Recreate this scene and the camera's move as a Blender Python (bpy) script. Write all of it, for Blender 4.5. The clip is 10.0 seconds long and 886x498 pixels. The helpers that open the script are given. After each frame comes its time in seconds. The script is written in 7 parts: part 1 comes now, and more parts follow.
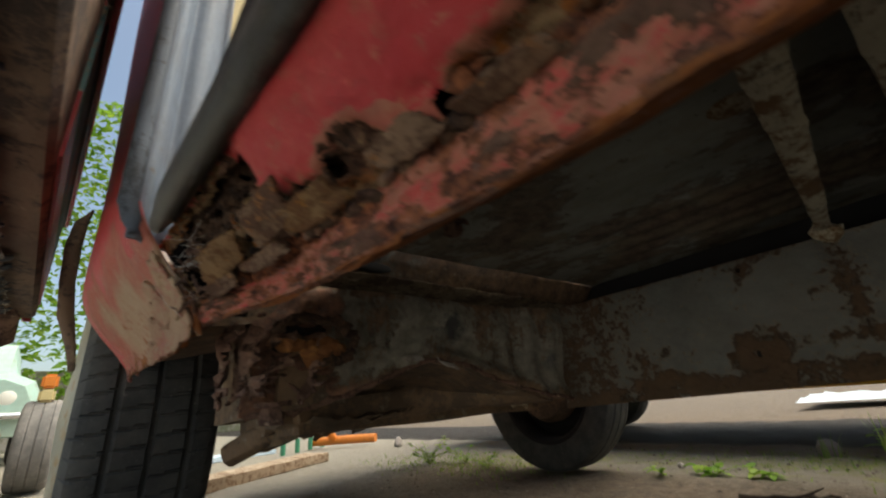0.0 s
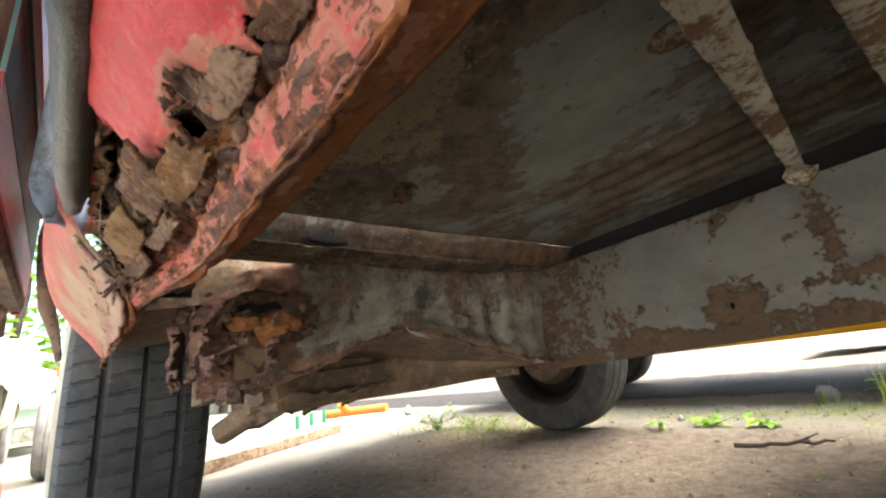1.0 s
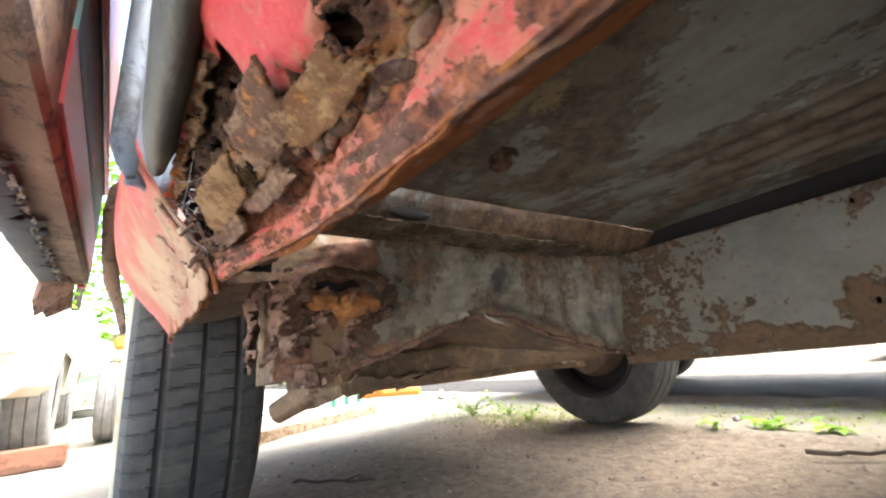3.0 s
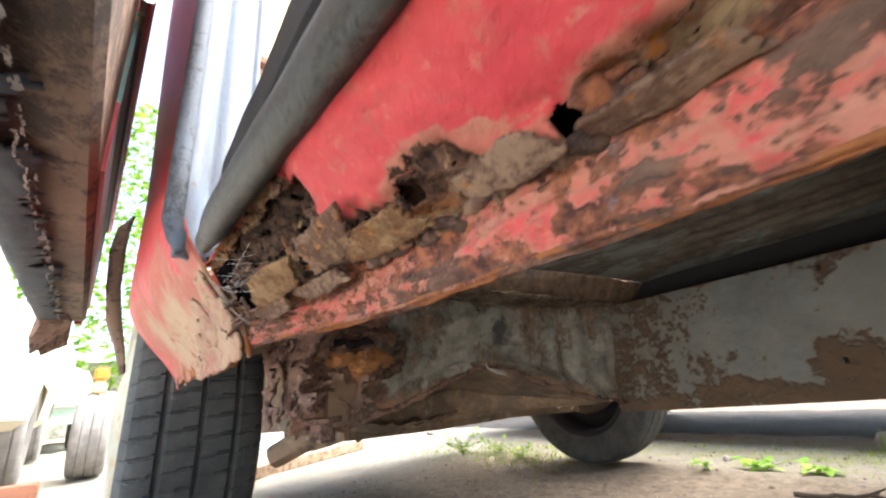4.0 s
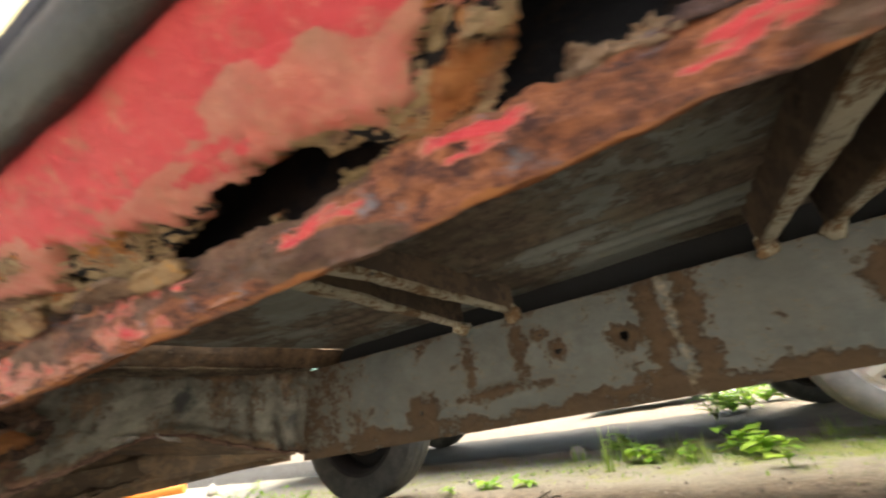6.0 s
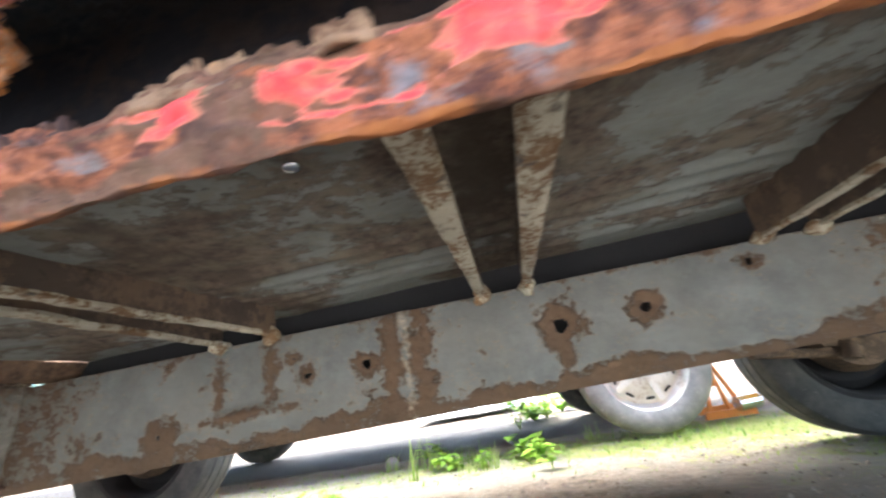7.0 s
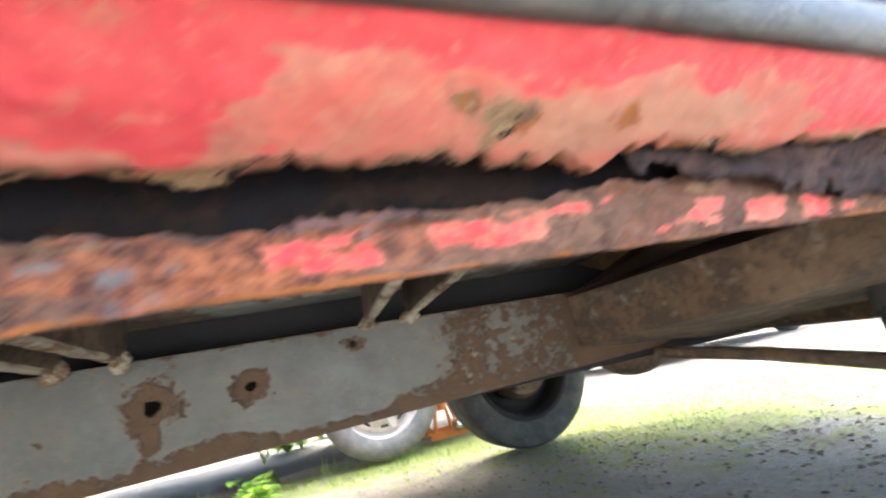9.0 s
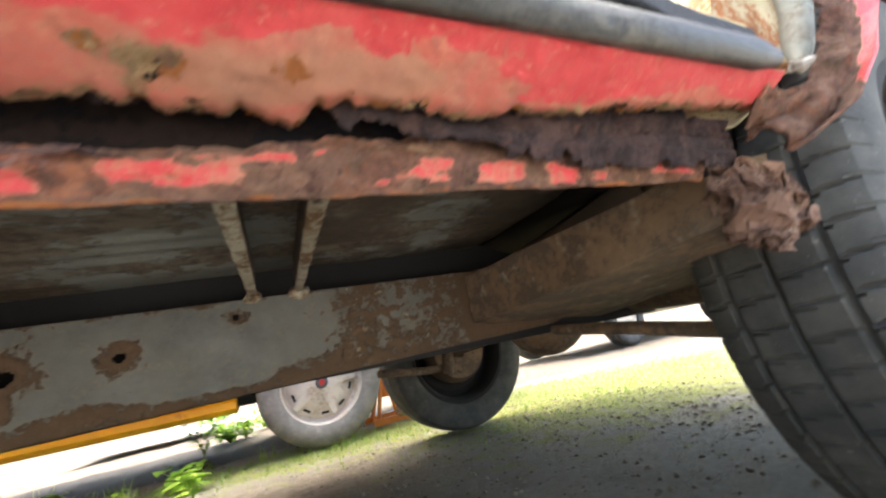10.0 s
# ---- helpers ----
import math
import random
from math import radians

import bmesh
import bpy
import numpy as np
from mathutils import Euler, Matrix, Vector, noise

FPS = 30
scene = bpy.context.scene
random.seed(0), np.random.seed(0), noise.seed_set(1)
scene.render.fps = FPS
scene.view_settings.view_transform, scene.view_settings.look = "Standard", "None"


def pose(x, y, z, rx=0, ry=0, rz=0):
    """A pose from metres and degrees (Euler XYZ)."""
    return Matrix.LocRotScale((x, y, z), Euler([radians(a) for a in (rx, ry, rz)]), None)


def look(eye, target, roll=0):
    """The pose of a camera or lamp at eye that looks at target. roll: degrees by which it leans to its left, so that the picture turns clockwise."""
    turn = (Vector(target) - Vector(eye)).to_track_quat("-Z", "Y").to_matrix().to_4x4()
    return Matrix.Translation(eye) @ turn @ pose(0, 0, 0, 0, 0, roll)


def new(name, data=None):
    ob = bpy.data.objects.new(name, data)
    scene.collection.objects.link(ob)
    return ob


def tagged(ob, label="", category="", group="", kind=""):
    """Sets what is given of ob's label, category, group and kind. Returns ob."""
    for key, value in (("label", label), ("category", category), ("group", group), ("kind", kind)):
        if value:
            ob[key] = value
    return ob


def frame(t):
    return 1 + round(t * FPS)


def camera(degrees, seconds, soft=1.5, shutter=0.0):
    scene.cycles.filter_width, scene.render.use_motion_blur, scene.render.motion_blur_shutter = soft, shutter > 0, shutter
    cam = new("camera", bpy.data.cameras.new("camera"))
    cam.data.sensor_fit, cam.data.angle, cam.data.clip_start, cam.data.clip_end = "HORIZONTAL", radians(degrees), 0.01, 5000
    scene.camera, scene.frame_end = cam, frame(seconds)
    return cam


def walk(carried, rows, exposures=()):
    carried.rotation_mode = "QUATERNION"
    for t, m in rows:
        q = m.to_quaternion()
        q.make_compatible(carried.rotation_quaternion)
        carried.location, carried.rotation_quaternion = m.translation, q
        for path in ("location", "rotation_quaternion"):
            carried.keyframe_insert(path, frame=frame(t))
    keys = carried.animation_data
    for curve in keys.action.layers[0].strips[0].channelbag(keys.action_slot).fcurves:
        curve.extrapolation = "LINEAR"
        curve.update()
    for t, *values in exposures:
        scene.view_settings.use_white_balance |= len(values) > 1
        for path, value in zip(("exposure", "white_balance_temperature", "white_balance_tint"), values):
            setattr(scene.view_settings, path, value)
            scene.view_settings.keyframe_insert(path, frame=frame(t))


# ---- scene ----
cam = camera(95.30, 10.0, soft=2.1, shutter=0.45)
# seconds, x, y, z, then the turns about x, y and z
PATH = [
    (0, 0.0022, 0.0058, 0.2516, 110.87, 4.36, 49.51),
    (0.5, 0.0172, 0.0392, 0.2466, 108.21, 6.33, 50.26),
    (1, 0.0153, 0.0414, 0.2485, 107.00, 7.33, 51.14),
    (1.5, 0.0099, 0.0394, 0.2530, 106.45, 7.48, 52.16),
    (2, 0.0105, 0.0424, 0.2533, 105.41, 7.15, 52.90),
    (2.2, 0.0019, 0.0391, 0.2481, 105.03, 7.12, 52.93),
    (3.3, -0.0381, 0.0208, 0.2595, 106.34, 4.30, 55.61),
    (3.5, -0.0366, 0.0140, 0.2622, 107.25, 4.10, 55.63),
    (4, -0.0177, 0.0006, 0.2715, 109.44, 4.59, 53.28),
    (4.5, 0.0168, -0.0178, 0.2702, 111.94, 5.32, 49.41),
    (5, 0.0968, -0.0248, 0.2932, 114.13, 6.87, 43.93),
    (5.5, 0.1410, -0.0100, 0.2835, 113.04, 8.57, 37.30),
    (5.7, 0.1574, -0.0008, 0.2750, 112.45, 8.68, 34.88),
    (6.8, 0.2600, 0.0270, 0.2670, 110.07, 8.37, 13.49),
    (7, 0.2862, 0.0228, 0.2682, 109.74, 8.61, 9.89),
    (7.2, 0.3019, 0.0195, 0.2632, 109.40, 9.10, 7.78),
    (7.5, 0.3366, 0.0302, 0.2573, 109.77, 10.23, 1.78),
    (8, 0.3846, 0.0188, 0.2597, 110.83, 12.07, -4.44),
    (8.2, 0.3976, 0.0161, 0.2649, 110.85, 12.42, -6.08),
    (8.5, 0.4122, 0.0173, 0.2730, 110.86, 12.98, -11.62),
    (9, 0.4598, -0.0218, 0.2918, 107.20, 10.91, -18.74),
    (9.1, 0.4747, -0.0298, 0.3024, 106.02, 9.86, -20.13),
    (9.3, 0.5142, -0.0512, 0.3114, 104.64, 9.01, -23.58),
    (9.5, 0.5456, -0.0660, 0.3130, 103.76, 8.56, -25.50),
    (9.7, 0.5479, -0.0690, 0.2947, 103.43, 9.66, -26.07),
    (10, 0.5314, -0.0593, 0.2569, 104.93, 11.32, -23.99),
]
EXPOSURES = [(0, 0.55, 7300, 4), (0.2, 1.1, 7000, 6), (0.5, 2.1, 6900, 8), (1.0, 2.65, 6900, 8), (2.2, 3.05, 6700, 8), (3.3, 2.95, 6600, 8), (4, 2.7, 6600, 8), (5, 2.9, 6200, 6), (5.7, 2.4, 7600, 3), (6.8, 3.35, 6250, 8), (8, 4.0, 5850, 8), (8.5, 3.95, 5800, 8), (9, 3.4, 6200, 8), (9.5, 2.95, 6700, 8), (10, 2.7, 6900, 8)]
walk(cam, [(t, pose(x, y, z, rx, ry, rz)) for t, x, y, z, rx, ry, rz in PATH], EXPOSURES)

# ---- light ----
world = bpy.data.worlds.new("sky")
scene.world = world
world.use_nodes = True
wn = world.node_tree.nodes
sky = wn.new("ShaderNodeTexSky")
sky.sky_type, sky.sun_disc = "NISHITA", False
SUN_EL, SUN_AZ = radians(66), radians(20)
sky.sun_elevation, sky.sun_rotation = SUN_EL, SUN_AZ
sky.air_density, sky.dust_density, sky.ozone_density = 1.0, 3.0, 1.0
wn["Background"].inputs["Strength"].default_value = 0.15
world.node_tree.links.new(sky.outputs[0], wn["Background"].inputs["Color"])
sun = new("sun", bpy.data.lights.new("sun", "SUN"))
sun.data.energy, sun.data.angle, sun.data.color = 3.0, radians(90.0), (1.0, 0.95, 0.87)
away = Vector((math.sin(SUN_AZ) * math.cos(SUN_EL), math.cos(SUN_AZ) * math.cos(SUN_EL), math.sin(SUN_EL)))
sun.matrix_world = look(away * 20, (0, 0, 0))


# ---- materials ----
class Nodes:
    """A small builder for one node material."""

    def __init__(self, name, rough=0.7, metal=0.0, gloss=0.5):
        self.mat = bpy.data.materials.new(name)
        self.mat.use_nodes = True
        self.tree = self.mat.node_tree
        self.bsdf = self.tree.nodes["Principled BSDF"]
        self.bsdf.inputs["Roughness"].default_value = rough
        self.bsdf.inputs["Metallic"].default_value = metal
        self.bsdf.inputs["Specular IOR Level"].default_value = gloss
        self.coord = self.tree.nodes.new("ShaderNodeTexCoord").outputs["Object"]

    def link(self, a, b):
        self.tree.links.new(a, b)

    def noise(self, scale, detail=6.0, rough=0.6, stretch=None, distort=0.0):
        n = self.tree.nodes.new("ShaderNodeTexNoise")
        n.inputs["Scale"].default_value, n.inputs["Detail"].default_value = scale, detail
        n.inputs["Roughness"].default_value, n.inputs["Distortion"].default_value = rough, distort
        if stretch:
            m = self.tree.nodes.new("ShaderNodeMapping")
            m.inputs["Scale"].default_value = stretch
            self.link(self.coord, m.inputs["Vector"])
            self.link(m.outputs[0], n.inputs["Vector"])
        else:
            self.link(self.coord, n.inputs["Vector"])
        return n.outputs["Fac"]

    def cells(self, scale):
        n = self.tree.nodes.new("ShaderNodeTexVoronoi")
        n.inputs["Scale"].default_value = scale
        self.link(self.coord, n.inputs["Vector"])
        return n.outputs["Distance"]

    def plates(self, scale, stretch=(1, 1, 1), warp=0.35):
        """Irregular flakes: a random tone for each and the distance to its edge."""
        m = self.tree.nodes.new("ShaderNodeMapping")
        m.inputs["Scale"].default_value = stretch
        self.link(self.coord, m.inputs["Vector"])
        w = self.tree.nodes.new("ShaderNodeTexNoise")
        w.inputs["Scale"].default_value, w.inputs["Detail"].default_value = scale * 0.9, 6
        self.link(m.outputs[0], w.inputs["Vector"])
        v = self.tree.nodes.new("ShaderNodeVectorMath")
        v.operation = "MULTIPLY_ADD"
        self.link(w.outputs["Color"], v.inputs[0])
        v.inputs[1].default_value = (warp * 6 / scale,) * 3
        self.link(m.outputs[0], v.inputs[2])
        out = []
        for feature, socket in (("F1", "Color"), ("DISTANCE_TO_EDGE", "Distance")):
            n = self.tree.nodes.new("ShaderNodeTexVoronoi")
            n.feature = feature
            n.inputs["Scale"].default_value = scale
            self.link(v.outputs[0], n.inputs["Vector"])
            out.append(n.outputs[socket])
        split = self.tree.nodes.new("ShaderNodeSeparateColor")
        self.link(out[0], split.inputs[0])
        return split.outputs[0], out[1]

    def ramp(self, fac, stops):
        r = self.tree.nodes.new("ShaderNodeValToRGB")
        while len(r.color_ramp.elements) < len(stops):
            r.color_ramp.elements.new(0.5)
        for e, (p, c) in zip(r.color_ramp.elements, stops):
            e.position = p
            e.color = (*c, 1) if isinstance(c, tuple) else (c, c, c, 1)
        self.link(fac, r.inputs["Fac"])
        return r.outputs["Color"]

    def mix(self, fac, a, b, mode="MIX"):
        m = self.tree.nodes.new("ShaderNodeMix")
        m.data_type, m.blend_type = "RGBA", mode
        for value, socket in ((fac, m.inputs[0]), (a, m.inputs[6]), (b, m.inputs[7])):
            if isinstance(value, tuple):
                socket.default_value = (*value, 1)
            elif isinstance(value, (int, float)):
                socket.default_value = value if socket == m.inputs[0] else (value, value, value, 1)
            else:
                self.link(value, socket)
        return m.outputs[2]

    def sum(self, a, b, op="ADD"):
        m = self.tree.nodes.new("ShaderNodeMath")
        m.operation = op
        for value, socket in ((a, m.inputs[0]), (b, m.inputs[1])):
            if isinstance(value, (int, float)):
                socket.default_value = value
            else:
                self.link(value, socket)
        return m.outputs[0]

    def attr(self, name):
        a = self.tree.nodes.new("ShaderNodeAttribute")
        a.attribute_name = name
        return a.outputs["Fac"]

    def done(self, colour, rough=None, bump=None, height=0.002, strength=0.6):
        if isinstance(colour, tuple):
            self.bsdf.inputs["Base Color"].default_value = (*colour, 1)
        else:
            self.link(colour, self.bsdf.inputs["Base Color"])
        if rough is not None:
            self.link(rough, self.bsdf.inputs["Roughness"])
        if bump is not None:
            b = self.tree.nodes.new("ShaderNodeBump")
            b.inputs["Strength"].default_value, b.inputs["Distance"].default_value = strength, height
            self.link(bump, b.inputs["Height"])
            self.link(b.outputs[0], self.bsdf.inputs["Normal"])
        return self.mat


RED, CORAL, PINK, TAN = (0.56, 0.050, 0.060), (0.54, 0.120, 0.088), (0.43, 0.165, 0.12), (0.38, 0.23, 0.13)
RUST_DARK, RUST, ORANGE, OCHRE = (0.030, 0.017, 0.013), (0.12, 0.058, 0.036), (0.46, 0.16, 0.03), (0.30, 0.19, 0.09)


def rust_colour(n):
    """Flaking rust: maroon, brown, ochre and tan plates with dark cracks. Gives colour and relief."""
    tone, rim = n.plates(95, (0.75, 1.0, 1.0), 0.5)
    chip, chip_rim = n.plates(330, (0.8, 1, 1), 0.4)
    zone, fine = n.noise(16, 4, 0.55), n.noise(210, 8, 0.75)
    f = n.sum(n.sum(zone, 1.0, "MULTIPLY"), n.sum(n.sum(n.sum(tone, 0.5, "SUBTRACT"), 0.16, "MULTIPLY"), n.sum(n.sum(fine, 0.5, "SUBTRACT"), 0.55, "MULTIPLY")))
    col = n.ramp(f, [(0.20, RUST_DARK), (0.30, RUST), (0.385, (0.24, 0.135, 0.088)), (0.44, OCHRE), (0.51, (0.41, 0.275, 0.155)), (0.57, (0.30, 0.15, 0.085)), (0.61, ORANGE), (0.72, RUST)])
    col = n.mix(n.ramp(n.sum(chip, n.sum(fine, 0.5, "MULTIPLY")), [(0.25, 0.62), (0.9, 1.0)]), RUST_DARK, col)
    crack = n.ramp(n.sum(rim, n.sum(n.sum(n.noise(60, 5, 0.7), 0.5, "SUBTRACT"), 0.8, "MULTIPLY")), [(-0.06, 1.0), (0.0, 0.0)])
    col = n.mix(crack, col, (0.012, 0.008, 0.007))
    relief = n.sum(n.sum(n.sum(tone, 0.55, "MULTIPLY"), n.sum(chip, 0.25, "MULTIPLY")), n.sum(n.sum(fine, 0.9, "MULTIPLY"), n.sum(crack, 0.9, "MULTIPLY"), "SUBTRACT"))
    return col, relief


def painted_rust(name, maroon=0.0, buff=((0.34, 0.15, 0.10), (0.46, 0.27, 0.17))):
    """Old red paint over body filler and rust; point attributes say which shows."""
    n = Nodes(name, 0.6, 0.0, 0.22)
    rust, flake = rust_colour(n)
    if maroon:
        deep = n.mix(n.ramp(n.noise(85, 9, 0.75), [(0.36, 0.0), (0.66, 1.0)]), (0.062, 0.034, 0.030), (0.26, 0.130, 0.098))
        rust = n.mix(maroon, rust, deep)
    red = n.mix(n.ramp(n.noise(45, 8, 0.72), [(0.40, 0.0), (0.66, 1.0)]), RED, (0.62, 0.085, 0.085))
    red = n.mix(n.ramp(n.noise(260, 4, 0.6), [(0.60, 0.0), (0.70, 0.45)]), red, (0.62, 0.28, 0.19))
    filler = n.mix(n.ramp(n.noise(40, 9, 0.72), [(0.36, 0.0), (0.64, 1.0)]), CORAL, PINK)
    filler = n.mix(n.ramp(n.noise(130, 6, 0.7), [(0.50, 0.0), (0.70, 0.6)]), filler, (0.58, 0.28, 0.18))
    filler = n.mix(n.attr("tan"), filler, n.mix(n.noise(50, 9, 0.75), *buff))
    blend = n.sum(n.attr("tint"), n.sum(n.sum(n.noise(55, 10, 0.78, (1.6, 0.5, 0.5)), 0.5, "SUBTRACT"), 1.7, "MULTIPLY"))
    paint = n.mix(n.ramp(blend, [(0.34, 0.0), (0.50, 1.0)]), red, filler)
    paint = n.mix(n.ramp(n.noise(60, 9, 0.75), [(0.58, 0.0), (0.74, 0.6)]), paint, (0.17, 0.09, 0.07))
    chip, chip_rim = n.plates(240, (0.9, 1, 1), 0.5)
    ragged = n.sum(n.sum(n.sum(n.noise(110, 9, 0.75), 0.5, "SUBTRACT"), 1.9, "MULTIPLY"), n.sum(n.sum(chip, 0.5, "SUBTRACT"), 0.34, "MULTIPLY"))
    edge = n.sum(n.attr("paint"), ragged)
    on = n.ramp(edge, [(0.45, 0.0), (0.51, 1.0)])
    near_edge = n.ramp(edge, [(0.51, 0.8), (0.90, 0.0)])
    paint = n.mix(near_edge, paint, n.mix(n.noise(180, 5, 0.7), (0.26, 0.10, 0.065), (0.58, 0.26, 0.16)))
    scab = n.mix(n.ramp(n.noise(170, 7, 0.75), [(0.40, 0.0), (0.60, 1.0)]), (0.10, 0.042, 0.036), (0.47, 0.165, 0.080))
    scab = n.mix(n.ramp(n.noise(75, 6, 0.7), [(0.57, 0.0), (0.68, 0.8)]), scab, (0.25, 0.25, 0.285))
    crust = n.mix(n.ramp(n.sum(n.attr("crust"), n.sum(n.sum(n.noise(80, 7, 0.7), 0.5, "SUBTRACT"), 1.2, "MULTIPLY")), [(0.3, 0.0), (0.6, 0.9)]), rust, scab)
    glow = n.sum(n.attr("tan"), n.sum(n.sum(n.noise(90, 8, 0.75), 0.5, "SUBTRACT"), 1.4, "MULTIPLY"))
    crust = n.mix(n.ramp(glow, [(0.42, 0.0), (0.66, 0.9)]), crust, n.mix(n.noise(220, 5, 0.7), (0.24, 0.070, 0.035), (0.58, 0.22, 0.065)))
    bare = n.sum(n.attr("bare"), n.sum(n.sum(n.noise(110, 8, 0.75), 0.5, "SUBTRACT"), 1.5, "MULTIPLY"))
    crust = n.mix(n.ramp(bare, [(0.46, 0.0), (0.66, 0.85)]), crust, n.mix(n.noise(150, 6, 0.7), (0.14, 0.128, 0.13), (0.31, 0.30, 0.305)))
    colour = n.mix(on, crust, paint)
    rough = n.mix(on, 0.92, n.mix(n.attr("tint"), 0.34, 0.62))
    relief = n.sum(n.mix(on, flake, n.sum(n.sum(n.noise(95, 9, 0.72), 0.6, "MULTIPLY"), n.sum(chip, n.sum(n.attr("tint"), 0.12, "MULTIPLY"), "MULTIPLY"))), n.sum(on, 0.5, "MULTIPLY"))
    return n.done(colour, rough, relief, 0.004, 0.85)


def worn_panel(name, paint, stain, amount=0.5, scale=12.0, second=None, stretch=None, rough=0.8, streak=None, gloss=0.3):
    """Faded paint with large stains, small specks and grain."""
    n = Nodes(name, rough, 0.0, gloss)
    base = n.mix(n.noise(scale * 5, 6, 0.7), tuple(v * 0.8 for v in paint), tuple(min(1, v * 1.15) for v in paint))
    patch = n.sum(n.noise(scale, 10, 0.72, stretch), n.sum(n.sum(n.noise(scale * 5, 9, 0.78), 0.5, "SUBTRACT"), 0.85, "MULTIPLY"))
    blot = n.ramp(patch, [(amount - 0.05, 0.0), (amount, 0.6), (amount + 0.05, 1.0)])
    stains = n.mix(n.noise(scale * 7, 6, 0.7), tuple(v * 0.55 for v in stain), tuple(min(1, v * 1.4) for v in stain))
    col = n.mix(blot, base, stains)
    if second:
        col = n.mix(n.ramp(n.noise(scale * 2.3, 8, 0.7), [(0.58, 0.0), (0.66, 1.0)]), col, second)
    col = n.mix(n.ramp(n.noise(scale * 0.45, 6, 0.65), [(0.38, 0.0), (0.66, 0.45)]), col, tuple(v * 0.6 for v in stain))
    specks = n.ramp(n.noise(scale * 22, 3, 0.6), [(0.66, 0.0), (0.74, 0.8)])
    col = n.mix(specks, col, tuple(v * 0.35 for v in stain))
    if streak:
        col = n.mix(n.ramp(n.noise(9, 5, 0.6, streak), [(0.52, 0.0), (0.7, 0.6)]), col, tuple(v * 0.5 for v in stain))
    h = n.sum(n.sum(blot, 0.4, "MULTIPLY"), n.noise(scale * 12, 8, 0.7))
    return n.done(col, None, h, 0.0015, 0.7)


def plain(name, colour, rough=0.6, metal=0.0, vary=0.25, scale=40.0, bump=0.0006):
    n = Nodes(name, rough, metal)
    f = n.noise(scale, 7, 0.65)
    col = n.mix(f, tuple(v * (1 - vary) for v in colour), tuple(min(1, v * (1 + vary)) for v in colour))
    return n.done(col, None, n.noise(scale * 6, 5, 0.6), bump, 0.5)


M_SILL = painted_rust("red_paint_over_rust")
M_WING = painted_rust("red_paint_over_buff_filler", 0.0, ((0.42, 0.25, 0.15), (0.56, 0.40, 0.27)))
M_FLANGE = painted_rust("red_paint_over_maroon_rust", 0.8)
# Near black: shade in the sill cavity and over the axle is painted in.
M_INNER = worn_panel("shaded_rusty_steel", (0.013, 0.013, 0.016), (0.026, 0.018, 0.016), 0.5, 30, rough=0.95, gloss=0.05)
M_MAROON = worn_panel("dark_maroon_rust", (0.085, 0.048, 0.044), (0.034, 0.022, 0.023), 0.5, 30, (0.12, 0.05, 0.04), rough=0.9)
M_CRUST = worn_panel("flaking_rust", (0.25, 0.145, 0.105), (0.085, 0.045, 0.035), 0.55, 45, (0.42, 0.29, 0.21), rough=0.95)
M_RUBBER = worn_panel("dusty_black_rubber", (0.050, 0.044, 0.036), (0.098, 0.086, 0.067), 0.55, 25, stretch=(0.25, 1, 1), rough=0.34, gloss=0.45)
M_BLACK = worn_panel("scuffed_black_paint", (0.014, 0.016, 0.023), (0.050, 0.045, 0.040), 0.60, 40, rough=0.6, stretch=(0.3, 1, 1), gloss=0.25)
M_OUTRIG = worn_panel("flaking_cream_paint", (0.62, 0.56, 0.42), (0.22, 0.125, 0.060), 0.535, 34, (0.10, 0.09, 0.08), stretch=(1, 0.6, 1), rough=0.85)
M_UNDER = worn_panel("oily_rusty_underbody", (0.13, 0.095, 0.068), (0.24, 0.155, 0.095), 0.5, 18, (0.33, 0.28, 0.22), rough=0.8)
M_WEB = worn_panel("dark_brown_web_steel", (0.105, 0.078, 0.060), (0.20, 0.135, 0.088), 0.52, 16, (0.03, 0.025, 0.022), rough=0.9)
M_PILLAR = worn_panel("pale_blue_white_paint", (0.20, 0.25, 0.325), (0.20, 0.155, 0.12), 0.62, 20, gloss=0.2, rough=0.4, stretch=(2.4, 2.4, 0.12))
M_STRIP = worn_panel("slate_blue_rubber", (0.115, 0.140, 0.180), (0.050, 0.055, 0.065), 0.55, 30, stretch=(1, 1, 0.3), rough=0.6)
M_WOOD = worn_panel("weathered_wood", (0.31, 0.235, 0.155), (0.060, 0.058, 0.062), 0.52, 26, (0.40, 0.33, 0.25), stretch=(2.2, 0.45, 2.2), rough=0.9)
M_PALEWOOD = worn_panel("frayed_pale_wood", (0.46, 0.42, 0.38), (0.24, 0.19, 0.15), 0.55, 60, rough=0.95)
M_DOORU = worn_panel("dirty_brown_door_underside", (0.24, 0.15, 0.10), (0.08, 0.055, 0.045), 0.55, 14, (0.34, 0.24, 0.16), rough=0.75, stretch=(0.5, 1, 1))
M_DOORB = worn_panel("dark_blue_grey_door", (0.045, 0.055, 0.075), (0.10, 0.08, 0.07), 0.6, 14, rough=0.6)
M_CARRED = worn_panel("faded_red_car_paint", (0.50, 0.03, 0.035), (0.35, 0.10, 0.09), 0.62, 12, rough=0.3)
M_TEAL = worn_panel("teal_paint_with_rust", (0.11, 0.28, 0.265), (0.30, 0.13, 0.05), 0.57, 7, (0.55, 0.40, 0.20), rough=0.5)
M_CREAM = plain("cream_trim_board", (0.60, 0.50, 0.25), 0.6, vary=0.12, scale=10)
M_GREYB = plain("charcoal_speaker_cloth", (0.10, 0.10, 0.11), 0.8)
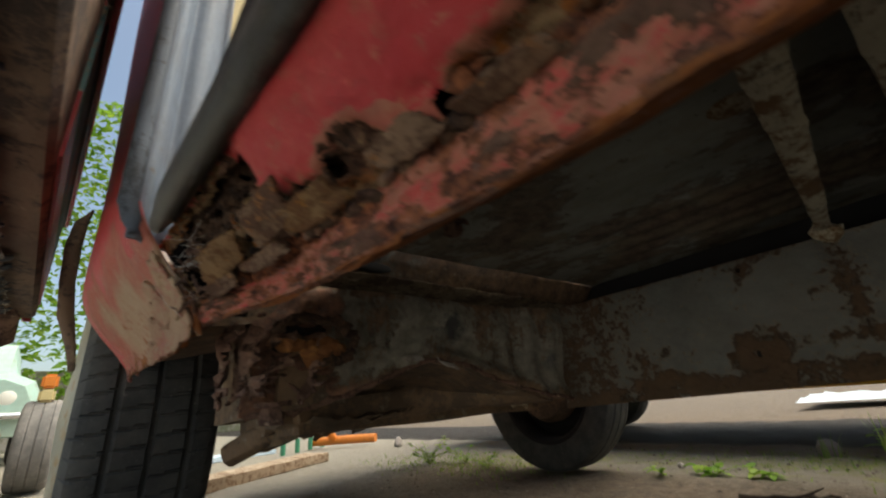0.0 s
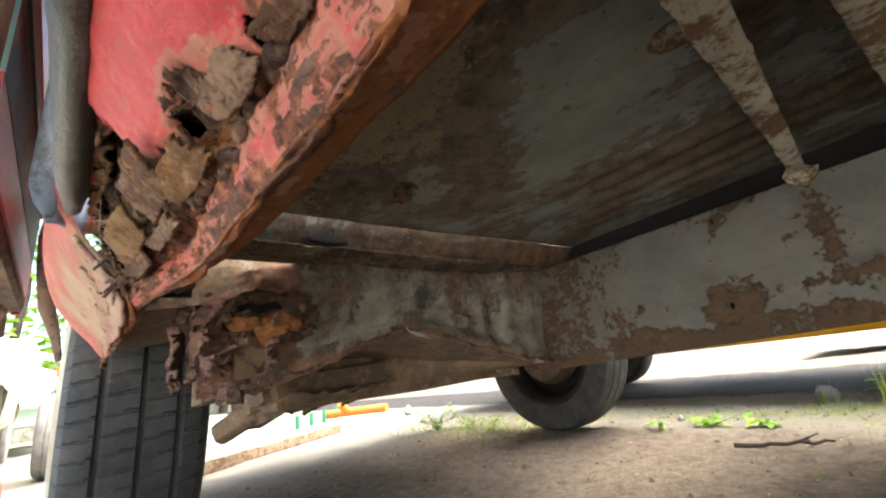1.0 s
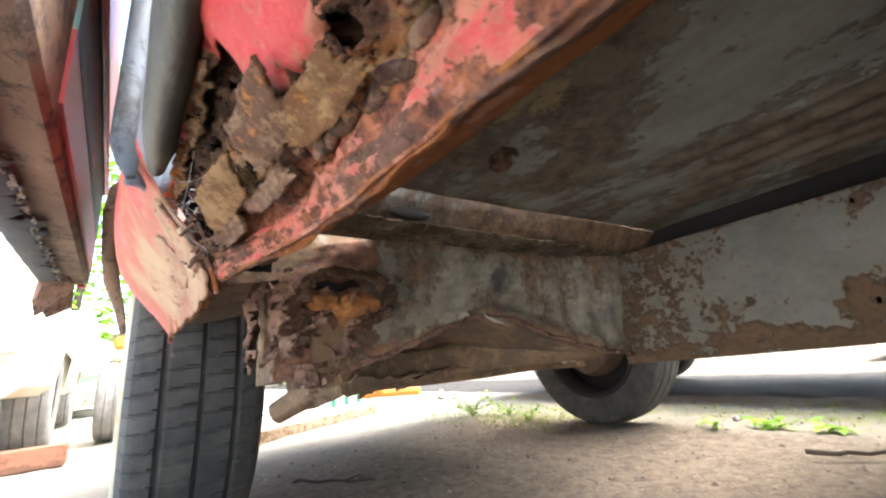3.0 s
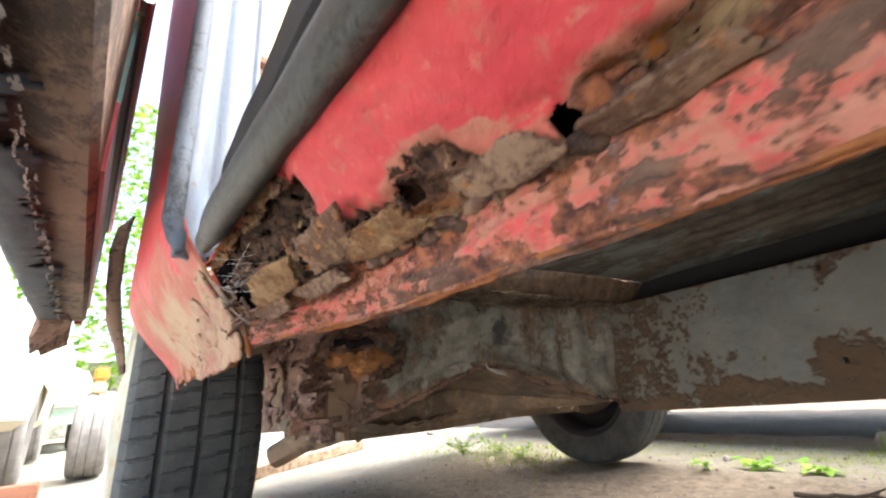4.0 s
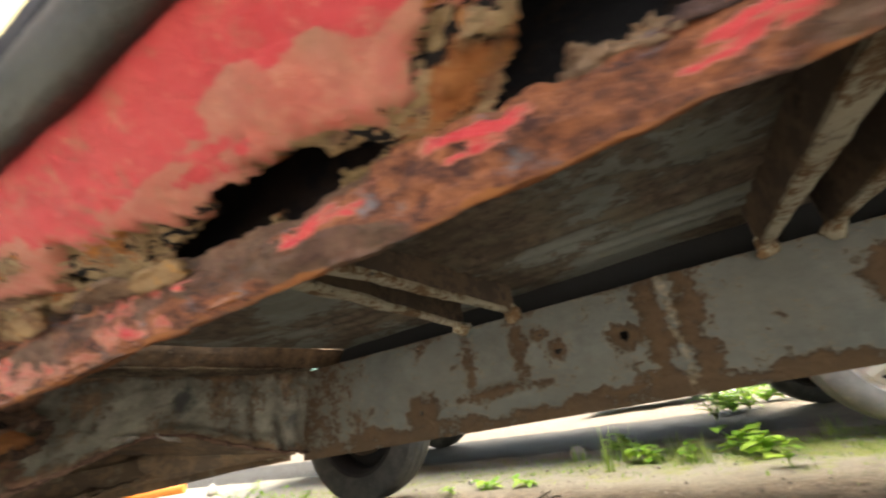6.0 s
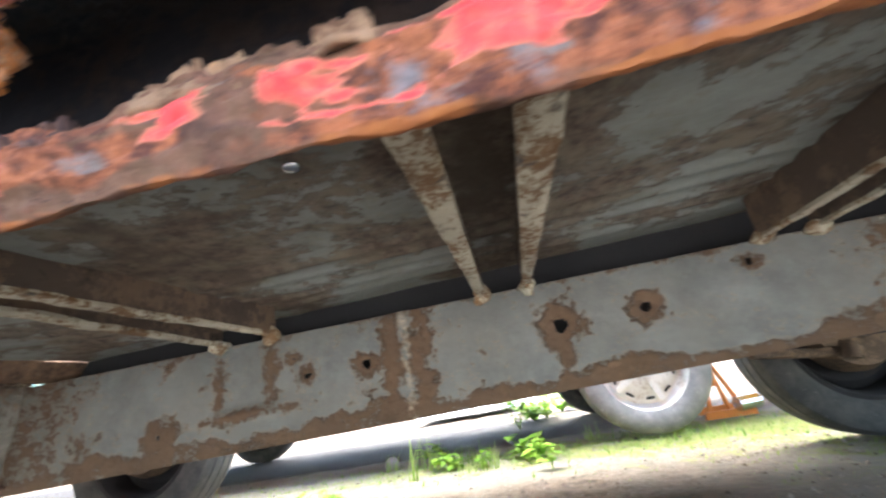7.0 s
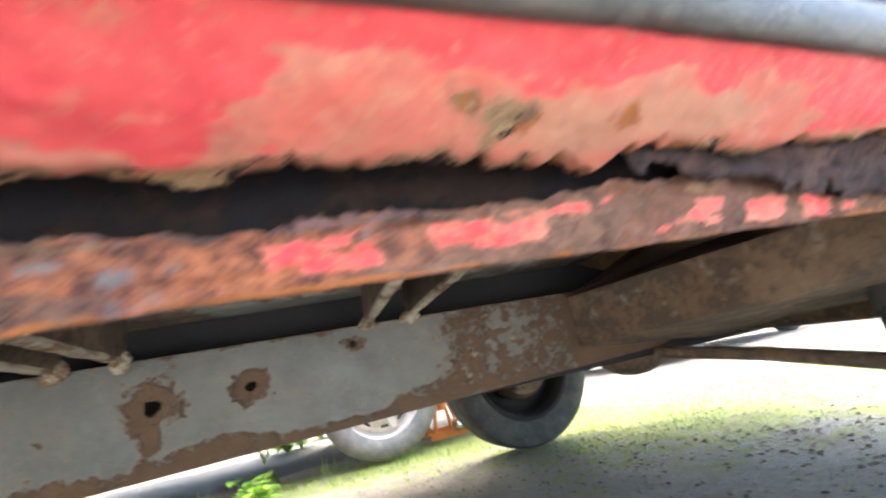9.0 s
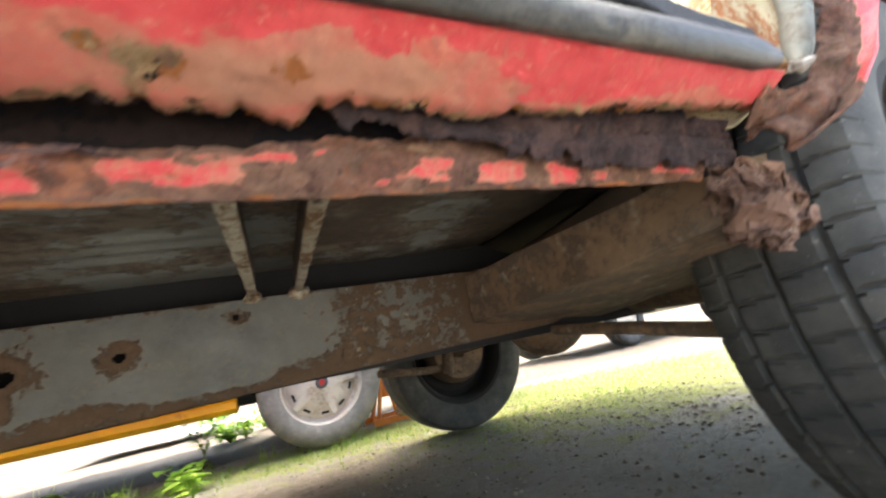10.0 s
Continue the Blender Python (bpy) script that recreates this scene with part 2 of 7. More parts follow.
M_CHROME = plain("dull_chrome", (0.65, 0.66, 0.68), 0.25, 1.0, 0.1)
M_YELLOW = worn_panel("amber_yellow_car_paint", (0.84, 0.43, 0.02), (0.60, 0.30, 0.03), 0.66, 6, rough=0.3)
M_ORANGE = plain("orange_painted_steel", (0.70, 0.22, 0.03), 0.5)
M_SILVER = worn_panel("dusty_silver_wheel", (0.74, 0.70, 0.62), (0.50, 0.42, 0.33), 0.58, 15, rough=0.4)
# Matt black parts, and black sheets that paint shade behind the rail.
M_BLACKPLAIN = plain("matt_black_and_shade", (0.017, 0.016, 0.017), 0.9)
M_WHITECAR = worn_panel("cream_white_car_paint", (0.56, 0.55, 0.43), (0.55, 0.36, 0.16), 0.62, 4, rough=0.4)
M_MINT = worn_panel("mint_green_car_paint", (0.45, 0.66, 0.58), (0.45, 0.40, 0.28), 0.64, 4, rough=0.4)
M_WEBSILK = plain("dusty_cobweb", (0.62, 0.60, 0.57), 0.8)
M_LAMP = plain("frosted_lamp_glass", (0.8, 0.78, 0.7), 0.2, vary=0.05)
M_STONE = plain("grey_stone", (0.32, 0.29, 0.26), 0.9)
M_PLANK = worn_panel("pale_weathered_plank", (0.50, 0.40, 0.29), (0.25, 0.17, 0.11), 0.52, 10, rough=0.9, stretch=(0.3, 3, 3))
M_REDWOOD = worn_panel("reddish_timber", (0.30, 0.13, 0.08), (0.16, 0.08, 0.05), 0.5, 12, rough=0.85, stretch=(3, 0.4, 3))
M_WALL = worn_panel("old_render_wall", (0.42, 0.38, 0.32), (0.20, 0.20, 0.13), 0.5, 1.2, rough=0.95)
M_PLASTIC = plain("pale_blue_plastic_sheet", (0.55, 0.68, 0.78), 0.4, scale=8)
M_GREEN = plain("green_plastic", (0.05, 0.25, 0.14), 0.5)


def tyre_material(name, colour, dust):
    n = Nodes(name, 0.8)
    f = n.ramp(n.noise(18, 8, 0.68), [(0.42, 0.0), (0.72, 1.0)])
    col = n.mix(f, colour, dust)
    col = n.mix(n.ramp(n.noise(150, 4, 0.6), [(0.64, 0.0), (0.75, 0.6)]), col, tuple(v * 2.2 for v in dust))
    return n.done(col, None, n.noise(220, 5, 0.6), 0.0008, 0.6)


M_TYRE = tyre_material("dusty_tyre_rubber", (0.040, 0.041, 0.041), (0.095, 0.092, 0.082))
M_TYREGREY = tyre_material("grey_weathered_tyre", (0.155, 0.150, 0.142), (0.27, 0.255, 0.235))


def floor_material():
    """Old grey-green paint with crisp brown stains, ochre crumbs along the sill and darker zones beside the supports;
    shade at the rear is painted in.
    """
    n = Nodes("stained_floor_pan", 0.75, 0.0, 0.25)
    paint = n.mix(n.ramp(n.noise(14, 8, 0.7, (0.7, 1.3, 1)), [(0.36, 0.0), (0.64, 1.0)]), (0.205, 0.207, 0.176), (0.325, 0.330, 0.292))
    paint = n.mix(n.ramp(n.noise(70, 7, 0.7), [(0.52, 0.0), (0.66, 0.55)]), paint, (0.24, 0.215, 0.155))
    brown = n.mix(n.ramp(n.noise(90, 8, 0.72), [(0.38, 0.0), (0.64, 1.0)]), (0.075, 0.052, 0.037), (0.225, 0.165, 0.118))
    brown = n.mix(n.ramp(n.noise(26, 6, 0.65), [(0.50, 0.0), (0.62, 0.8)]), brown, (0.235, 0.195, 0.135))
    patch = n.sum(n.noise(11, 9, 0.62, (0.65, 1.1, 1)), n.sum(n.sum(n.noise(75, 8, 0.75), 0.5, "SUBTRACT"), 0.30, "MULTIPLY"))
    patch = n.sum(patch, n.sum(n.attr("floor_dark"), 0.16, "MULTIPLY"))
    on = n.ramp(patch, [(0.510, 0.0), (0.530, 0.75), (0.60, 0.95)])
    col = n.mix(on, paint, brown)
    # Darkest zones; at the rear they paint shade into the pan.
    deep = n.sum(n.attr("floor_dark"), n.sum(n.sum(n.noise(20, 7, 0.7), 0.5, "SUBTRACT"), 1.6, "MULTIPLY"))
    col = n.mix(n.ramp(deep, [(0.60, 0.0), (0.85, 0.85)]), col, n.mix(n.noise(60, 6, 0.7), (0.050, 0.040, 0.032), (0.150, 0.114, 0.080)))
    crumb = n.sum(n.attr("crumb"), n.sum(n.sum(n.noise(120, 8, 0.75), 0.5, "SUBTRACT"), 2.2, "MULTIPLY"))
    col = n.mix(n.ramp(crumb, [(0.50, 0.0), (0.62, 0.9)]), col, n.mix(n.noise(220, 4, 0.7), (0.20, 0.135, 0.060), (0.50, 0.42, 0.25)))
    spots = n.ramp(n.noise(240, 3, 0.6), [(0.67, 0.0), (0.74, 0.8)])
    col = n.mix(spots, col, (0.07, 0.05, 0.035))
    return n.done(col, None, n.sum(n.sum(on, 0.5, "MULTIPLY"), n.sum(n.noise(130, 8, 0.72), n.sum(0.6, n.attr("crumb"), "ADD"), "MULTIPLY")), 0.0022, 0.75)


M_FLOOR = floor_material()


def rail_material():
    n = Nodes("grey_primer_with_rust", 0.7)
    grey = n.mix(n.ramp(n.noise(22, 10, 0.75), [(0.36, 0.0), (0.64, 1.0)]), (0.076, 0.078, 0.072), (0.138, 0.140, 0.130))
    grey = n.mix(n.ramp(n.noise(9, 8, 0.7), [(0.40, 0.0), (0.62, 0.8)]), grey, (0.118, 0.110, 0.092))
    brown = n.mix(n.noise(120, 9, 0.75), (0.034, 0.020, 0.012), (0.175, 0.104, 0.055))
    brown = n.mix(n.ramp(n.noise(30, 6, 0.7), [(0.45, 0.0), (0.65, 0.7)]), brown, (0.085, 0.053, 0.033))
    ragged = n.sum(n.sum(n.sum(n.noise(38, 10, 0.78), 0.5, "SUBTRACT"), 2.4, "MULTIPLY"), n.sum(n.sum(n.noise(240, 6, 0.7), 0.5, "SUBTRACT"), 1.3, "MULTIPLY"))
    e = n.sum(n.attr("rust"), ragged)
    on = n.ramp(e, [(0.44, 0.0), (0.50, 0.75), (0.62, 1.0)])
    rim = n.ramp(e, [(0.26, 0.0), (0.45, 0.55), (0.5, 0.0)])
    col = n.mix(on, n.mix(rim, grey, (0.20, 0.145, 0.09)), brown)
    col = n.mix(n.ramp(n.sum(n.attr("pale"), n.sum(n.sum(n.noise(150, 7, 0.7), 0.5, "SUBTRACT"), 1.2, "MULTIPLY")), [(0.4, 0.0), (0.6, 0.8)]), col, (0.34, 0.27, 0.19))
    spots = n.ramp(n.noise(210, 3, 0.6), [(0.66, 0.0), (0.74, 0.8)])
    col = n.mix(spots, col, (0.07, 0.045, 0.03))
    return n.done(col, n.mix(on, 0.58, 0.92), n.sum(n.sum(on, 0.7, "MULTIPLY"), n.sum(n.noise(150, 8, 0.7), n.sum(0.4, on, "ADD"), "MULTIPLY")), 0.0022, 0.8)


M_RAIL = rail_material()


def arm_material():
    """Grimy grey steel with slate patches, going over to brown and maroon rust."""
    n = Nodes("grimy_outrigger_steel_with_rust", 0.82)
    grey = n.mix(n.ramp(n.noise(26, 10, 0.75), [(0.36, 0.0), (0.64, 1.0)]), (0.150, 0.136, 0.110), (0.335, 0.310, 0.256))
    brown = n.mix(n.ramp(n.noise(70, 9, 0.75), [(0.36, 0.0), (0.64, 1.0)]), (0.070, 0.044, 0.030), (0.27, 0.165, 0.095))
    maroon = n.mix(n.ramp(n.noise(60, 9, 0.75), [(0.38, 0.0), (0.62, 1.0)]), (0.080, 0.042, 0.034), (0.30, 0.145, 0.088))
    brown = n.mix(n.attr("maroon"), brown, maroon)
    ragged = n.sum(n.sum(n.sum(n.noise(30, 10, 0.78, (1, 1, 0.45)), 0.5, "SUBTRACT"), 2.2, "MULTIPLY"), n.sum(n.sum(n.noise(190, 6, 0.7), 0.5, "SUBTRACT"), 0.9, "MULTIPLY"))
    on = n.ramp(n.sum(n.attr("rust"), ragged), [(0.40, 0.0), (0.50, 0.7), (0.66, 1.0)])
    col = n.mix(on, grey, brown)
    slate = n.sum(n.attr("slate"), n.sum(n.sum(n.noise(45, 8, 0.75), 0.5, "SUBTRACT"), 1.3, "MULTIPLY"))
    col = n.mix(n.ramp(slate, [(0.36, 0.0), (0.56, 0.85)]), col, (0.060, 0.062, 0.066))
    col = n.mix(n.ramp(n.noise(230, 3, 0.6), [(0.64, 0.0), (0.73, 0.75)]), col, (0.40, 0.35, 0.27))
    return n.done(col, None, n.sum(n.sum(on, 0.6, "MULTIPLY"), n.noise(130, 9, 0.72)), 0.0030, 0.85)


M_ARM = arm_material()
M_PLATE = worn_panel("tan_rust_plate", (0.39, 0.235, 0.115), (0.22, 0.105, 0.050), 0.52, 55, (0.56, 0.235, 0.040), rough=0.92)
M_PLATEGREY = worn_panel("grey_brown_rust_plate", (0.30, 0.185, 0.118), (0.15, 0.078, 0.050), 0.52, 55, (0.46, 0.20, 0.075), rough=0.92)
M_PLATEBUFF = worn_panel("buff_body_filler", (0.50, 0.345, 0.22), (0.52, 0.22, 0.16), 0.57, 35, (0.36, 0.20, 0.11), rough=0.75)
M_CRUMB = worn_panel("brown_crumbling_rust", (0.135, 0.078, 0.050), (0.045, 0.026, 0.020), 0.52, 90, (0.27, 0.14, 0.075), rough=0.95)


def ground_material():
    n = Nodes("trodden_earth_and_grit", 0.95)
    soil = n.mix(n.noise(5, 12, 0.75), (0.115, 0.083, 0.058), (0.26, 0.206, 0.150))
    soil = n.mix(n.ramp(n.noise(90, 6, 0.7), [(0.5, 0.0), (0.7, 0.8)]), soil, (0.30, 0.26, 0.21))
    soil = n.mix(n.ramp(n.noise(160, 4, 0.6), [(0.60, 0.0), (0.7, 0.8)]), soil, (0.06, 0.042, 0.03))
    soil = n.mix(n.ramp(n.noise(32, 12, 0.8), [(0.46, 0.0), (0.60, 0.75)]), soil, (0.075, 0.057, 0.043))
    moss = n.mix(n.noise(60, 8, 0.75), (0.11, 0.14, 0.02), (0.36, 0.38, 0.06))
    g = n.sum(n.attr("moss"), n.sum(n.sum(n.noise(9, 12, 0.8), 0.5, "SUBTRACT"), 2.6, "MULTIPLY"))
    # Painted light: the sunlit strip is pale, the yellow car's shadow near black.
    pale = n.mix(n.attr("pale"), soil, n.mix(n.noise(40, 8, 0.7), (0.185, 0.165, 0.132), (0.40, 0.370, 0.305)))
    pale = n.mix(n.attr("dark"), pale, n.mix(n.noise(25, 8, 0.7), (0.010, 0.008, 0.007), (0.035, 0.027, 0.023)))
    # Bright patch added to bounce light up under the car.
    pale = n.mix(n.attr("bounce_patch"), pale, n.mix(n.noise(12, 9, 0.7), (0.50, 0.485, 0.44), (0.70, 0.68, 0.63)))
    col = n.mix(n.ramp(g, [(0.42, 0.0), (0.85, 0.85)]), pale, moss)
    h = n.sum(n.noise(28, 10, 0.75), n.sum(n.noise(150, 6, 0.7), 0.4, "MULTIPLY"))
    return n.done(col, None, h, 0.022, 0.9)


M_GROUND = ground_material()


def leaf_material(name, a, b):
    n = Nodes(name, 0.5)
    info = n.tree.nodes.new("ShaderNodeNewGeometry").outputs["Random Per Island"]
    n.bsdf.inputs["Subsurface Weight"].default_value = 0.0
    n.bsdf.inputs["Transmission Weight"].default_value = 0.0
    col = n.mix(info, a, b)
    m = n.done(col)
    back = n.tree.nodes.new("ShaderNodeBsdfTranslucent")
    mixer = n.tree.nodes.new("ShaderNodeMixShader")
    mixer.inputs[0].default_value = 0.45
    out = n.tree.nodes["Material Output"]
    n.link(col, back.inputs["Color"])
    n.link(n.bsdf.outputs[0], mixer.inputs[1])
    n.link(back.outputs[0], mixer.inputs[2])
    n.link(mixer.outputs[0], out.inputs["Surface"])
    return m


M_LEAF = leaf_material("bright_green_leaf", (0.13, 0.30, 0.02), (0.34, 0.50, 0.07))
M_BLADE = leaf_material("grass_blade", (0.14, 0.26, 0.04), (0.36, 0.46, 0.12))


# ---- mesh helpers ----
def thing(name, at, label, category, group="", kind=""):
    ob = new(name)
    ob.empty_display_size = 0.05
    ob.location = at
    return tagged(ob, label, category, group, kind)


def part(name, bm, material, parent=None, label=""):
    """Links a bmesh, given in the place's own metres, as one mesh under a thing or a part."""
    mesh = bpy.data.meshes.new(name)
    bm.normal_update()
    bm.to_mesh(mesh)
    bm.free()
    mesh.materials.append(material)
    ob = new(name, mesh)
    if parent is not None:
        ob.parent = parent
        if parent.type == "EMPTY":
            ob.matrix_parent_inverse = Matrix.Translation(-parent.location)
    if label:
        ob["label"] = label
    return ob


def smooth(ob, angle=40):
    ob.data.polygons.foreach_set("use_smooth", [True] * len(ob.data.polygons))
    ob.data.set_sharp_from_angle(angle=radians(angle))
    return ob


def solid(name, bm, material, label, category, kind="", group=""):
    return tagged(part(name, bm, material), label, category, group, kind)


def hexa(bm, pts):
    """A box from eight corners: four below, four above, in the same turn."""
    v = [bm.verts.new(p) for p in pts]
    for f in ((3, 2, 1, 0), (4, 5, 6, 7), (0, 1, 5, 4), (1, 2, 6, 5), (2, 3, 7, 6), (3, 0, 4, 7)):
        bm.faces.new([v[i] for i in f])
    return v


def box(bm, x0, x1, y0, y1, z0, z1):
    return hexa(bm, [(x0, y0, z0), (x1, y0, z0), (x1, y1, z0), (x0, y1, z0), (x0, y0, z1), (x1, y0, z1), (x1, y1, z1), (x0, y1, z1)])


def bevel(bm, width, segments=2):
    bmesh.ops.bevel(bm, geom=bm.edges[:], offset=width, segments=segments, affect="EDGES", clamp_overlap=True)


def rough_up(bm, amount, scale, seed=0.0):
    for v in bm.verts:
        v.co += noise.noise_vector(v.co * scale + Vector((seed, seed * 2, 1))) * amount


def tube(bm, path, radius, sides=10, cap=True):
    """A tube along a path; radius is one number or one for each point."""
    path = [Vector(p) for p in path]
    rings = []
    for i, p in enumerate(path):
        d = (path[min(i + 1, len(path) - 1)] - path[max(i - 1, 0)]).normalized()
        side = d.cross(Vector((0, 0, 1))) if abs(d.z) < 0.95 else d.cross(Vector((1, 0, 0)))
        side.normalize()
        up = side.cross(d)
        r = radius if isinstance(radius, (int, float)) else radius[i]
        rings.append([bm.verts.new(p + (side * math.cos(a) + up * math.sin(a)) * r) for a in (2 * math.pi * k / sides for k in range(sides))])
    for a, b in zip(rings, rings[1:]):
        for k in range(sides):
            bm.faces.new((a[k], a[(k + 1) % sides], b[(k + 1) % sides], b[k]))
    if cap:
        bm.faces.new(rings[0][::-1])
        bm.faces.new(rings[-1])


def lathe(bm, centre, profile, sides=48, shape=None):
    """A ring round the y axis. profile: (y, radius). shape(angle, i, y, r) gives a moved (y, r)."""
    cx, cy, cz = centre
    rows = []
    for k in range(sides):
        a = 2 * math.pi * k / sides
        row = []
        for i, (y, r) in enumerate(profile):
            if shape:
                y, r = shape(a, i, y, r)
            row.append(bm.verts.new((cx + r * math.sin(a), cy + y, cz + r * math.cos(a))))
        rows.append(row)
    for k in range(sides):
        a, b = rows[k], rows[(k + 1) % sides]
        for i in range(len(profile) - 1):
            bm.faces.new((a[i], a[i + 1], b[i + 1], b[i]))


def sheet(name, nu, nv, place, material, parent=None, label="", keep=None, attributes=(), values=None, thick=0.0, double=None):
    """A grid of points place(u, v), u and v from 0 to 1; keep(u, v) says which faces stay; values(u, v) gives the attributes."""
    bm = bmesh.new()
    layers = [bm.verts.layers.float.new(a) for a in attributes]
    grid = []
    for i in range(nu + 1):
        row = []
        for j in range(nv + 1):
            v = bm.verts.new(place(i / nu, j / nv))
            if values:
                for layer, value in zip(layers, values(i / nu, j / nv)):
                    v[layer] = value
            row.append(v)
        grid.append(row)
    for i in range(nu):
        for j in range(nv):
            if keep is None or keep((i + 0.5) / nu, (j + 0.5) / nv):
                bm.faces.new((grid[i][j], grid[i + 1][j], grid[i + 1][j + 1], grid[i][j + 1]))
    bmesh.ops.delete(bm, geom=[v for v in bm.verts if not v.link_faces], context="VERTS")
    ob = part(name, bm, material, parent, label)
    if thick:
        m = ob.modifiers.new("thickness", "SOLIDIFY")
        m.thickness, m.offset = thick, -1
    return smooth(ob, 50)


def fbm(x, y, z=0.0, octaves=4):
    return noise.fractal(Vector((x, y, z)), 0.7, 2.1, octaves)


def ease(t):
    t = min(1.0, max(0.0, t))
    return t * t * (3 - 2 * t)


def blob(x, y, cx, cy, rx, ry):
    return math.exp(-(((x - cx) / rx) ** 2 + ((y - cy) / ry) ** 2))


# ---- ground ----
def ground():
    bm = bmesh.new()
    moss, pale, dark, bounce_patch = (bm.verts.layers.float.new(a) for a in ("moss", "pale", "dark", "bounce_patch"))
    def spread(n, near, far):
        return [near * (k / n) if abs(k) <= n * 0.75 else math.copysign(near * 0.75 + (far - near * 0.75) * ((abs(k) / n - 0.75) / 0.25) ** 3, k) for k in range(-n, n + 1)]
    xs = [x + 0.2 for x in spread(120, 4.2, 400)]
    ys = [y + 1.0 for y in spread(110, 3.6, 400)]
    grid = []
    for x in xs:
        row = []
        for y in ys:
            near = max(abs(x), abs(y)) < 8
            h = 0.006 * fbm(x * 2.2, y * 2.2) + 0.006 * fbm(x * 9, y * 9, 3) if near else 0
            v = bm.verts.new((x, y, h - 0.006))
            v[moss] = 1.0 * blob(x, y, 2.15, 1.35, 0.95, 0.75) + 0.62 * blob(x, y, 0.0, 1.75, 1.1, 0.33) + 0.45 * blob(x, y, -1.3, 1.5, 0.5, 0.35) + 0.62 * blob(x, y, 1.2, 1.85, 0.9, 0.35) + 0.35 * blob(x, y, 1.5, 1.0, 0.7, 0.5)
            # Sunlit strip beyond the car painted paler; also paler towards either end in x.
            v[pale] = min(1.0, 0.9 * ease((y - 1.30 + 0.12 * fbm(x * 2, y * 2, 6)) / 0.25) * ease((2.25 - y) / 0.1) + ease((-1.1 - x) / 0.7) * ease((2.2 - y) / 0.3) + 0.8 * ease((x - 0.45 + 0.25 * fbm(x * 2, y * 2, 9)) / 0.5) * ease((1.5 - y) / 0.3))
            # Bright area beside the car, mostly out of view, added to bounce light underneath.
            v[bounce_patch] = ease((-0.15 - y + 0.25 * fbm(x * 0.9, y * 0.9, 5)) / 0.4) * ease((x + 2.4 + 0.5 * fbm(x * 0.8, y * 0.8, 2)) / 0.9)
            # Near-black strip paints the yellow car's shadow into the ground.
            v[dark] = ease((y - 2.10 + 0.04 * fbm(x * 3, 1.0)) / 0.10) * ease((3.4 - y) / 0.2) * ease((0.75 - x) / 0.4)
            row.append(v)
        grid.append(row)
    for i in range(len(xs) - 1):
        for j in range(len(ys) - 1):
            bm.faces.new((grid[i][j], grid[i + 1][j], grid[i + 1][j + 1], grid[i][j + 1]))
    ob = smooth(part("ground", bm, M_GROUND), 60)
    tagged(ob, "trodden grey-brown earth with grit and moss, painted shadow and bounce patch", "ground", kind="structure")


ground()


# ---- the red car ----
car = thing("red_car", (0.1, 0.69, 0.0), "rusty red two-seat car with rotten sills, on its wheels", "car")
FRONT_AXLE, REAR_AXLE, TYRE_R = -0.925, 1.15, 0.27


def seal_low(x):
    return float(np.interp(x, (-0.25, -0.18, -0.07, 0.0, 0.1, 0.3, 0.55, 0.80), (0.345, 0.345, 0.340, 0.338, 0.338, 0.346, 0.3575, 0.3645)))


def seal_y(x):
    return float(np.interp(x, (-0.25, -0.1, 0.0, 0.1, 0.3, 0.55, 0.80), (0.025, 0.031, 0.033, 0.034, 0.032, 0.029, 0.026)))


def lip_top(x):
    return float(np.interp(x, (-0.3, -0.1, 0.02, 0.15, 0.25, 0.36, 0.50, 0.57, 0.68, 0.80), (0.312, 0.314, 0.316, 0.315, 0.319, 0.327, 0.333, 0.338, 0.338, 0.340)))


def lip_low(x):
    return float(np.interp(x, (-0.3, -0.2, -0.12, -0.02, 0.05, 0.135, 0.24, 0.33, 0.42, 0.49, 0.57, 0.72, 0.80), (0.303, 0.301, 0.2965, 0.2945, 0.2985, 0.3005, 0.306, 0.3085, 0.314, 0.317, 0.3195, 0.325, 0.328)))


def lip_y(x):
    return 0.066 + 0.009 * ease((x + 0.3) / 1.1) - 0.012 * ease((-0.15 - x) / 0.12)


SX0, SX1 = -0.275, 0.80


def skin_base(x, v):
    """The sill's skin before it rusted: v runs from the finisher down to the flange."""
    y = seal_y(x) + (lip_y(x) - seal_y(x) + 0.001 - 0.004 * ease((x - 0.15) / 0.1)) * v
    gap = 0.010 * ease((x - 0.15) / 0.25)
    top, low = seal_low(x) + 0.003, (lip_top(x) - 0.002) * (1 - ease((x - 0.15) / 0.05)) + (0.319 + 0.022 * x + gap) * ease((x - 0.15) / 0.05)
    return y, top + (low - top) * v - 0.0030 * math.sin(math.pi * v)


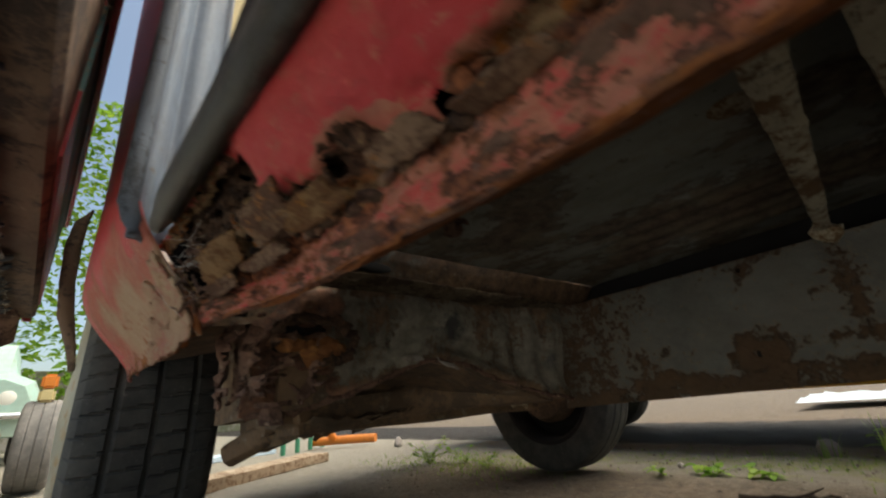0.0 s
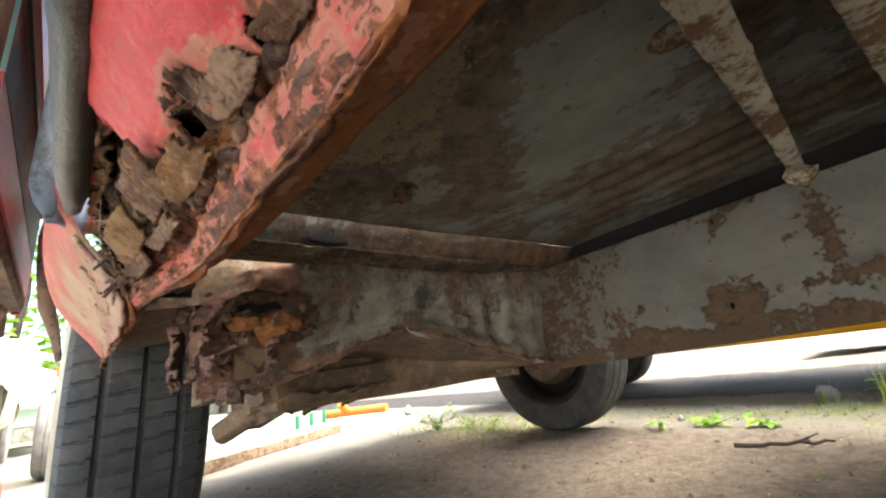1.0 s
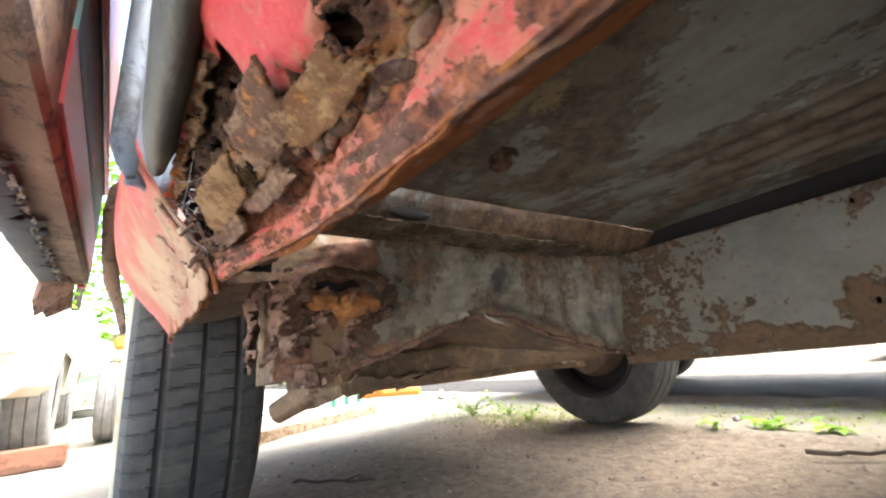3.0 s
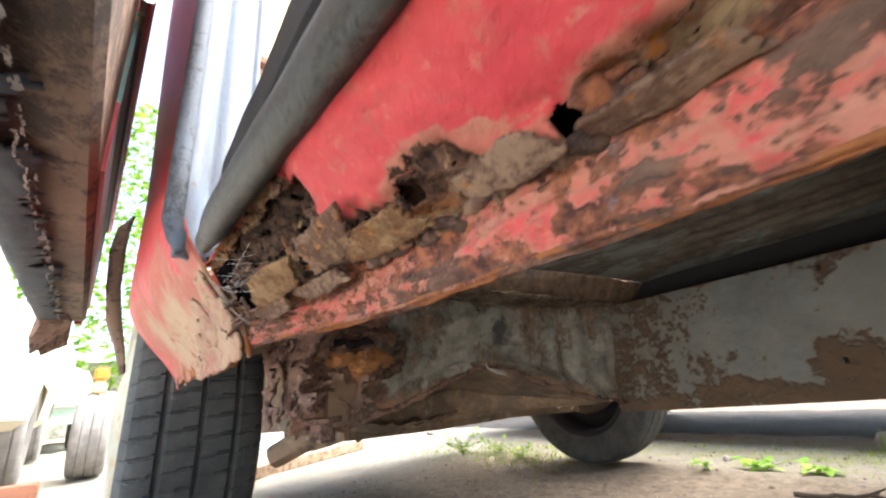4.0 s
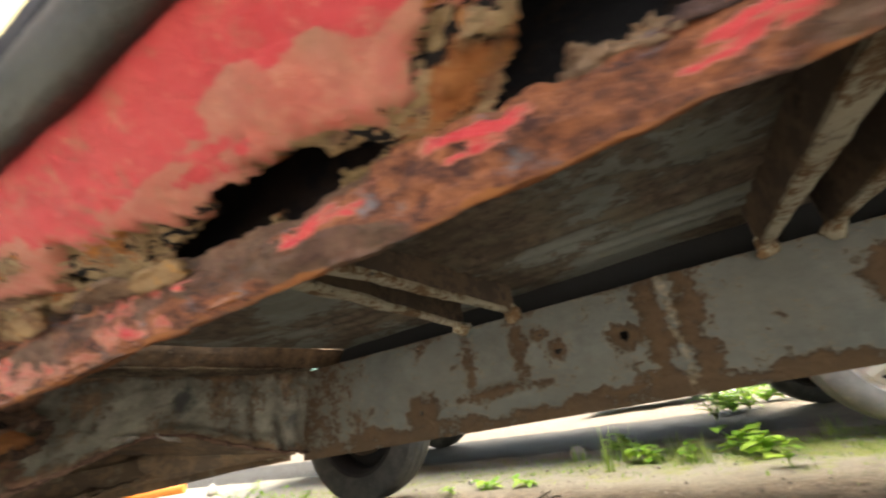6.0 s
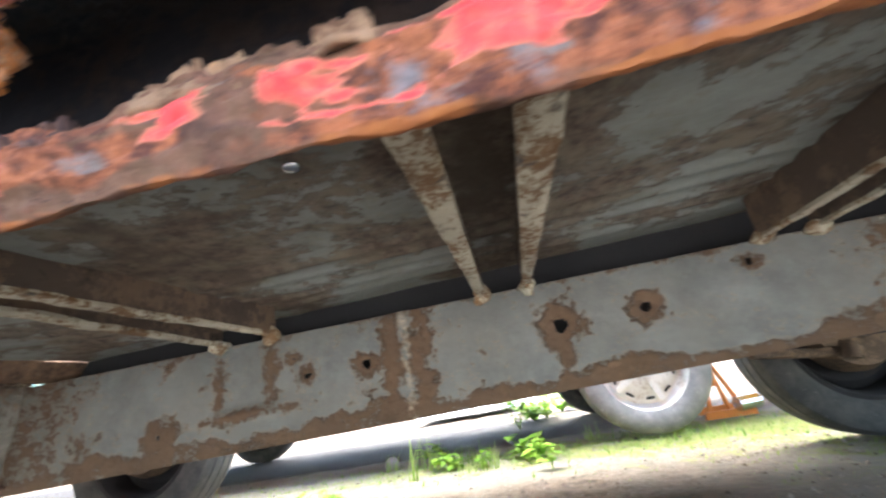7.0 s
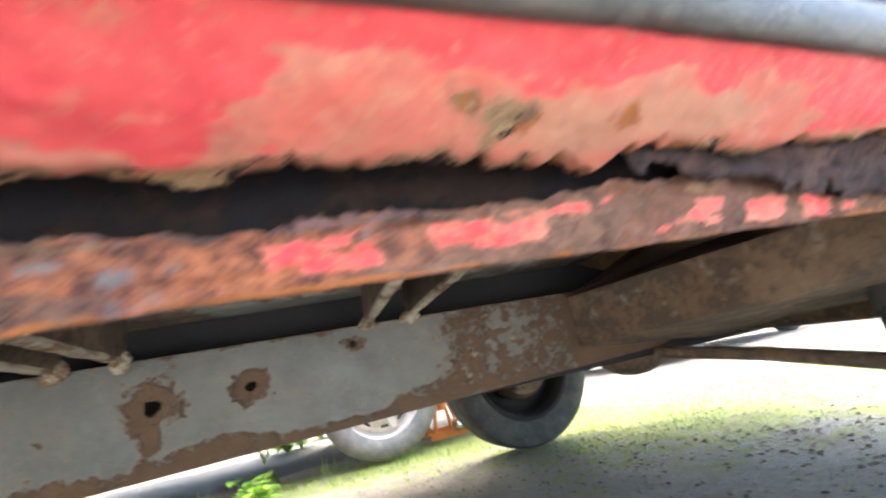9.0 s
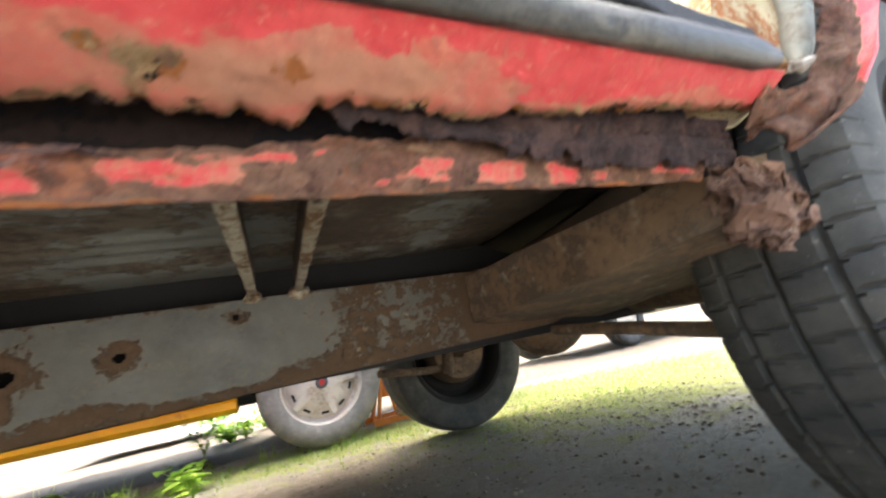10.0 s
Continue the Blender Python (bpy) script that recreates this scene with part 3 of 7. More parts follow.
def skin_place(u, v):
    x = SX0 + (SX1 - SX0) * u
    y, z = skin_base(x, v)
    rot = ease((v - skin_paint(x) + 0.05) / 0.12)
    broad = fbm(x * 26, v * 1.5, 12.0, 5)
    steps = math.floor(1.7 * broad + 0.30 * fbm(x * 90, v * 4, 3.0, 4))
    lump = 0.0006 * fbm(x * 70, v * 4, 1.0, 5) + rot * (0.0017 * steps + 0.0016 * broad + 0.0010 * fbm(x * 130, v * 5, 7.0, 4))
    crust = 0.0030 * crust_amount(x, v) * fbm(x * 110, v * 2.4, 4, 5)
    n = lump - rot * 0.0016 + crust
    if x < -0.13:
        band = ease((-0.13 - x) / 0.012)
        n -= 0.0045 * band * ease((0.40 - v) / 0.10)
        n += 0.0026 * band * fbm(x * 95, v * 7, 21, 5) * ease((0.42 - v) / 0.08)
    return (x, y - 0.7 * n, z - 0.7 * n)


def skin_paint(x):
    xs = (-0.275, -0.148, -0.142, -0.132, -0.125, -0.112, -0.10, -0.09, -0.077, -0.07, -0.06, -0.054, -0.047, -0.034, -0.009, 0.016, 0.031, 0.040, 0.048, 0.066, 0.083, 0.091, 0.113, 0.126, 0.153, 0.164, 0.22, 0.40, 0.479, 0.494, 0.514, 0.532, 0.549, 0.557, 0.582, 0.607, 0.662, 0.73, 0.80)
    vs = (0.0, 0.0, 0.38, 0.46, 0.52, 0.56, 0.55, 0.45, 0.52, 0.72, 0.84, 0.78, 0.63, 0.67, 0.52, 0.60, 0.68, 0.55, 0.46, 0.55, 0.63, 0.70, 0.69, 0.60, 0.70, 0.56, 0.62, 0.76, 0.76, 0.66, 0.76, 0.74, 0.88, 0.66, 0.60, 0.69, 0.55, 0.42, 0.36)
    return float(np.interp(x, xs, vs)) + 0.06 * fbm(x * 70, 2.0, 0, 5) + 0.07 * noise.noise(Vector((x * 190, 3.0, 1.0)))


def crust_amount(x, v):
    return min(1.0, 1.2 * blob(x, v, -0.19, 0.88, 0.07, 0.16) + 0.9 * blob(x, v, -0.02, 0.92, 0.06, 0.10) + 0.7 * blob(x, v, -0.045, 0.72, 0.012, 0.12))


def skin_edge(x):
    """How far down the skin reaches before it has rotted away."""
    if x < 0.165:
        return 1.02
    if x > 0.45:
        return skin_paint(x) + 0.05 + 0.03 * fbm(x * 60, 5.0, 0, 5)
    xs = (0.165, 0.185, 0.20, 0.212, 0.225, 0.35, 0.42, 0.44, 0.46)
    vs = (1.02, 0.45, 0.60, 0.85, 0.62, 0.70, 0.82, 0.92, 0.80)
    return float(np.interp(x, xs, vs)) + 0.10 * fbm(x * 45, 5.0, 0, 5)


SKIN_HOLES = ((0.098, 0.85, 0.022, 0.15), (0.118, 0.80, 0.016, 0.18), (0.139, 0.81, 0.007, 0.06), (-0.147, 0.40, 0.013, 0.07), (-0.165, 0.40, 0.015, 0.08), (-0.186, 0.41, 0.016, 0.08), (-0.206, 0.42, 0.017, 0.10), (-0.226, 0.46, 0.016, 0.17), (-0.243, 0.50, 0.013, 0.30),
              (-0.087, 0.93, 0.006, 0.06), (-0.098, 0.62, 0.003, 0.09), (-0.052, 0.80, 0.0028, 0.12), (-0.019, 0.58, 0.004, 0.03), (0.040, 0.68, 0.004, 0.07))


def skin_keep(u, v):
    x = SX0 + (SX1 - SX0) * u
    if v > skin_edge(x) or (x < -0.134 and 0.13 + 0.05 * fbm(x * 50, 6.0) < v < 0.36 + 0.05 * fbm(x * 60, 2.0)):
        return False
    if v > skin_paint(x) + 0.08 and x < 0.165 and abs(fbm(x * 14, v * 2.6, 31, 4)) < 0.005:
        return False
    jag = 0.30 * fbm(x * 85, v * 4, 9.0, 5)
    return all(((x - cx) / rx) ** 2 + ((v - cv) / rv) ** 2 >= 1 + 2.4 * jag for cx, cv, rx, rv in SKIN_HOLES)


def skin_values(u, v):
    x = SX0 + (SX1 - SX0) * u
    p = skin_paint(x)
    paint = ease(0.5 + (p - v) / 0.26)
    for cx, cv, rx, rv in ((0.50, 0.38, 0.004, 0.07), (0.513, 0.50, 0.010, 0.16), (0.549, 0.46, 0.006, 0.10), (0.02, 0.40, 0.012, 0.08), (0.33, 0.5, 0.014, 0.1), (-0.02, 0.30, 0.008, 0.05)):
        paint *= 1 - 0.9 * blob(x, v, cx, cv, rx, rv)
    tint = ease((v - float(np.interp(x, (-0.2, -0.1, -0.05, 0.0, 0.1, 0.3, 0.55, 0.8), (0.40, 0.44, 0.42, 0.24, 0.36, 0.40, 0.20, 0.34))) + 0.40 * fbm(x * 15, v * 1.6, 3, 5)) / 0.30)
    tan = 0.8 * blob(x, v, 0.146, 0.30, 0.006, 0.14) + 0.75 * ease(2.2 * (blob(x, v, 0.535, 0.50, 0.018, 0.28) + blob(x, v, 0.580, 0.40, 0.026, 0.22)) - 0.7 + 0.8 * fbm(x * 40, v * 2.5, 2, 5)) * ease((v - p + 0.9) / 0.1) + 0.7 * ease((v - p - 0.04) / 0.1) * (blob(x, v, -0.105, 0.78, 0.035, 0.16) + blob(x, v, 0.16, 0.75, 0.03, 0.2)) + 0.3 * blob(x, v, 0.02, 0.3, 0.08, 0.2)
    return paint, tint, min(1, tan), crust_amount(x, v)


sheet("sill_skin", 860, 64, skin_place, M_SILL, car, "rotten red outer sill with holes and flaking filler", skin_keep, ("paint", "tint", "tan", "crust"), skin_values, 0.0012)


# crumbling brown strip left under the finisher's front end
def strip_place(u, v):
    x, w = -0.250 + 0.124 * u, 0.46 * v
    y, z = skin_base(x, w)
    off = -0.0125 + 0.0030 * fbm(x * 70, w * 6, 2, 5) + 0.0022 * fbm(x * 190, w * 15, 5, 5) + 0.009 * ease((u - 0.90) / 0.10)
    return (x, y - 0.7 * off, z - 0.7 * off)


sheet("sill_strip", 150, 40, strip_place, M_CRUMB, car, "dark brown crumbling strip under the finisher", lambda u, v: v < 0.86 + 0.35 * fbm(u * 9, 3.0, 0, 5) and fbm(u * 16, v * 5, 8, 4) > -0.34, thick=0.002)


# dark membrane behind the rear part of the skin, torn along its hem
def membrane_place(u, v):
    x = 0.42 + 0.385 * u
    return (x, 0.062 + 0.006 * v + 0.004 * fbm(x * 18, v * 2) + 0.0016 * fbm(x * 130, v * 3, 4, 4), 0.352 + 0.01 * u - 0.030 * v)


sheet("sill_membrane", 420, 60, membrane_place, M_MAROON, car, "dark maroon inner strip of the sill, torn along its hem", lambda u, v: v < 0.25 + 0.75 * ease((u - 0.25) / 0.5) + 0.30 * fbm(u * 16, 3.0, 0, 5), thick=0.001)


def lip_place(u, v):
    """The bottom flange: a face, a rolled edge below, and the way back up behind it."""
    x = -0.30 + 1.085 * u
    top, low = lip_top(x) + (0.004 * fbm(x * 30, 8.0, 0, 5) + 0.006 * blob(x, 0, 0.254, 0, 0.014, 1) + 0.005 * ease((x - 0.5) / 0.1)) * ease((x - 0.05) / 0.1), lip_low(x) + 0.0007 * fbm(x * 24, 1.0, 0, 5)
    w = 0.0022 * fbm(x * 45, v * 3, 2.0, 5) + 0.0025 * fbm(x * 9, 3.0)
    if v < 0.7:
        k = v / 0.7
        return (x, lip_y(x) - 0.002 + 0.004 * k + w - 0.002 * math.sin(math.pi * k), top + (low - top) * k)
    k = (v - 0.7) / 0.3
    a = math.pi * k
    return (x, lip_y(x) + 0.002 + w + 0.0014 * (1 - math.cos(a)), low - 0.0010 * math.sin(a) + 0.003 * k)


def lip_values(u, v):
    x = -0.30 + 1.085 * u
    p = 0.0
    for a, b, hi, lo in ((-0.30, -0.12, 0.0, 0.62), (-0.10, -0.02, 0.12, 0.42), (0.06, 0.085, 0.10, 0.40), (0.112, 0.142, 0.12, 0.40), (0.150, 0.172, 0.10, 0.38), (0.192, 0.212, 0.26, 0.48), (0.234, 0.248, 0.16, 0.42), (0.256, 0.284, 0.22, 0.56), (0.276, 0.304, 0.12, 0.46), (0.296, 0.322, 0.06, 0.36), (0.455, 0.484, 0.16, 0.56), (0.497, 0.548, 0.14, 0.52), (0.556, 0.566, 0.14, 0.44), (0.578, 0.610, 0.30, 0.60), (0.622, 0.648, 0.34, 0.62), (0.662, 0.685, 0.32, 0.64), (0.692, 0.702, 0.35, 0.62), (0.735, 0.775, 0.3, 0.55)):
        if a - 0.01 < x < b + 0.01:
            p = max(p, ease((x - a) / 0.01 + 0.5) * ease((b - x) / 0.01 + 0.5) * ease((v - hi) / 0.08 + 0.5) * ease((lo - v) / 0.08 + 0.5))
    p *= ease(0.75 + 1.5 * fbm(x * 45, v * 4, 3, 5))
    if x < 0.07:
        p = max(0.6 * p, 0.62 * ease(0.62 + 1.2 * fbm(x * 32, v * 2.5, 15, 5)) * ease((0.68 - v) / 0.1))
    faded = 0.62 * ease(0.55 + 1.2 * fbm(x * 22, v * 2)) if x < 0.07 else 0.45 * ease(0.5 + fbm(x * 20, 1))
    ring = blob(x, v, 0.365, 0.50, 0.010, 0.24)
    bare = 0.62 * max(blob(x, v, cx, cv, rx, rv) for cx, cv, rx, rv in ((0.404, 0.34, 0.006, 0.16), (0.416, 0.26, 0.008, 0.10), (0.428, 0.36, 0.006, 0.18), (0.438, 0.30, 0.004, 0.15), (0.286, 0.56, 0.006, 0.07), (0.300, 0.46, 0.010, 0.10), (0.248, 0.22, 0.008, 0.10), (0.342, 0.2, 0.006, 0.1), (0.226, 0.4, 0.008, 0.15)))
    return min(1.0, p * 0.85 + 0.05), faded, 0.75 * ring + (0.50 + 0.5 * fbm(x * 26, 5.0, 2)) * ease((v - 0.60) / 0.08) + (0.14 + 0.30 * ease((x - 0.25) / 0.08)) * ease(0.3 + fbm(x * 14, 4.0, 1)) * ease((0.5 - x) / 0.06), float(np.interp(x, (0, 0.07, 0.3, 0.45, 0.52), (0.65, 0.8, 0.95, 0.9, 0.2))) * ease((0.75 - v) / 0.15) * ease(0.7 + 1.4 * fbm(x * 14, v * 2, 6)), bare


# the flange's maroon ledge behind, and torn tabs that still stand on it
M_LEDGE = worn_panel("maroon_rust_ledge", (0.19, 0.105, 0.092), (0.075, 0.044, 0.042), 0.52, 60, (0.34, 0.18, 0.12), stretch=(2.5, 1, 0.6), rough=0.95)
sheet("flange_ledge", 420, 10, lambda u, v: (0.16 + 0.625 * u, lip_y(0.16 + 0.625 * u) + 0.001 + 0.011 * v + 0.0016 * fbm(u * 60, v * 2, 3), lip_top(0.16 + 0.625 * u) - 0.0015 + (0.004 + 0.005 * ease((u - 0.3) / 0.2)) * v + 0.0012 * fbm(u * 90, v * 3, 6, 4)), M_LEDGE, car, "maroon rusted ledge above the flange",
      lambda u, v: v < 0.80 + 0.5 * fbm(u * 26, 2.0, 0, 5), thick=0.001)
for k, (x0, x1, tall) in enumerate(((0.176, 0.196, 0.008), (0.190, 0.232, 0.006), (0.234, 0.276, 0.012), (0.292, 0.330, 0.005), (0.380, 0.430, 0.005), (0.452, 0.500, 0.006), (0.560, 0.640, 0.005))):
    sheet("flange_tab", 44, 12, lambda u, v, x0=x0, x1=x1, tall=tall, k=k: (x0 + (x1 - x0) * u, lip_y(x0) - 0.003 + 0.003 * v + 0.0030 * fbm(u * 3, v * 2, k, 4), lip_top(x0 + (x1 - x0) * u) - 0.002 + tall * v), M_PLATEGREY if k % 2 == 0 else M_LEDGE, car, "torn tab of rusted steel on the flange" if k == 0 else "",
          lambda u, v, k=k: v < 0.65 + 0.75 * fbm(u * 2.6 + k, 1.0, k * 2.0, 5) - 0.9 * abs(2 * u - 1) ** 3, thick=0.0012)

sheet("sill_flange", 1400, 56, lip_place, M_FLANGE, car, "rusty red bottom flange of the sill", lambda u, v: math.hypot((-0.30 + 1.085 * u - 0.365) / 0.0026, (v - 0.50) / 0.085) > 1 + 0.25 * fbm(u * 200, v * 4, 5), ("paint", "tint", "tan", "crust", "bare"), lip_values)

# the flange's return: a narrow strip folded inwards under the front of the sill
def return_place(u, v):
    x = -0.262 + 0.36 * u
    reach = 0.0132 * ease((0.098 - x) / 0.08) * (0.55 + 0.45 * ease((x + 0.25) / 0.16))
    return (x, lip_y(x) + 0.0005 + reach * v + 0.0006 * fbm(x * 60, v, 4), lip_low(x) + 0.0018 + 0.0050 * v + 0.0006 * fbm(x * 25, v * 2, 1))


sheet("flange_return", 260, 12, return_place, M_FLANGE, car, "orange rusted strip folded in under the flange", None, ("paint", "tint", "tan", "crust"),
      lambda u, v: (0.50 * ease(0.55 + 1.3 * fbm(u * 11, v, 3, 5)) * ease((0.75 - v) / 0.2), 0.85, 0.50 + 0.30 * v + 0.4 * fbm(u * 14, v * 2, 9), 0.6), 0.0012)

# behind the skin: the rusty inner sill, near black to paint the cavity's shade
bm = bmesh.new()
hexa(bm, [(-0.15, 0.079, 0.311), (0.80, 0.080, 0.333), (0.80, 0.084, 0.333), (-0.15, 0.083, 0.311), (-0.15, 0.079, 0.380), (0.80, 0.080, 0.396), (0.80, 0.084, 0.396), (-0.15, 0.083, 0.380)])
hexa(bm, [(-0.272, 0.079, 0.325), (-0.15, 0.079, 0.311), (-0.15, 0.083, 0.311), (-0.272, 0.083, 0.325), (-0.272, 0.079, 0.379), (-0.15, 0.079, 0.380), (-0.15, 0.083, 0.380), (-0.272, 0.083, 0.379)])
part("inner_sill", bm, M_INNER, car, "rusty inner sill behind the holes, near black as painted cavity shade")
# Added lid and end wall that keep light out of the cavity.
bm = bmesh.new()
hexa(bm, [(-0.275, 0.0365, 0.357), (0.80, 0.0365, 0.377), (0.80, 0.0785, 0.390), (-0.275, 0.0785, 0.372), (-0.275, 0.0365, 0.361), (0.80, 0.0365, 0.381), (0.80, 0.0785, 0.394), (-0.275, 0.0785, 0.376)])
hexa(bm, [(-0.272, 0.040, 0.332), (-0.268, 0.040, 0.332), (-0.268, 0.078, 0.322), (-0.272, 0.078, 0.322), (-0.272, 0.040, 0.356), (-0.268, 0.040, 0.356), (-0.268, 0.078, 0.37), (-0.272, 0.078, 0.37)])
part("sill_lid", bm, M_INNER, car, "added top of the sill cavity, near black as painted shade")
# Added plate that stops light at the sill's front end.
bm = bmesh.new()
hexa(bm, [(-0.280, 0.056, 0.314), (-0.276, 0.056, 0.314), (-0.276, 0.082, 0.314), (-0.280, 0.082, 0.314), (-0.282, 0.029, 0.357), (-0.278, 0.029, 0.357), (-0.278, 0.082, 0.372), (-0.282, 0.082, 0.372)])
part("sill_end_plate", bm, M_INNER, car, "near-black plate added to stop light at the sill's front end")

# crumbled layers inside the front hole
bm = bmesh.new()
random.seed(4)
for k in range(46):
    x = random.uniform(-0.265, -0.10)
    v = random.uniform(0.35, 1.0)
    p = Vector(skin_place((x - SX0) / (SX1 - SX0), v)) + Vector((0, 0.006 + random.uniform(0, 0.01), 0.006))
    s = random.uniform(0.004, 0.011)
    q = Euler((random.uniform(-1, 1), random.uniform(-0.6, 0.6), random.uniform(-1, 1))).to_matrix()
    pts = [q @ Vector((a * s * random.uniform(0.5, 1), b * s * random.uniform(0.4, 0.9), c * 0.0012)) + p for c in (-1, 1) for a, b in ((-1, -1), (1, -1), (1, 1), (-1, 1))]
    hexa(bm, pts)
part("rust_flake", bm, M_CRUST, car, "loose layers of flaking rust")["kind"] = "stuff"


# plates of rusted steel that still lie on the skin, one lapping over the next
def rust_plate(cx, cv, half_x, half_v, lift, tilt, material, seed, label="", lean=0.0):
    """A ragged plate on the sill: half_x in metres, half_v as a share of the skin's depth, lift and tilt in metres off it."""
    def spot(u, v):
        a, b = 2 * u - 1, 2 * v - 1
        x = cx + half_x * a + lean * half_x * b
        w = cv + half_v * b
        y, z = skin_base(x, min(1.0, max(0.0, w)))
        off = lift + 0.0012 + tilt * b + 0.0008 * fbm(x * 30, w * 3, seed, 3) + 0.0004 * fbm(x * 170, w * 14, seed, 4)
        return (x, y - 0.7 * off, z - 0.7 * off)

    def stays(u, v):
        a, b = 2 * u - 1, 2 * v - 1
        return max(abs(a), abs(b)) ** 2 + 0.25 * min(abs(a), abs(b)) < 0.92 + 0.38 * fbm(a * 1.5 + seed, b * 1.5, seed * 3.1, 5)

    return sheet("rust_plate", 34, 24, spot, material, car, label, stays, thick=0.0016)


PLATES = ((-0.192, 0.58, 0.026, 0.15, 0.0036, -0.0016, M_PLATE, 1, "tan plate of rusted steel, lifted off the sill", -0.4), (-0.139, 0.55, 0.019, 0.16, 0.0030, -0.0012, M_PLATEGREY, 2, "grey-brown lifted plate of rust", -0.3),
          (-0.163, 0.80, 0.019, 0.08, 0.0030, 0.0010, M_PLATEGREY, 3, "", 0.2), (-0.117, 0.72, 0.021, 0.13, 0.0018, -0.0008, M_PLATE, 4, "", 0.1), (-0.212, 0.80, 0.018, 0.10, 0.0028, 0.0012, M_PLATEGREY, 5, "", 0.0),
          (-0.068, 0.78, 0.012, 0.12, 0.0020, 0.0008, M_PLATEGREY, 6, "", 0.3), (-0.036, 0.86, 0.013, 0.08, 0.0022, -0.0008, M_PLATEGREY, 7, "", 0.2), (0.004, 0.80, 0.012, 0.10, 0.0020, 0.0010, M_PLATE, 8, "", -0.2),
          (0.052, 0.84, 0.011, 0.09, 0.0022, -0.0010, M_PLATEGREY, 9, "", 0.2), (0.072, 0.90, 0.012, 0.08, 0.0020, 0.0008, M_PLATE, 10, "", 0.0))
for row in PLATES:
    rust_plate(*row)

# a crumbling ridge of rust above the flange
random.seed(17)
for k in range(70):
    x = -0.225 + 0.30 * k / 69 + random.uniform(-0.003, 0.003)
    w = float(np.interp(x, (-0.19, -0.143, -0.127, -0.10, 0.03), (0.72, 0.78, 0.88, 0.94, 0.95))) + random.uniform(-0.08, 0.05)
    p = Vector(skin_place((x - SX0) / (SX1 - SX0), w)) - Vector((0, 0.0008, 0.0008))
    r = random.uniform(0.0018, 0.0046)
    bm = bmesh.new()
    bmesh.ops.create_icosphere(bm, subdivisions=2, radius=1, matrix=Matrix.Translation(p) @ Matrix.Rotation(random.uniform(-0.5, 0.5), 4, "Y") @ Matrix.Diagonal((r * random.uniform(1.0, 1.7), r * 0.8, r * random.uniform(0.6, 0.9), 1)))
    rough_up(bm, r * 0.55, 0.55 / r, k)
    part("rust_lump", bm, (M_CRUST, M_CRUMB, M_PLATEGREY)[k % 3], car)


def along(x0, x1, n, f):
    return [f(x0 + (x1 - x0) * k / n) for k in range(n + 1)]


# finisher along the top of the sill: a soft D-shaped strip
def seal_place(u, v):
    x = -0.243 + 1.033 * u
    a = math.radians(-150 + 340 * v)
    w = 0.65 + 0.35 * ease(u / 0.03) * ease((1 - u) / 0.02)
    wave = 0.0006 * fbm(x * 25, v * 2, 5)
    return (x, seal_y(x) - 0.002 - 0.0065 * w * math.cos(a) + wave, seal_low(x) + 0.0088 + (0.0102 - 0.0012 * ease((x - 0.3) / 0.2)) * w * math.sin(a) + wave)


sheet("sill_finisher", 160, 18, seal_place, M_RUBBER, car, "dusty black rubber strip along the door sill")

# threshold: black inner wall in two steps, a pale top edge
def wall_top(x):
    return float(np.interp(x, (-0.27, -0.13, -0.05, 0.05, 0.2, 0.56, 0.625, 0.695, 0.708, 0.722, 0.756, 0.80), (0.413, 0.412, 0.403, 0.394, 0.396, 0.406, 0.414, 0.419, 0.416, 0.405, 0.402, 0.402)))


for name, y0, y1, zlo, zhi in (("threshold", 0.0330, 0.040, 0.0, 0.56), ("threshold", 0.0290, 0.036, 0.50, 1.0)):
    bm = bmesh.new()
    ring = []
    for k in range(121):
        x = -0.262 + 1.062 * k / 120
        lo, hi = seal_low(x) + 0.008, wall_top(x)
        a, b = lo + (hi - lo) * zlo, lo + (hi - lo) * zhi
        w = 0.0006 * fbm(x * 20, y0 * 100)
        ring.append([bm.verts.new(p) for p in ((x, y0 + 0.0015 + w, a), (x, y0 + w, a + 0.0015), (x, y0 + 0.001 + w, b - 0.002), (x, y0 + 0.003 + w, b), (x, y1, b), (x, y1, a))])
    for a, b in zip(ring, ring[1:]):
        for i in range(6):
            bm.faces.new((a[i], a[(i + 1) % 6], b[(i + 1) % 6], b[i]))
    smooth(part(name, bm, M_BLACK, car, "scuffed black door threshold" if zlo == 0 else "raised upper step of the threshold"), 30)
bm = bmesh.new()
tube(bm, along(0.10, 0.80, 60, lambda x: (x, 0.034, wall_top(x) + 0.0015)), 0.0022, 8)
smooth(part("threshold_edge", bm, M_CREAM, car, "pale edge trim on the threshold"))


# floor pan with pressed ribs
def floor_z(x, y):
    z = 0.377 + 0.035 * x + 0.010 * ease((y - 0.1) / 0.5) + 0.42 * max(0.0, x - 0.86) - 0.030 * ease((0.125 - y) / 0.035)
    rib = 0.0
    for k in range(5):
        rib += 0.003 * math.exp(-(((y - (0.315 + 0.028 * k)) / 0.006) ** 2))
    return z - rib * ease((x + 0.22) / 0.1) - 0.0012 * fbm(x * 8, y * 8)


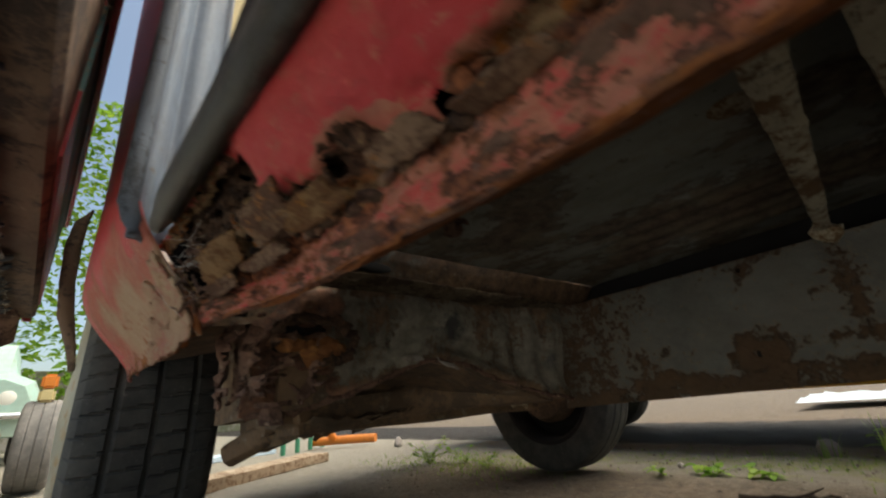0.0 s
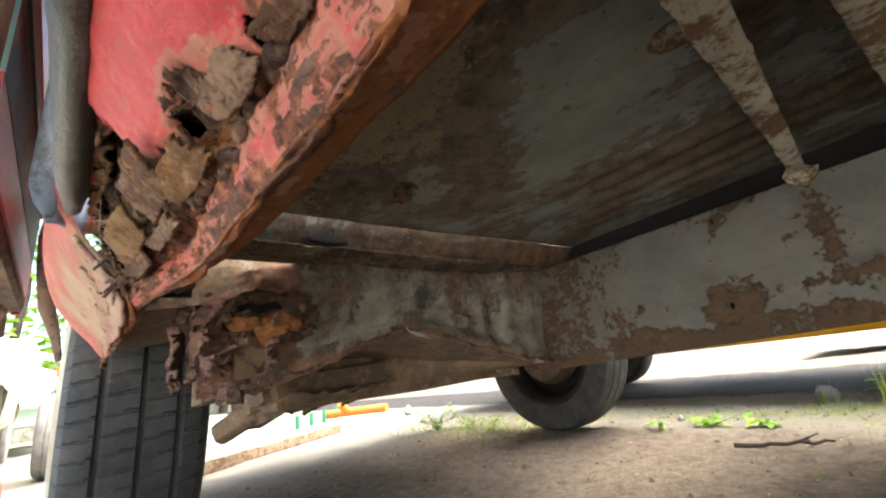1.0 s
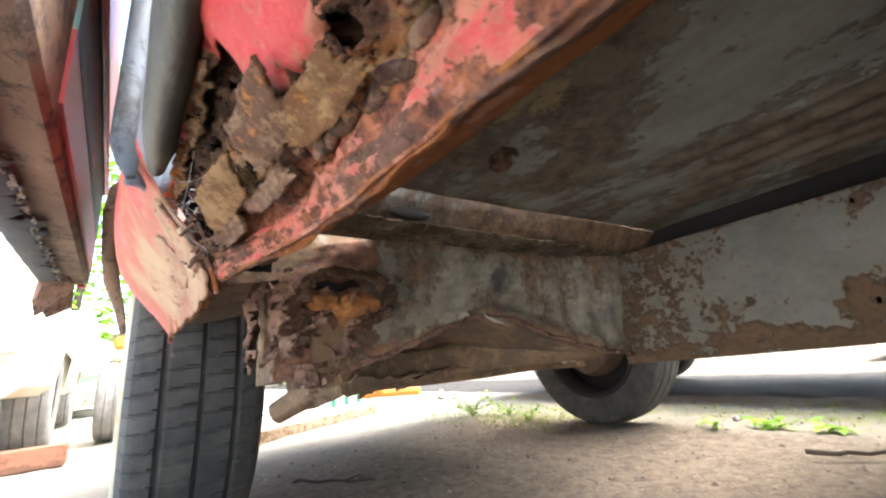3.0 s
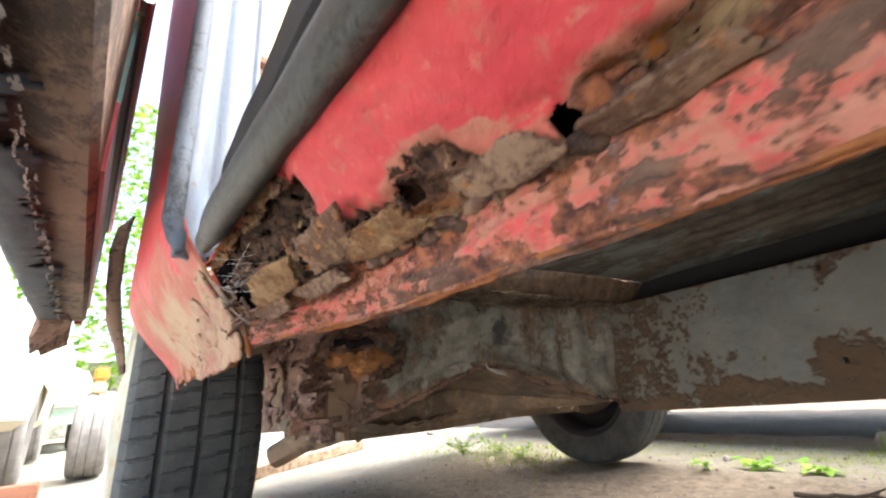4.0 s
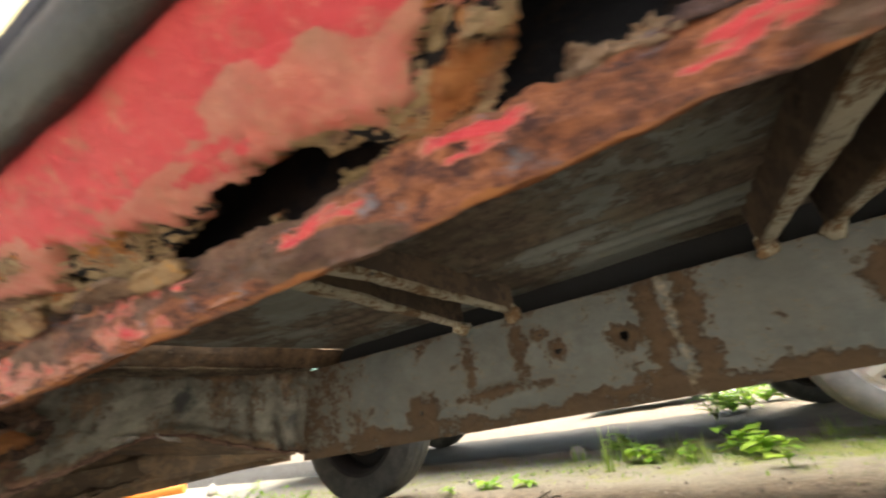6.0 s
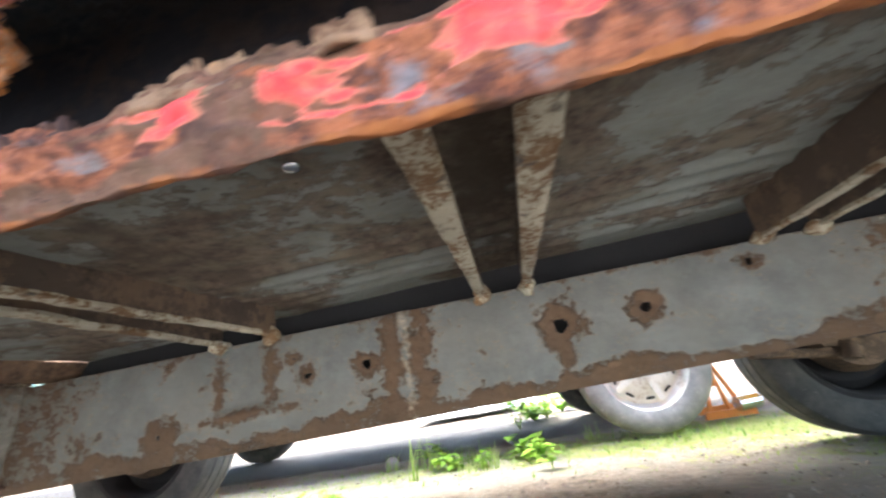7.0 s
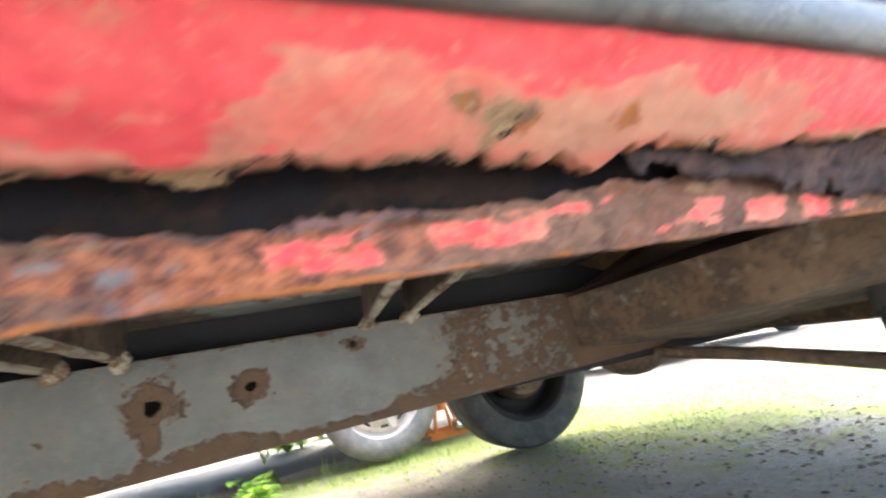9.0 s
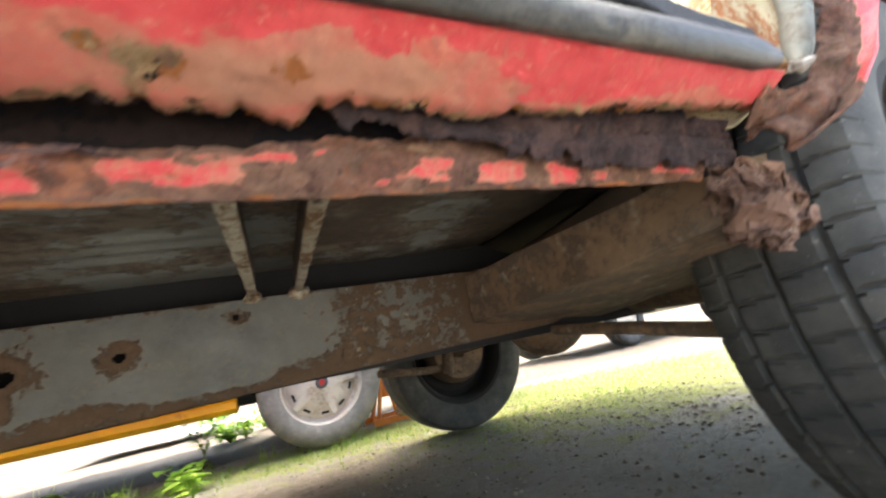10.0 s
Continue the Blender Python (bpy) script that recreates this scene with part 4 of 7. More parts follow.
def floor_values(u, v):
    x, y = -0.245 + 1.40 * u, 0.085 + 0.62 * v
    # Darker beside supports, at the front and along the sill; rear term paints shade.
    floor_dark = max(0.95 * blob(x, 0, 0.285, 0, 0.035, 1), 0.75 * blob(x, 0, 0.345, 0, 0.040, 1) * (0.6 + 0.4 * ease((0.3 - y) / 0.1)), 0.85 * blob(x, 0, 0.07, 0, 0.05, 1), 0.8 * ease((x - 0.545) / 0.06) + 0.5 * ease((x - 0.76) / 0.08), 0.45 * ease((0.16 - y) / 0.06), 0.48 * ease((0.06 - x) / 0.08))
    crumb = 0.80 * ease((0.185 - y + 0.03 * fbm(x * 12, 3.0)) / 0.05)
    return floor_dark * (0.85 + 0.4 * fbm(x * 9, y * 9, 7)), crumb * (0.8 + 0.5 * fbm(x * 10, y * 14, 2))


sheet("floor_pan", 140, 150, lambda u, v: (-0.245 + 1.40 * u, 0.085 + 0.62 * v, floor_z(-0.245 + 1.40 * u, 0.085 + 0.62 * v)), M_FLOOR, car, "stained grey floor pan seen from beneath, rear darkened as painted shade", None, ("floor_dark", "crumb"), floor_values, 0.002)
# Far half in dark brown, shade above the rail put into its colour.
bm = bmesh.new()
hexa(bm, [(-0.245, 0.70, 0.376), (0.86, 0.70, 0.41), (0.86, 1.36, 0.41), (-0.245, 1.36, 0.376), (-0.245, 0.70, 0.380), (0.86, 0.70, 0.414), (0.86, 1.36, 0.414), (-0.245, 1.36, 0.380)])
hexa(bm, [(0.862, 0.70, 0.41), (1.16, 0.70, 0.54), (1.16, 1.36, 0.54), (0.862, 1.36, 0.41), (0.862, 0.70, 0.414), (1.16, 0.70, 0.544), (1.16, 1.36, 0.544), (0.862, 1.36, 0.414)])
part("floor_pan", bm, M_WEB, car)
bm = bmesh.new()
bmesh.ops.create_cone(bm, cap_ends=True, segments=6, radius1=0.007, radius2=0.007, depth=0.007, matrix=Matrix.Translation((-0.188, 0.189, 0.366)))
bmesh.ops.create_cone(bm, cap_ends=True, segments=14, radius1=0.012, radius2=0.012, depth=0.002, matrix=Matrix.Translation((-0.188, 0.189, 0.3705)))
part("floor_bolt", bm, M_CRUST, car, "rusty bolt head")
bm = bmesh.new()
bmesh.ops.create_uvsphere(bm, u_segments=14, v_segments=8, radius=0.0045, matrix=Matrix.Translation((0.206, 0.171, 0.374)) @ Matrix.Diagonal((1, 1, 0.5, 1)))
smooth(part("floor_plug", bm, M_CHROME, car, "shiny metal plug in the floor"))
bm = bmesh.new()
bmesh.ops.create_uvsphere(bm, u_segments=12, v_segments=8, radius=0.009, matrix=Matrix.Translation((-0.02, 0.22, 0.374)) @ Matrix.Diagonal((1.3, 1, 0.4, 1)))
smooth(part("floor_plug", bm, M_OUTRIG, car))


# chassis rail: outer face with rust patches and drilled holes
RAIL_Y = 0.424
HOLES = ((-0.081, 0.339, 0.0032, 0.007), (-0.086, 0.270, 0.0030, 0.019), (0.081, 0.306, 0.0042, 0.010), (0.066, 0.325, 0.0028, 0.006), (0.144, 0.308, 0.0062, 0.014),
         (0.338, 0.312, 0.0090, 0.021), (0.418, 0.316, 0.0065, 0.015), (0.518, 0.340, 0.0045, 0.010))


def rail_top(x):
    return 0.350 + 0.016 * x + 0.42 * max(0, x - 0.83) ** 1.15 * 1.1


def rail_low(x):
    return 0.244 + 0.030 * x + 0.36 * max(0, x - 0.93) ** 1.15


def rail_place(u, v):
    x = -0.275 + 1.5 * u
    lo, hi = rail_low(x), rail_top(x)
    y = RAIL_Y + 0.0008 * fbm(x * 14, v * 2)
    for cx, wide in ((0.186, 0.012), (-0.017, 0.008), (0.041, 0.008)):
        y -= (0.005 if wide > 0.01 else 0.003) * math.exp(-(((x - cx) / wide) ** 2)) * (1.0 if wide > 0.01 else ease((v - 0.30) / 0.05)) * (0.7 + 0.5 * fbm(x * 40, v * 9))
    if -0.02 < x < 0.045:
        y -= 0.003 * math.exp(-(((v - 0.34) / 0.05) ** 2))
    return (x, y, lo + (hi - lo) * v)


def rail_values(u, v):
    x, y, z = rail_place(u, v)
    r = 0.60 * ease((0.10 + 0.16 * max(0.0, 0.35 + fbm(x * 11, 2.0, 0, 4)) - v) / 0.10 + 0.5) + 0.34 * ease((v - 0.93 + 0.05 * fbm(x * 15, 1.0)) / 0.07)
    for hx, hz, hole, ring in HOLES:
        r = max(r, 0.80 * ease((ring + 0.010 - math.hypot((x - hx) * 0.9, z - hz) * (1 + 0.25 * fbm(x * 30 + hx * 90, z * 30))) / 0.022))
    side = 0.0155 + 0.006 * fbm(v * 5, 2.0)
    r = max(r, 0.85 * max(blob(x, 0, 0.186 - side, 0, 0.013, 1), blob(x, 0, 0.186 + side, 0, 0.014, 1)) * (0.85 + 0.3 * fbm(x * 40, v * 5)) * (1.15 - 0.3 * v), 0.55 * blob(x, v, 0.186, 0.05, 0.05, 0.2), 0.8 * blob(x, v, 0.338, 0.35, 0.009, 0.3))
    for cx in (-0.017, 0.041):
        r = max(r, 0.72 * blob(x, v, cx, 0.65, 0.010, 0.35))
    r = max(r, 0.75 * blob(x, v, 0.012, 0.32, 0.045, 0.06), 0.66 * blob(x, v, 0.62, 0.12, 0.08, 0.16), 0.9 * ease((x - 0.775) / 0.02), 0.40 * ease((-0.10 - x) / 0.16))
    r = max(r, 0.46 * ease((x - 0.59) / 0.05) * (1 - 0.8 * blob(x, v, 0.70, 0.6, 0.03, 0.25)))
    spots = max(0.0, fbm(x * 55, v * 7, 4)) * ease((x - 0.58) / 0.05) * ease((0.80 - x) / 0.03)
    r = max(r, 1.2 * spots)
    pale = ease((fbm(x * 60, v * 8, 11) - 0.42) / 0.1) * ease((x - 0.60) / 0.04) * ease((0.79 - x) / 0.03)
    return r + 0.10, max(0.52 * pale, 0.5 * blob(x, 0, 0.186, 0, 0.009, 1))


def rail_keep(u, v):
    x, y, z = rail_place(u, v)
    return all(math.hypot(x - hx, z - hz) > hole * 0.72 for hx, hz, hole, ring in HOLES)


sheet("chassis_rail", 600, 46, rail_place, M_RAIL, car, "grey primed chassis rail with rust rings round its holes", rail_keep, ("rust", "pale"), rail_values)
# The second box is an unseen far rail, added to shade the underside.
for name, ys in (("rail_box", (RAIL_Y + 0.004, 0.50)), ("rail_box", (0.93, 1.0))):
    bm = bmesh.new()
    ring = []
    for k in range(41):
        x = -0.275 + 1.5 * k / 40
        a, b = rail_low(x) + 0.0005, rail_top(x) - 0.0005
        ring.append([bm.verts.new(p) for p in ((x, ys[0] - 0.003, a), (x, ys[1], a), (x, ys[1], b), (x, ys[0] - 0.003, b))])
    for a, b in zip(ring, ring[1:]):
        for i in range(3):
            bm.faces.new((a[i], b[i], b[i + 1], a[i + 1]))
    part(name, bm, M_UNDER if ys[0] < 0.9 else M_RAIL, car, "rust-brown underside of the chassis rail" if ys[0] < 0.9 else "unseen far chassis rail, added to shade the underside")
# Black sheet paints the shade behind the rail's holes.
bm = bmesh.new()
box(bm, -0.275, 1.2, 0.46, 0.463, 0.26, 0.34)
part("rail_inside", bm, M_BLACKPLAIN, car, "black sheet inside the rail that paints the shade behind its holes")
# Added black plate: shade in the slot between rail and floor.
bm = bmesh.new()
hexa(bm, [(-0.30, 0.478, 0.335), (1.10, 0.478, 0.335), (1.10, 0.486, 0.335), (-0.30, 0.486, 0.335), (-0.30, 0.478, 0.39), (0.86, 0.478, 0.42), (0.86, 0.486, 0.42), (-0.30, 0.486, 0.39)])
part("slot_shade_plate", bm, M_BLACKPLAIN, car, "black plate added behind the rail to paint the slot's shade")
# Added to close the gap over the axle; its shade is in the colour.
bm = bmesh.new()
hexa(bm, [(0.90, 0.06, 0.425), (1.55, 0.06, 0.60), (1.55, 1.40, 0.60), (0.90, 1.40, 0.425), (0.90, 0.06, 0.435), (1.55, 0.06, 0.61), (1.55, 1.40, 0.61), (0.90, 1.40, 0.435)])
part("heel_board", bm, M_INNER, car, "heel board added over the axle, near black as painted shade")


# outriggers: pairs of tapered fins from rail to sill
def fin(xs, xr, w_s, w_r, z_s, z_r):
    flange, web = bmesh.new(), bmesh.new()
    rows, webs = [], []
    for k in range(33):
        t = k / 32
        x, w, y = xs + (xr - xs) * t, w_s + (w_r - w_s) * t, 0.088 + (RAIL_Y - 0.090) * t
        low = z_s + (z_r - z_s) * t + 0.0012 * fbm(x * 50, y * 40, 2)
        j = 0.0010 * fbm(y * 60, x * 30, 5)
        rows.append([flange.verts.new(p) for p in ((x - w / 2 + j, y, low + 0.001), (x - w / 4 + j, y, low), (x + w / 4 + j, y, low), (x + w / 2 + j, y, low + 0.001), (x + w / 2, y, low + 0.004), (x - w / 2, y, low + 0.004))])
        webs.append([web.verts.new(p) for p in ((x - 0.003, y, low + 0.0045), (x + 0.003, y, low + 0.0045), (x + 0.003, y, floor_z(x, y) + 0.002), (x - 0.003, y, floor_z(x, y) + 0.002))])
    for bm, rings, n in ((flange, rows, 6), (web, webs, 4)):
        for a, b in zip(rings, rings[1:]):
            for i in range(n):
                bm.faces.new((a[i], b[i], b[(i + 1) % n], a[(i + 1) % n]))
        bm.faces.new(rings[0])
        bm.faces.new(rings[-1][::-1])
    ob = smooth(part("outrigger_fin", flange, M_OUTRIG, car, "tapered floor support with flaking cream paint"), 30)
    part("web", web, M_WEB, ob, "rust-brown web of the floor support")
    bm = bmesh.new()
    bmesh.ops.create_icosphere(bm, subdivisions=2, radius=0.009, matrix=Matrix.Translation((xr, RAIL_Y - 0.004, z_r + 0.001)))
    rough_up(bm, 0.006, 110, xr)
    part("weld", bm, M_OUTRIG, car, "lumpy weld")


for args in ((0.002, -0.018, 0.017, 0.008, 0.351, 0.351), (0.020, 0.044, 0.015, 0.008, 0.352, 0.352), (0.266, 0.269, 0.018, 0.008, 0.351, 0.353), (0.312, 0.315, 0.020, 0.008, 0.352, 0.354), (0.519, 0.536, 0.012, 0.008, 0.353, 0.358), (0.568, 0.583, 0.012, 0.008, 0.354, 0.359)):
    fin(*args)


# front outrigger: a deep pressed arm with an arched lower edge
def arch_low(y):
    return float(np.interp(y, (0.06, 0.09, 0.13, 0.16, 0.20, 0.24, 0.28, 0.33, 0.38, 0.43), (0.262, 0.252, 0.254, 0.262, 0.276, 0.288, 0.286, 0.270, 0.254, 0.244)))


def arm_place(u, v):
    y = 0.092 + 0.338 * u
    lo, hi = arch_low(y) + 0.002 * fbm(y * 30, 2), 0.346 - 0.02 * ease((0.16 - y) / 0.1)
    x = -0.285 + 0.020 * ease((y - 0.33) / 0.1) - 0.02 * ease((0.2 - y) / 0.15) + 0.006 * fbm(y * 9, v * 1.5) - 0.012 * (1 - v) ** 2
    x += 0.010 * blob(y, v, 0.135, 0.45, 0.03, 0.25) * fbm(y * 50, v * 6, 3)
    x += 0.0035 * math.sin((y - 0.34) * 190 + 2 * v) * ease((y - 0.33) / 0.02) * ease((0.42 - y) / 0.02) * (1 - 0.5 * v)
    x += 0.008 * ease((0.24 - abs(v - 0.0)) / 0.2) * ease((y - 0.14) / 0.05)
    return (x, y, lo + (hi - lo) * v)


def arm_values(u, v):
    x, y, z = arm_place(u, v)
    end = ease((0.175 - y + 0.02 * fbm(y * 20, v * 3, 2)) / 0.04)
    rust = max(0.85 * end, 0.34 + 0.25 * blob(y, v, 0.315, 0.6, 0.03, 0.5) + 0.25 * ease((0.14 - v) / 0.1) + 0.20 * ease((v - 0.88) / 0.08))
    slate = max(0.55 * blob(y, v, 0.272, 0.55, 0.025, 0.40), 0.5 * blob(y, v, 0.405, 0.35, 0.010, 0.35), 0.35 * blob(y, v, 0.20, 0.8, 0.03, 0.15))
    return rust, slate, end


sheet("front_outrigger", 150, 50, arm_place, M_ARM, car, "grimy pressed steel outrigger, holed by rust", None, ("rust", "slate", "maroon"), arm_values, thick=0.003)
bm = bmesh.new()
rows = []
for k in range(31):
    y = 0.112 + 0.323 * k / 30
    lo = arch_low(y)
    rows.append([bm.verts.new(p) for p in ((-0.300, y, lo + 0.001), (-0.46, y, lo - 0.006), (-0.46, y, 0.345), (-0.300, y, 0.345))])
for a, b in zip(rows, rows[1:]):
    for i in range(4):
        bm.faces.new((a[i], b[i], b[(i + 1) % 4], a[(i + 1) % 4]))
bm.faces.new(rows[0])
bm.faces.new(rows[-1][::-1])
rough_up(bm, 0.004, 25)
part("outrigger_body", bm, M_UNDER, car, "rusty box of the front outrigger")
# the rotten patch near the arm's outer end: a cracked dark ring round an orange scab
bm = bmesh.new()
path = [(-0.283 + 0.003 * fbm(k * 0.5, 1.0), 0.132 + 0.031 * math.cos(k * math.pi / 20) * (1 + 0.18 * fbm(k * 0.4, 5.0)), 0.301 + 0.0165 * math.sin(k * math.pi / 20) * (1 + 0.2 * fbm(k * 0.4, 8.0))) for k in range(-9, 24)]
tube(bm, path, [0.0030 + 0.0022 * abs(fbm(k * 0.9, 2.0)) for k in range(33)], 9)
rough_up(bm, 0.0035, 160, 5)
rough_up(bm, 0.0015, 420, 2)
part("rust_ring", bm, M_CRUMB, car, "cracked dark ring of rust")
M_SCAB = worn_panel("orange_rust_scab", (0.30, 0.125, 0.045), (0.10, 0.045, 0.030), 0.55, 45, (0.44, 0.20, 0.065), rough=0.95)
for y, z, ry, rz, seed in ((0.139, 0.293, 0.017, 0.011, 3), (0.113, 0.299, 0.013, 0.004, 8)):
    bm = bmesh.new()
    bmesh.ops.create_icosphere(bm, subdivisions=4, radius=1, matrix=Matrix.Translation((-0.287, y, z)) @ Matrix.Diagonal((0.0035, ry, rz, 1)))
    rough_up(bm, 0.005, 60, seed)
    rough_up(bm, 0.0015, 250, seed)
    part("rust_scab", bm, M_SCAB, car, "orange scab of rust")
# Solid near-black lump paints the shade of a rusted crack.
bm = bmesh.new()
bmesh.ops.create_icosphere(bm, subdivisions=3, radius=1, matrix=Matrix.Translation((-0.2845, 0.124, 0.309)) @ Matrix.Diagonal((0.003, 0.016, 0.0035, 1)))
rough_up(bm, 0.004, 120, 6)
part("rust_hole", bm, M_INNER, car, "near-black lump that paints the shade in the arm's rust crack")
bm = bmesh.new()
tube(bm, [(arm_place((y - 0.092) / 0.338, 0.0)[0] + 0.001, y, arch_low(y)) for y in (0.095 + 0.335 * k / 70 for k in range(71))], [0.0016 + 0.0022 * abs(fbm(k * 0.5, 3.0)) for k in range(71)], 8)
rough_up(bm, 0.0025, 170, 2)
part("arm_rim", bm, M_CRUST, car, "crumbling rim along the arm's lower edge")
# toe board between the arm and the floor, with its welded seam and a drain slot
sheet("toe_board", 90, 14, lambda u, v: (-0.262 + 0.016 * v + 0.0012 * fbm(u * 14, v * 2), 0.050 + 0.650 * u, 0.350 + 0.024 * v), M_ARM, car, "dark oily toe board edge", None, ("rust", "slate", "maroon"),
      lambda u, v: (0.58 + 0.3 * ease((u - 0.15) / 0.2), 0.6 * blob(u, v, 0.10, 0.4, 0.06, 0.5), 0.0), thick=0.002)
# No opening here: a black ellipsoid paints the slot's shade.
bm = bmesh.new()
bmesh.ops.create_uvsphere(bm, u_segments=24, v_segments=10, radius=1, matrix=Matrix.Translation((-0.2575, 0.166, 0.3555)) @ Matrix.Diagonal((0.0020, 0.017, 0.0048, 1)))
part("drain_slot", bm, M_BLACKPLAIN, car, "black ellipsoid that paints the drain slot's shade")
bm = bmesh.new()
rows = []
for k in range(121):
    y = 0.060 + 0.365 * k / 120
    w, t = 0.0035 * fbm(y * 60, 1.0, 0, 5), 0.0012 * fbm(y * 70, 4.0, 0, 5)
    rows.append([bm.verts.new(p) for p in ((-0.290, y, 0.3445), (-0.258 + w, y, 0.3462 + t), (-0.255 + w, y, 0.3480 + t), (-0.258 + w, y, 0.3500 + t), (-0.290, y, 0.3510))])
for a, b in zip(rows, rows[1:]):
    for i in range(5):
        bm.faces.new((a[i], b[i], b[(i + 1) % 5], a[(i + 1) % 5]))
bm.faces.new(rows[0])
bm.faces.new(rows[-1][::-1])
part("toe_board_seam", bm, worn_panel("tan_flaking_seam", (0.19, 0.145, 0.095), (0.07, 0.045, 0.030), 0.51, 40, (0.40, 0.34, 0.25), rough=0.9), car, "tan welded seam under the toe board")

# split layers of rust at the outer end of the arm
for k in range(7):
    y0, tilt = 0.078 + 0.0085 * k, 0.15 * math.sin(k * 2.3)

    def layer_place(u, v, k=k, y0=y0, tilt=tilt):
        z = 0.258 + 0.056 * v + 0.004 * math.sin(k * 1.9)
        x = -0.340 + 0.062 * u + 0.010 * math.sin(k * 1.3) + 0.004 * fbm(v * 5, k * 3.0)
        y = y0 + tilt * (z - 0.27) + 0.007 * fbm(u * 2.2 + k, v * 2.4, k * 1.7, 4) + 0.010 * (u - 0.6) ** 2
        return (x, y, z)

    sheet("rust_layer", 30, 26, layer_place, M_CRUST, car, "split sheet of rusted steel" if k == 0 else "",
          lambda u, v, k=k: u < 0.72 + 0.5 * fbm(v * 5, k * 2.0, 1, 5) and v > 0.12 + 0.35 * fbm(u * 5, k * 3.0, 2, 5) and v < 0.93 + 0.3 * fbm(u * 6, k, 3, 4), thick=0.0016)
bm = bmesh.new()
bmesh.ops.create_cone(bm, cap_ends=True, segments=6, radius1=0.009, radius2=0.008, depth=0.012, matrix=Matrix.Translation((-0.305, 0.112, 0.252)))
bmesh.ops.create_cone(bm, cap_ends=True, segments=12, radius1=0.013, radius2=0.013, depth=0.003, matrix=Matrix.Translation((-0.305, 0.112, 0.260)))
rough_up(bm, 0.002, 150)
part("body_bolt", bm, M_CRUST, car, "rusted body mounting bolt")

# flaking paint along the member under the arch, and a pale sliver at the arch's crown
bm = bmesh.new()
tube(bm, [(-0.44 + 0.065 * t + 0.004 * fbm(t * 9, 2.0), 0.20 + 0.28 * t, 0.243 + 0.012 * math.sin(t * 3) + 0.004 * fbm(t * 12, 5.0)) for t in (k / 60 for k in range(61))], [0.006 + 0.004 * abs(fbm(k * 0.35, 1.0)) for k in range(61)], 10)
rough_up(bm, 0.006, 90, 3)
rough_up(bm, 0.0025, 300, 3)
part("flaking_edge", bm, M_OUTRIG, car, "crusted flaking edge of the front member")
for k, (y, z, ly, lz) in enumerate(((0.222, 0.2895, 0.013, 0.0025), (0.262, 0.2845, 0.015, 0.002))):
    bm = bmesh.new()
    bmesh.ops.create_icosphere(bm, subdivisions=3, radius=1, matrix=Matrix.Translation((-0.287, y, z)) @ Matrix.Rotation((0, 0.35)[k], 4, "X").inverted() @ Matrix.Diagonal((0.0030, ly, lz, 1)))
    rough_up(bm, 0.0030, 150, k)
    part("peeled_flake", bm, M_PALEWOOD, car, "pale peeled flake of paint")
for k in range(5):
    sheet("underside_plate", 26, 20, lambda u, v, k=k: (-0.40 - 0.16 * u + 0.012 * fbm(u * 3, v * 2, k), 0.185 + 0.055 * k + 0.085 * v + 0.01 * u, 0.250 - 0.020 * u - 0.008 * math.sin(v * 3 + k) + 0.006 * fbm(u * 4, v * 4, k + 9)), M_UNDER, car, "buckled rusty plate under the front member" if k == 0 else "",
          lambda u, v, k=k: u < 0.85 + 0.4 * fbm(v * 4, k * 2.0, 3, 5) and v < 0.92 + 0.3 * fbm(u * 5, k * 3.0, 1, 5), thick=0.002)

# front chassis member, engine and gearbox mass, wishbone
bm = bmesh.new()
hexa(bm, [(-0.62, 0.19, 0.225), (-0.42, 0.17, 0.232), (-0.36, 0.50, 0.236), (-0.62, 0.50, 0.222), (-0.62, 0.19, 0.28), (-0.44, 0.17, 0.275), (-0.38, 0.50, 0.285), (-0.62, 0.50, 0.285)])
bevel(bm, 0.012, 3)
bmesh.ops.subdivide_edges(bm, edges=bm.edges[:], cuts=2, use_grid_fill=True)
rough_up(bm, 0.006, 18, 2)
smooth(part("front_member", bm, M_UNDER, car, "rusty tan front chassis member"), 40)
bm = bmesh.new()
tube(bm, [(-0.62, 0.17, 0.21), (-0.56, 0.20, 0.235), (-0.48, 0.24, 0.25), (-0.38, 0.36, 0.262), (-0.30, 0.43, 0.262)], [0.014, 0.016, 0.018, 0.018, 0.016], 10)
rough_up(bm, 0.003, 60)
smooth(part("wishbone", bm, M_UNDER, car, "crusty suspension arm"))
# Plain mass added to shut out the sky under the bonnet.
bm = bmesh.new()
box(bm, -1.45, -0.62, 0.36, 1.02, 0.24, 0.66)
box(bm, -0.62, 0.2, 0.55, 0.82, 0.30, 0.372)
bevel(bm, 0.03, 3)
part("engine", bm, M_UNDER, car, "brown engine and gearbox mass, added to shut out the sky")
bm = bmesh.new()
hexa(bm, [(-0.66, 0.19, 0.205), (-0.52, 0.185, 0.222), (-0.49, 0.22, 0.228), (-0.66, 0.24, 0.205), (-0.66, 0.18, 0.36), (-0.48, 0.165, 0.34), (-0.45, 0.23, 0.34), (-0.66, 0.25, 0.36)])
bevel(bm, 0.01, 2)
rough_up(bm, 0.006, 40)
part("suspension_upright", bm, M_UNDER, car, "grimy suspension upright")


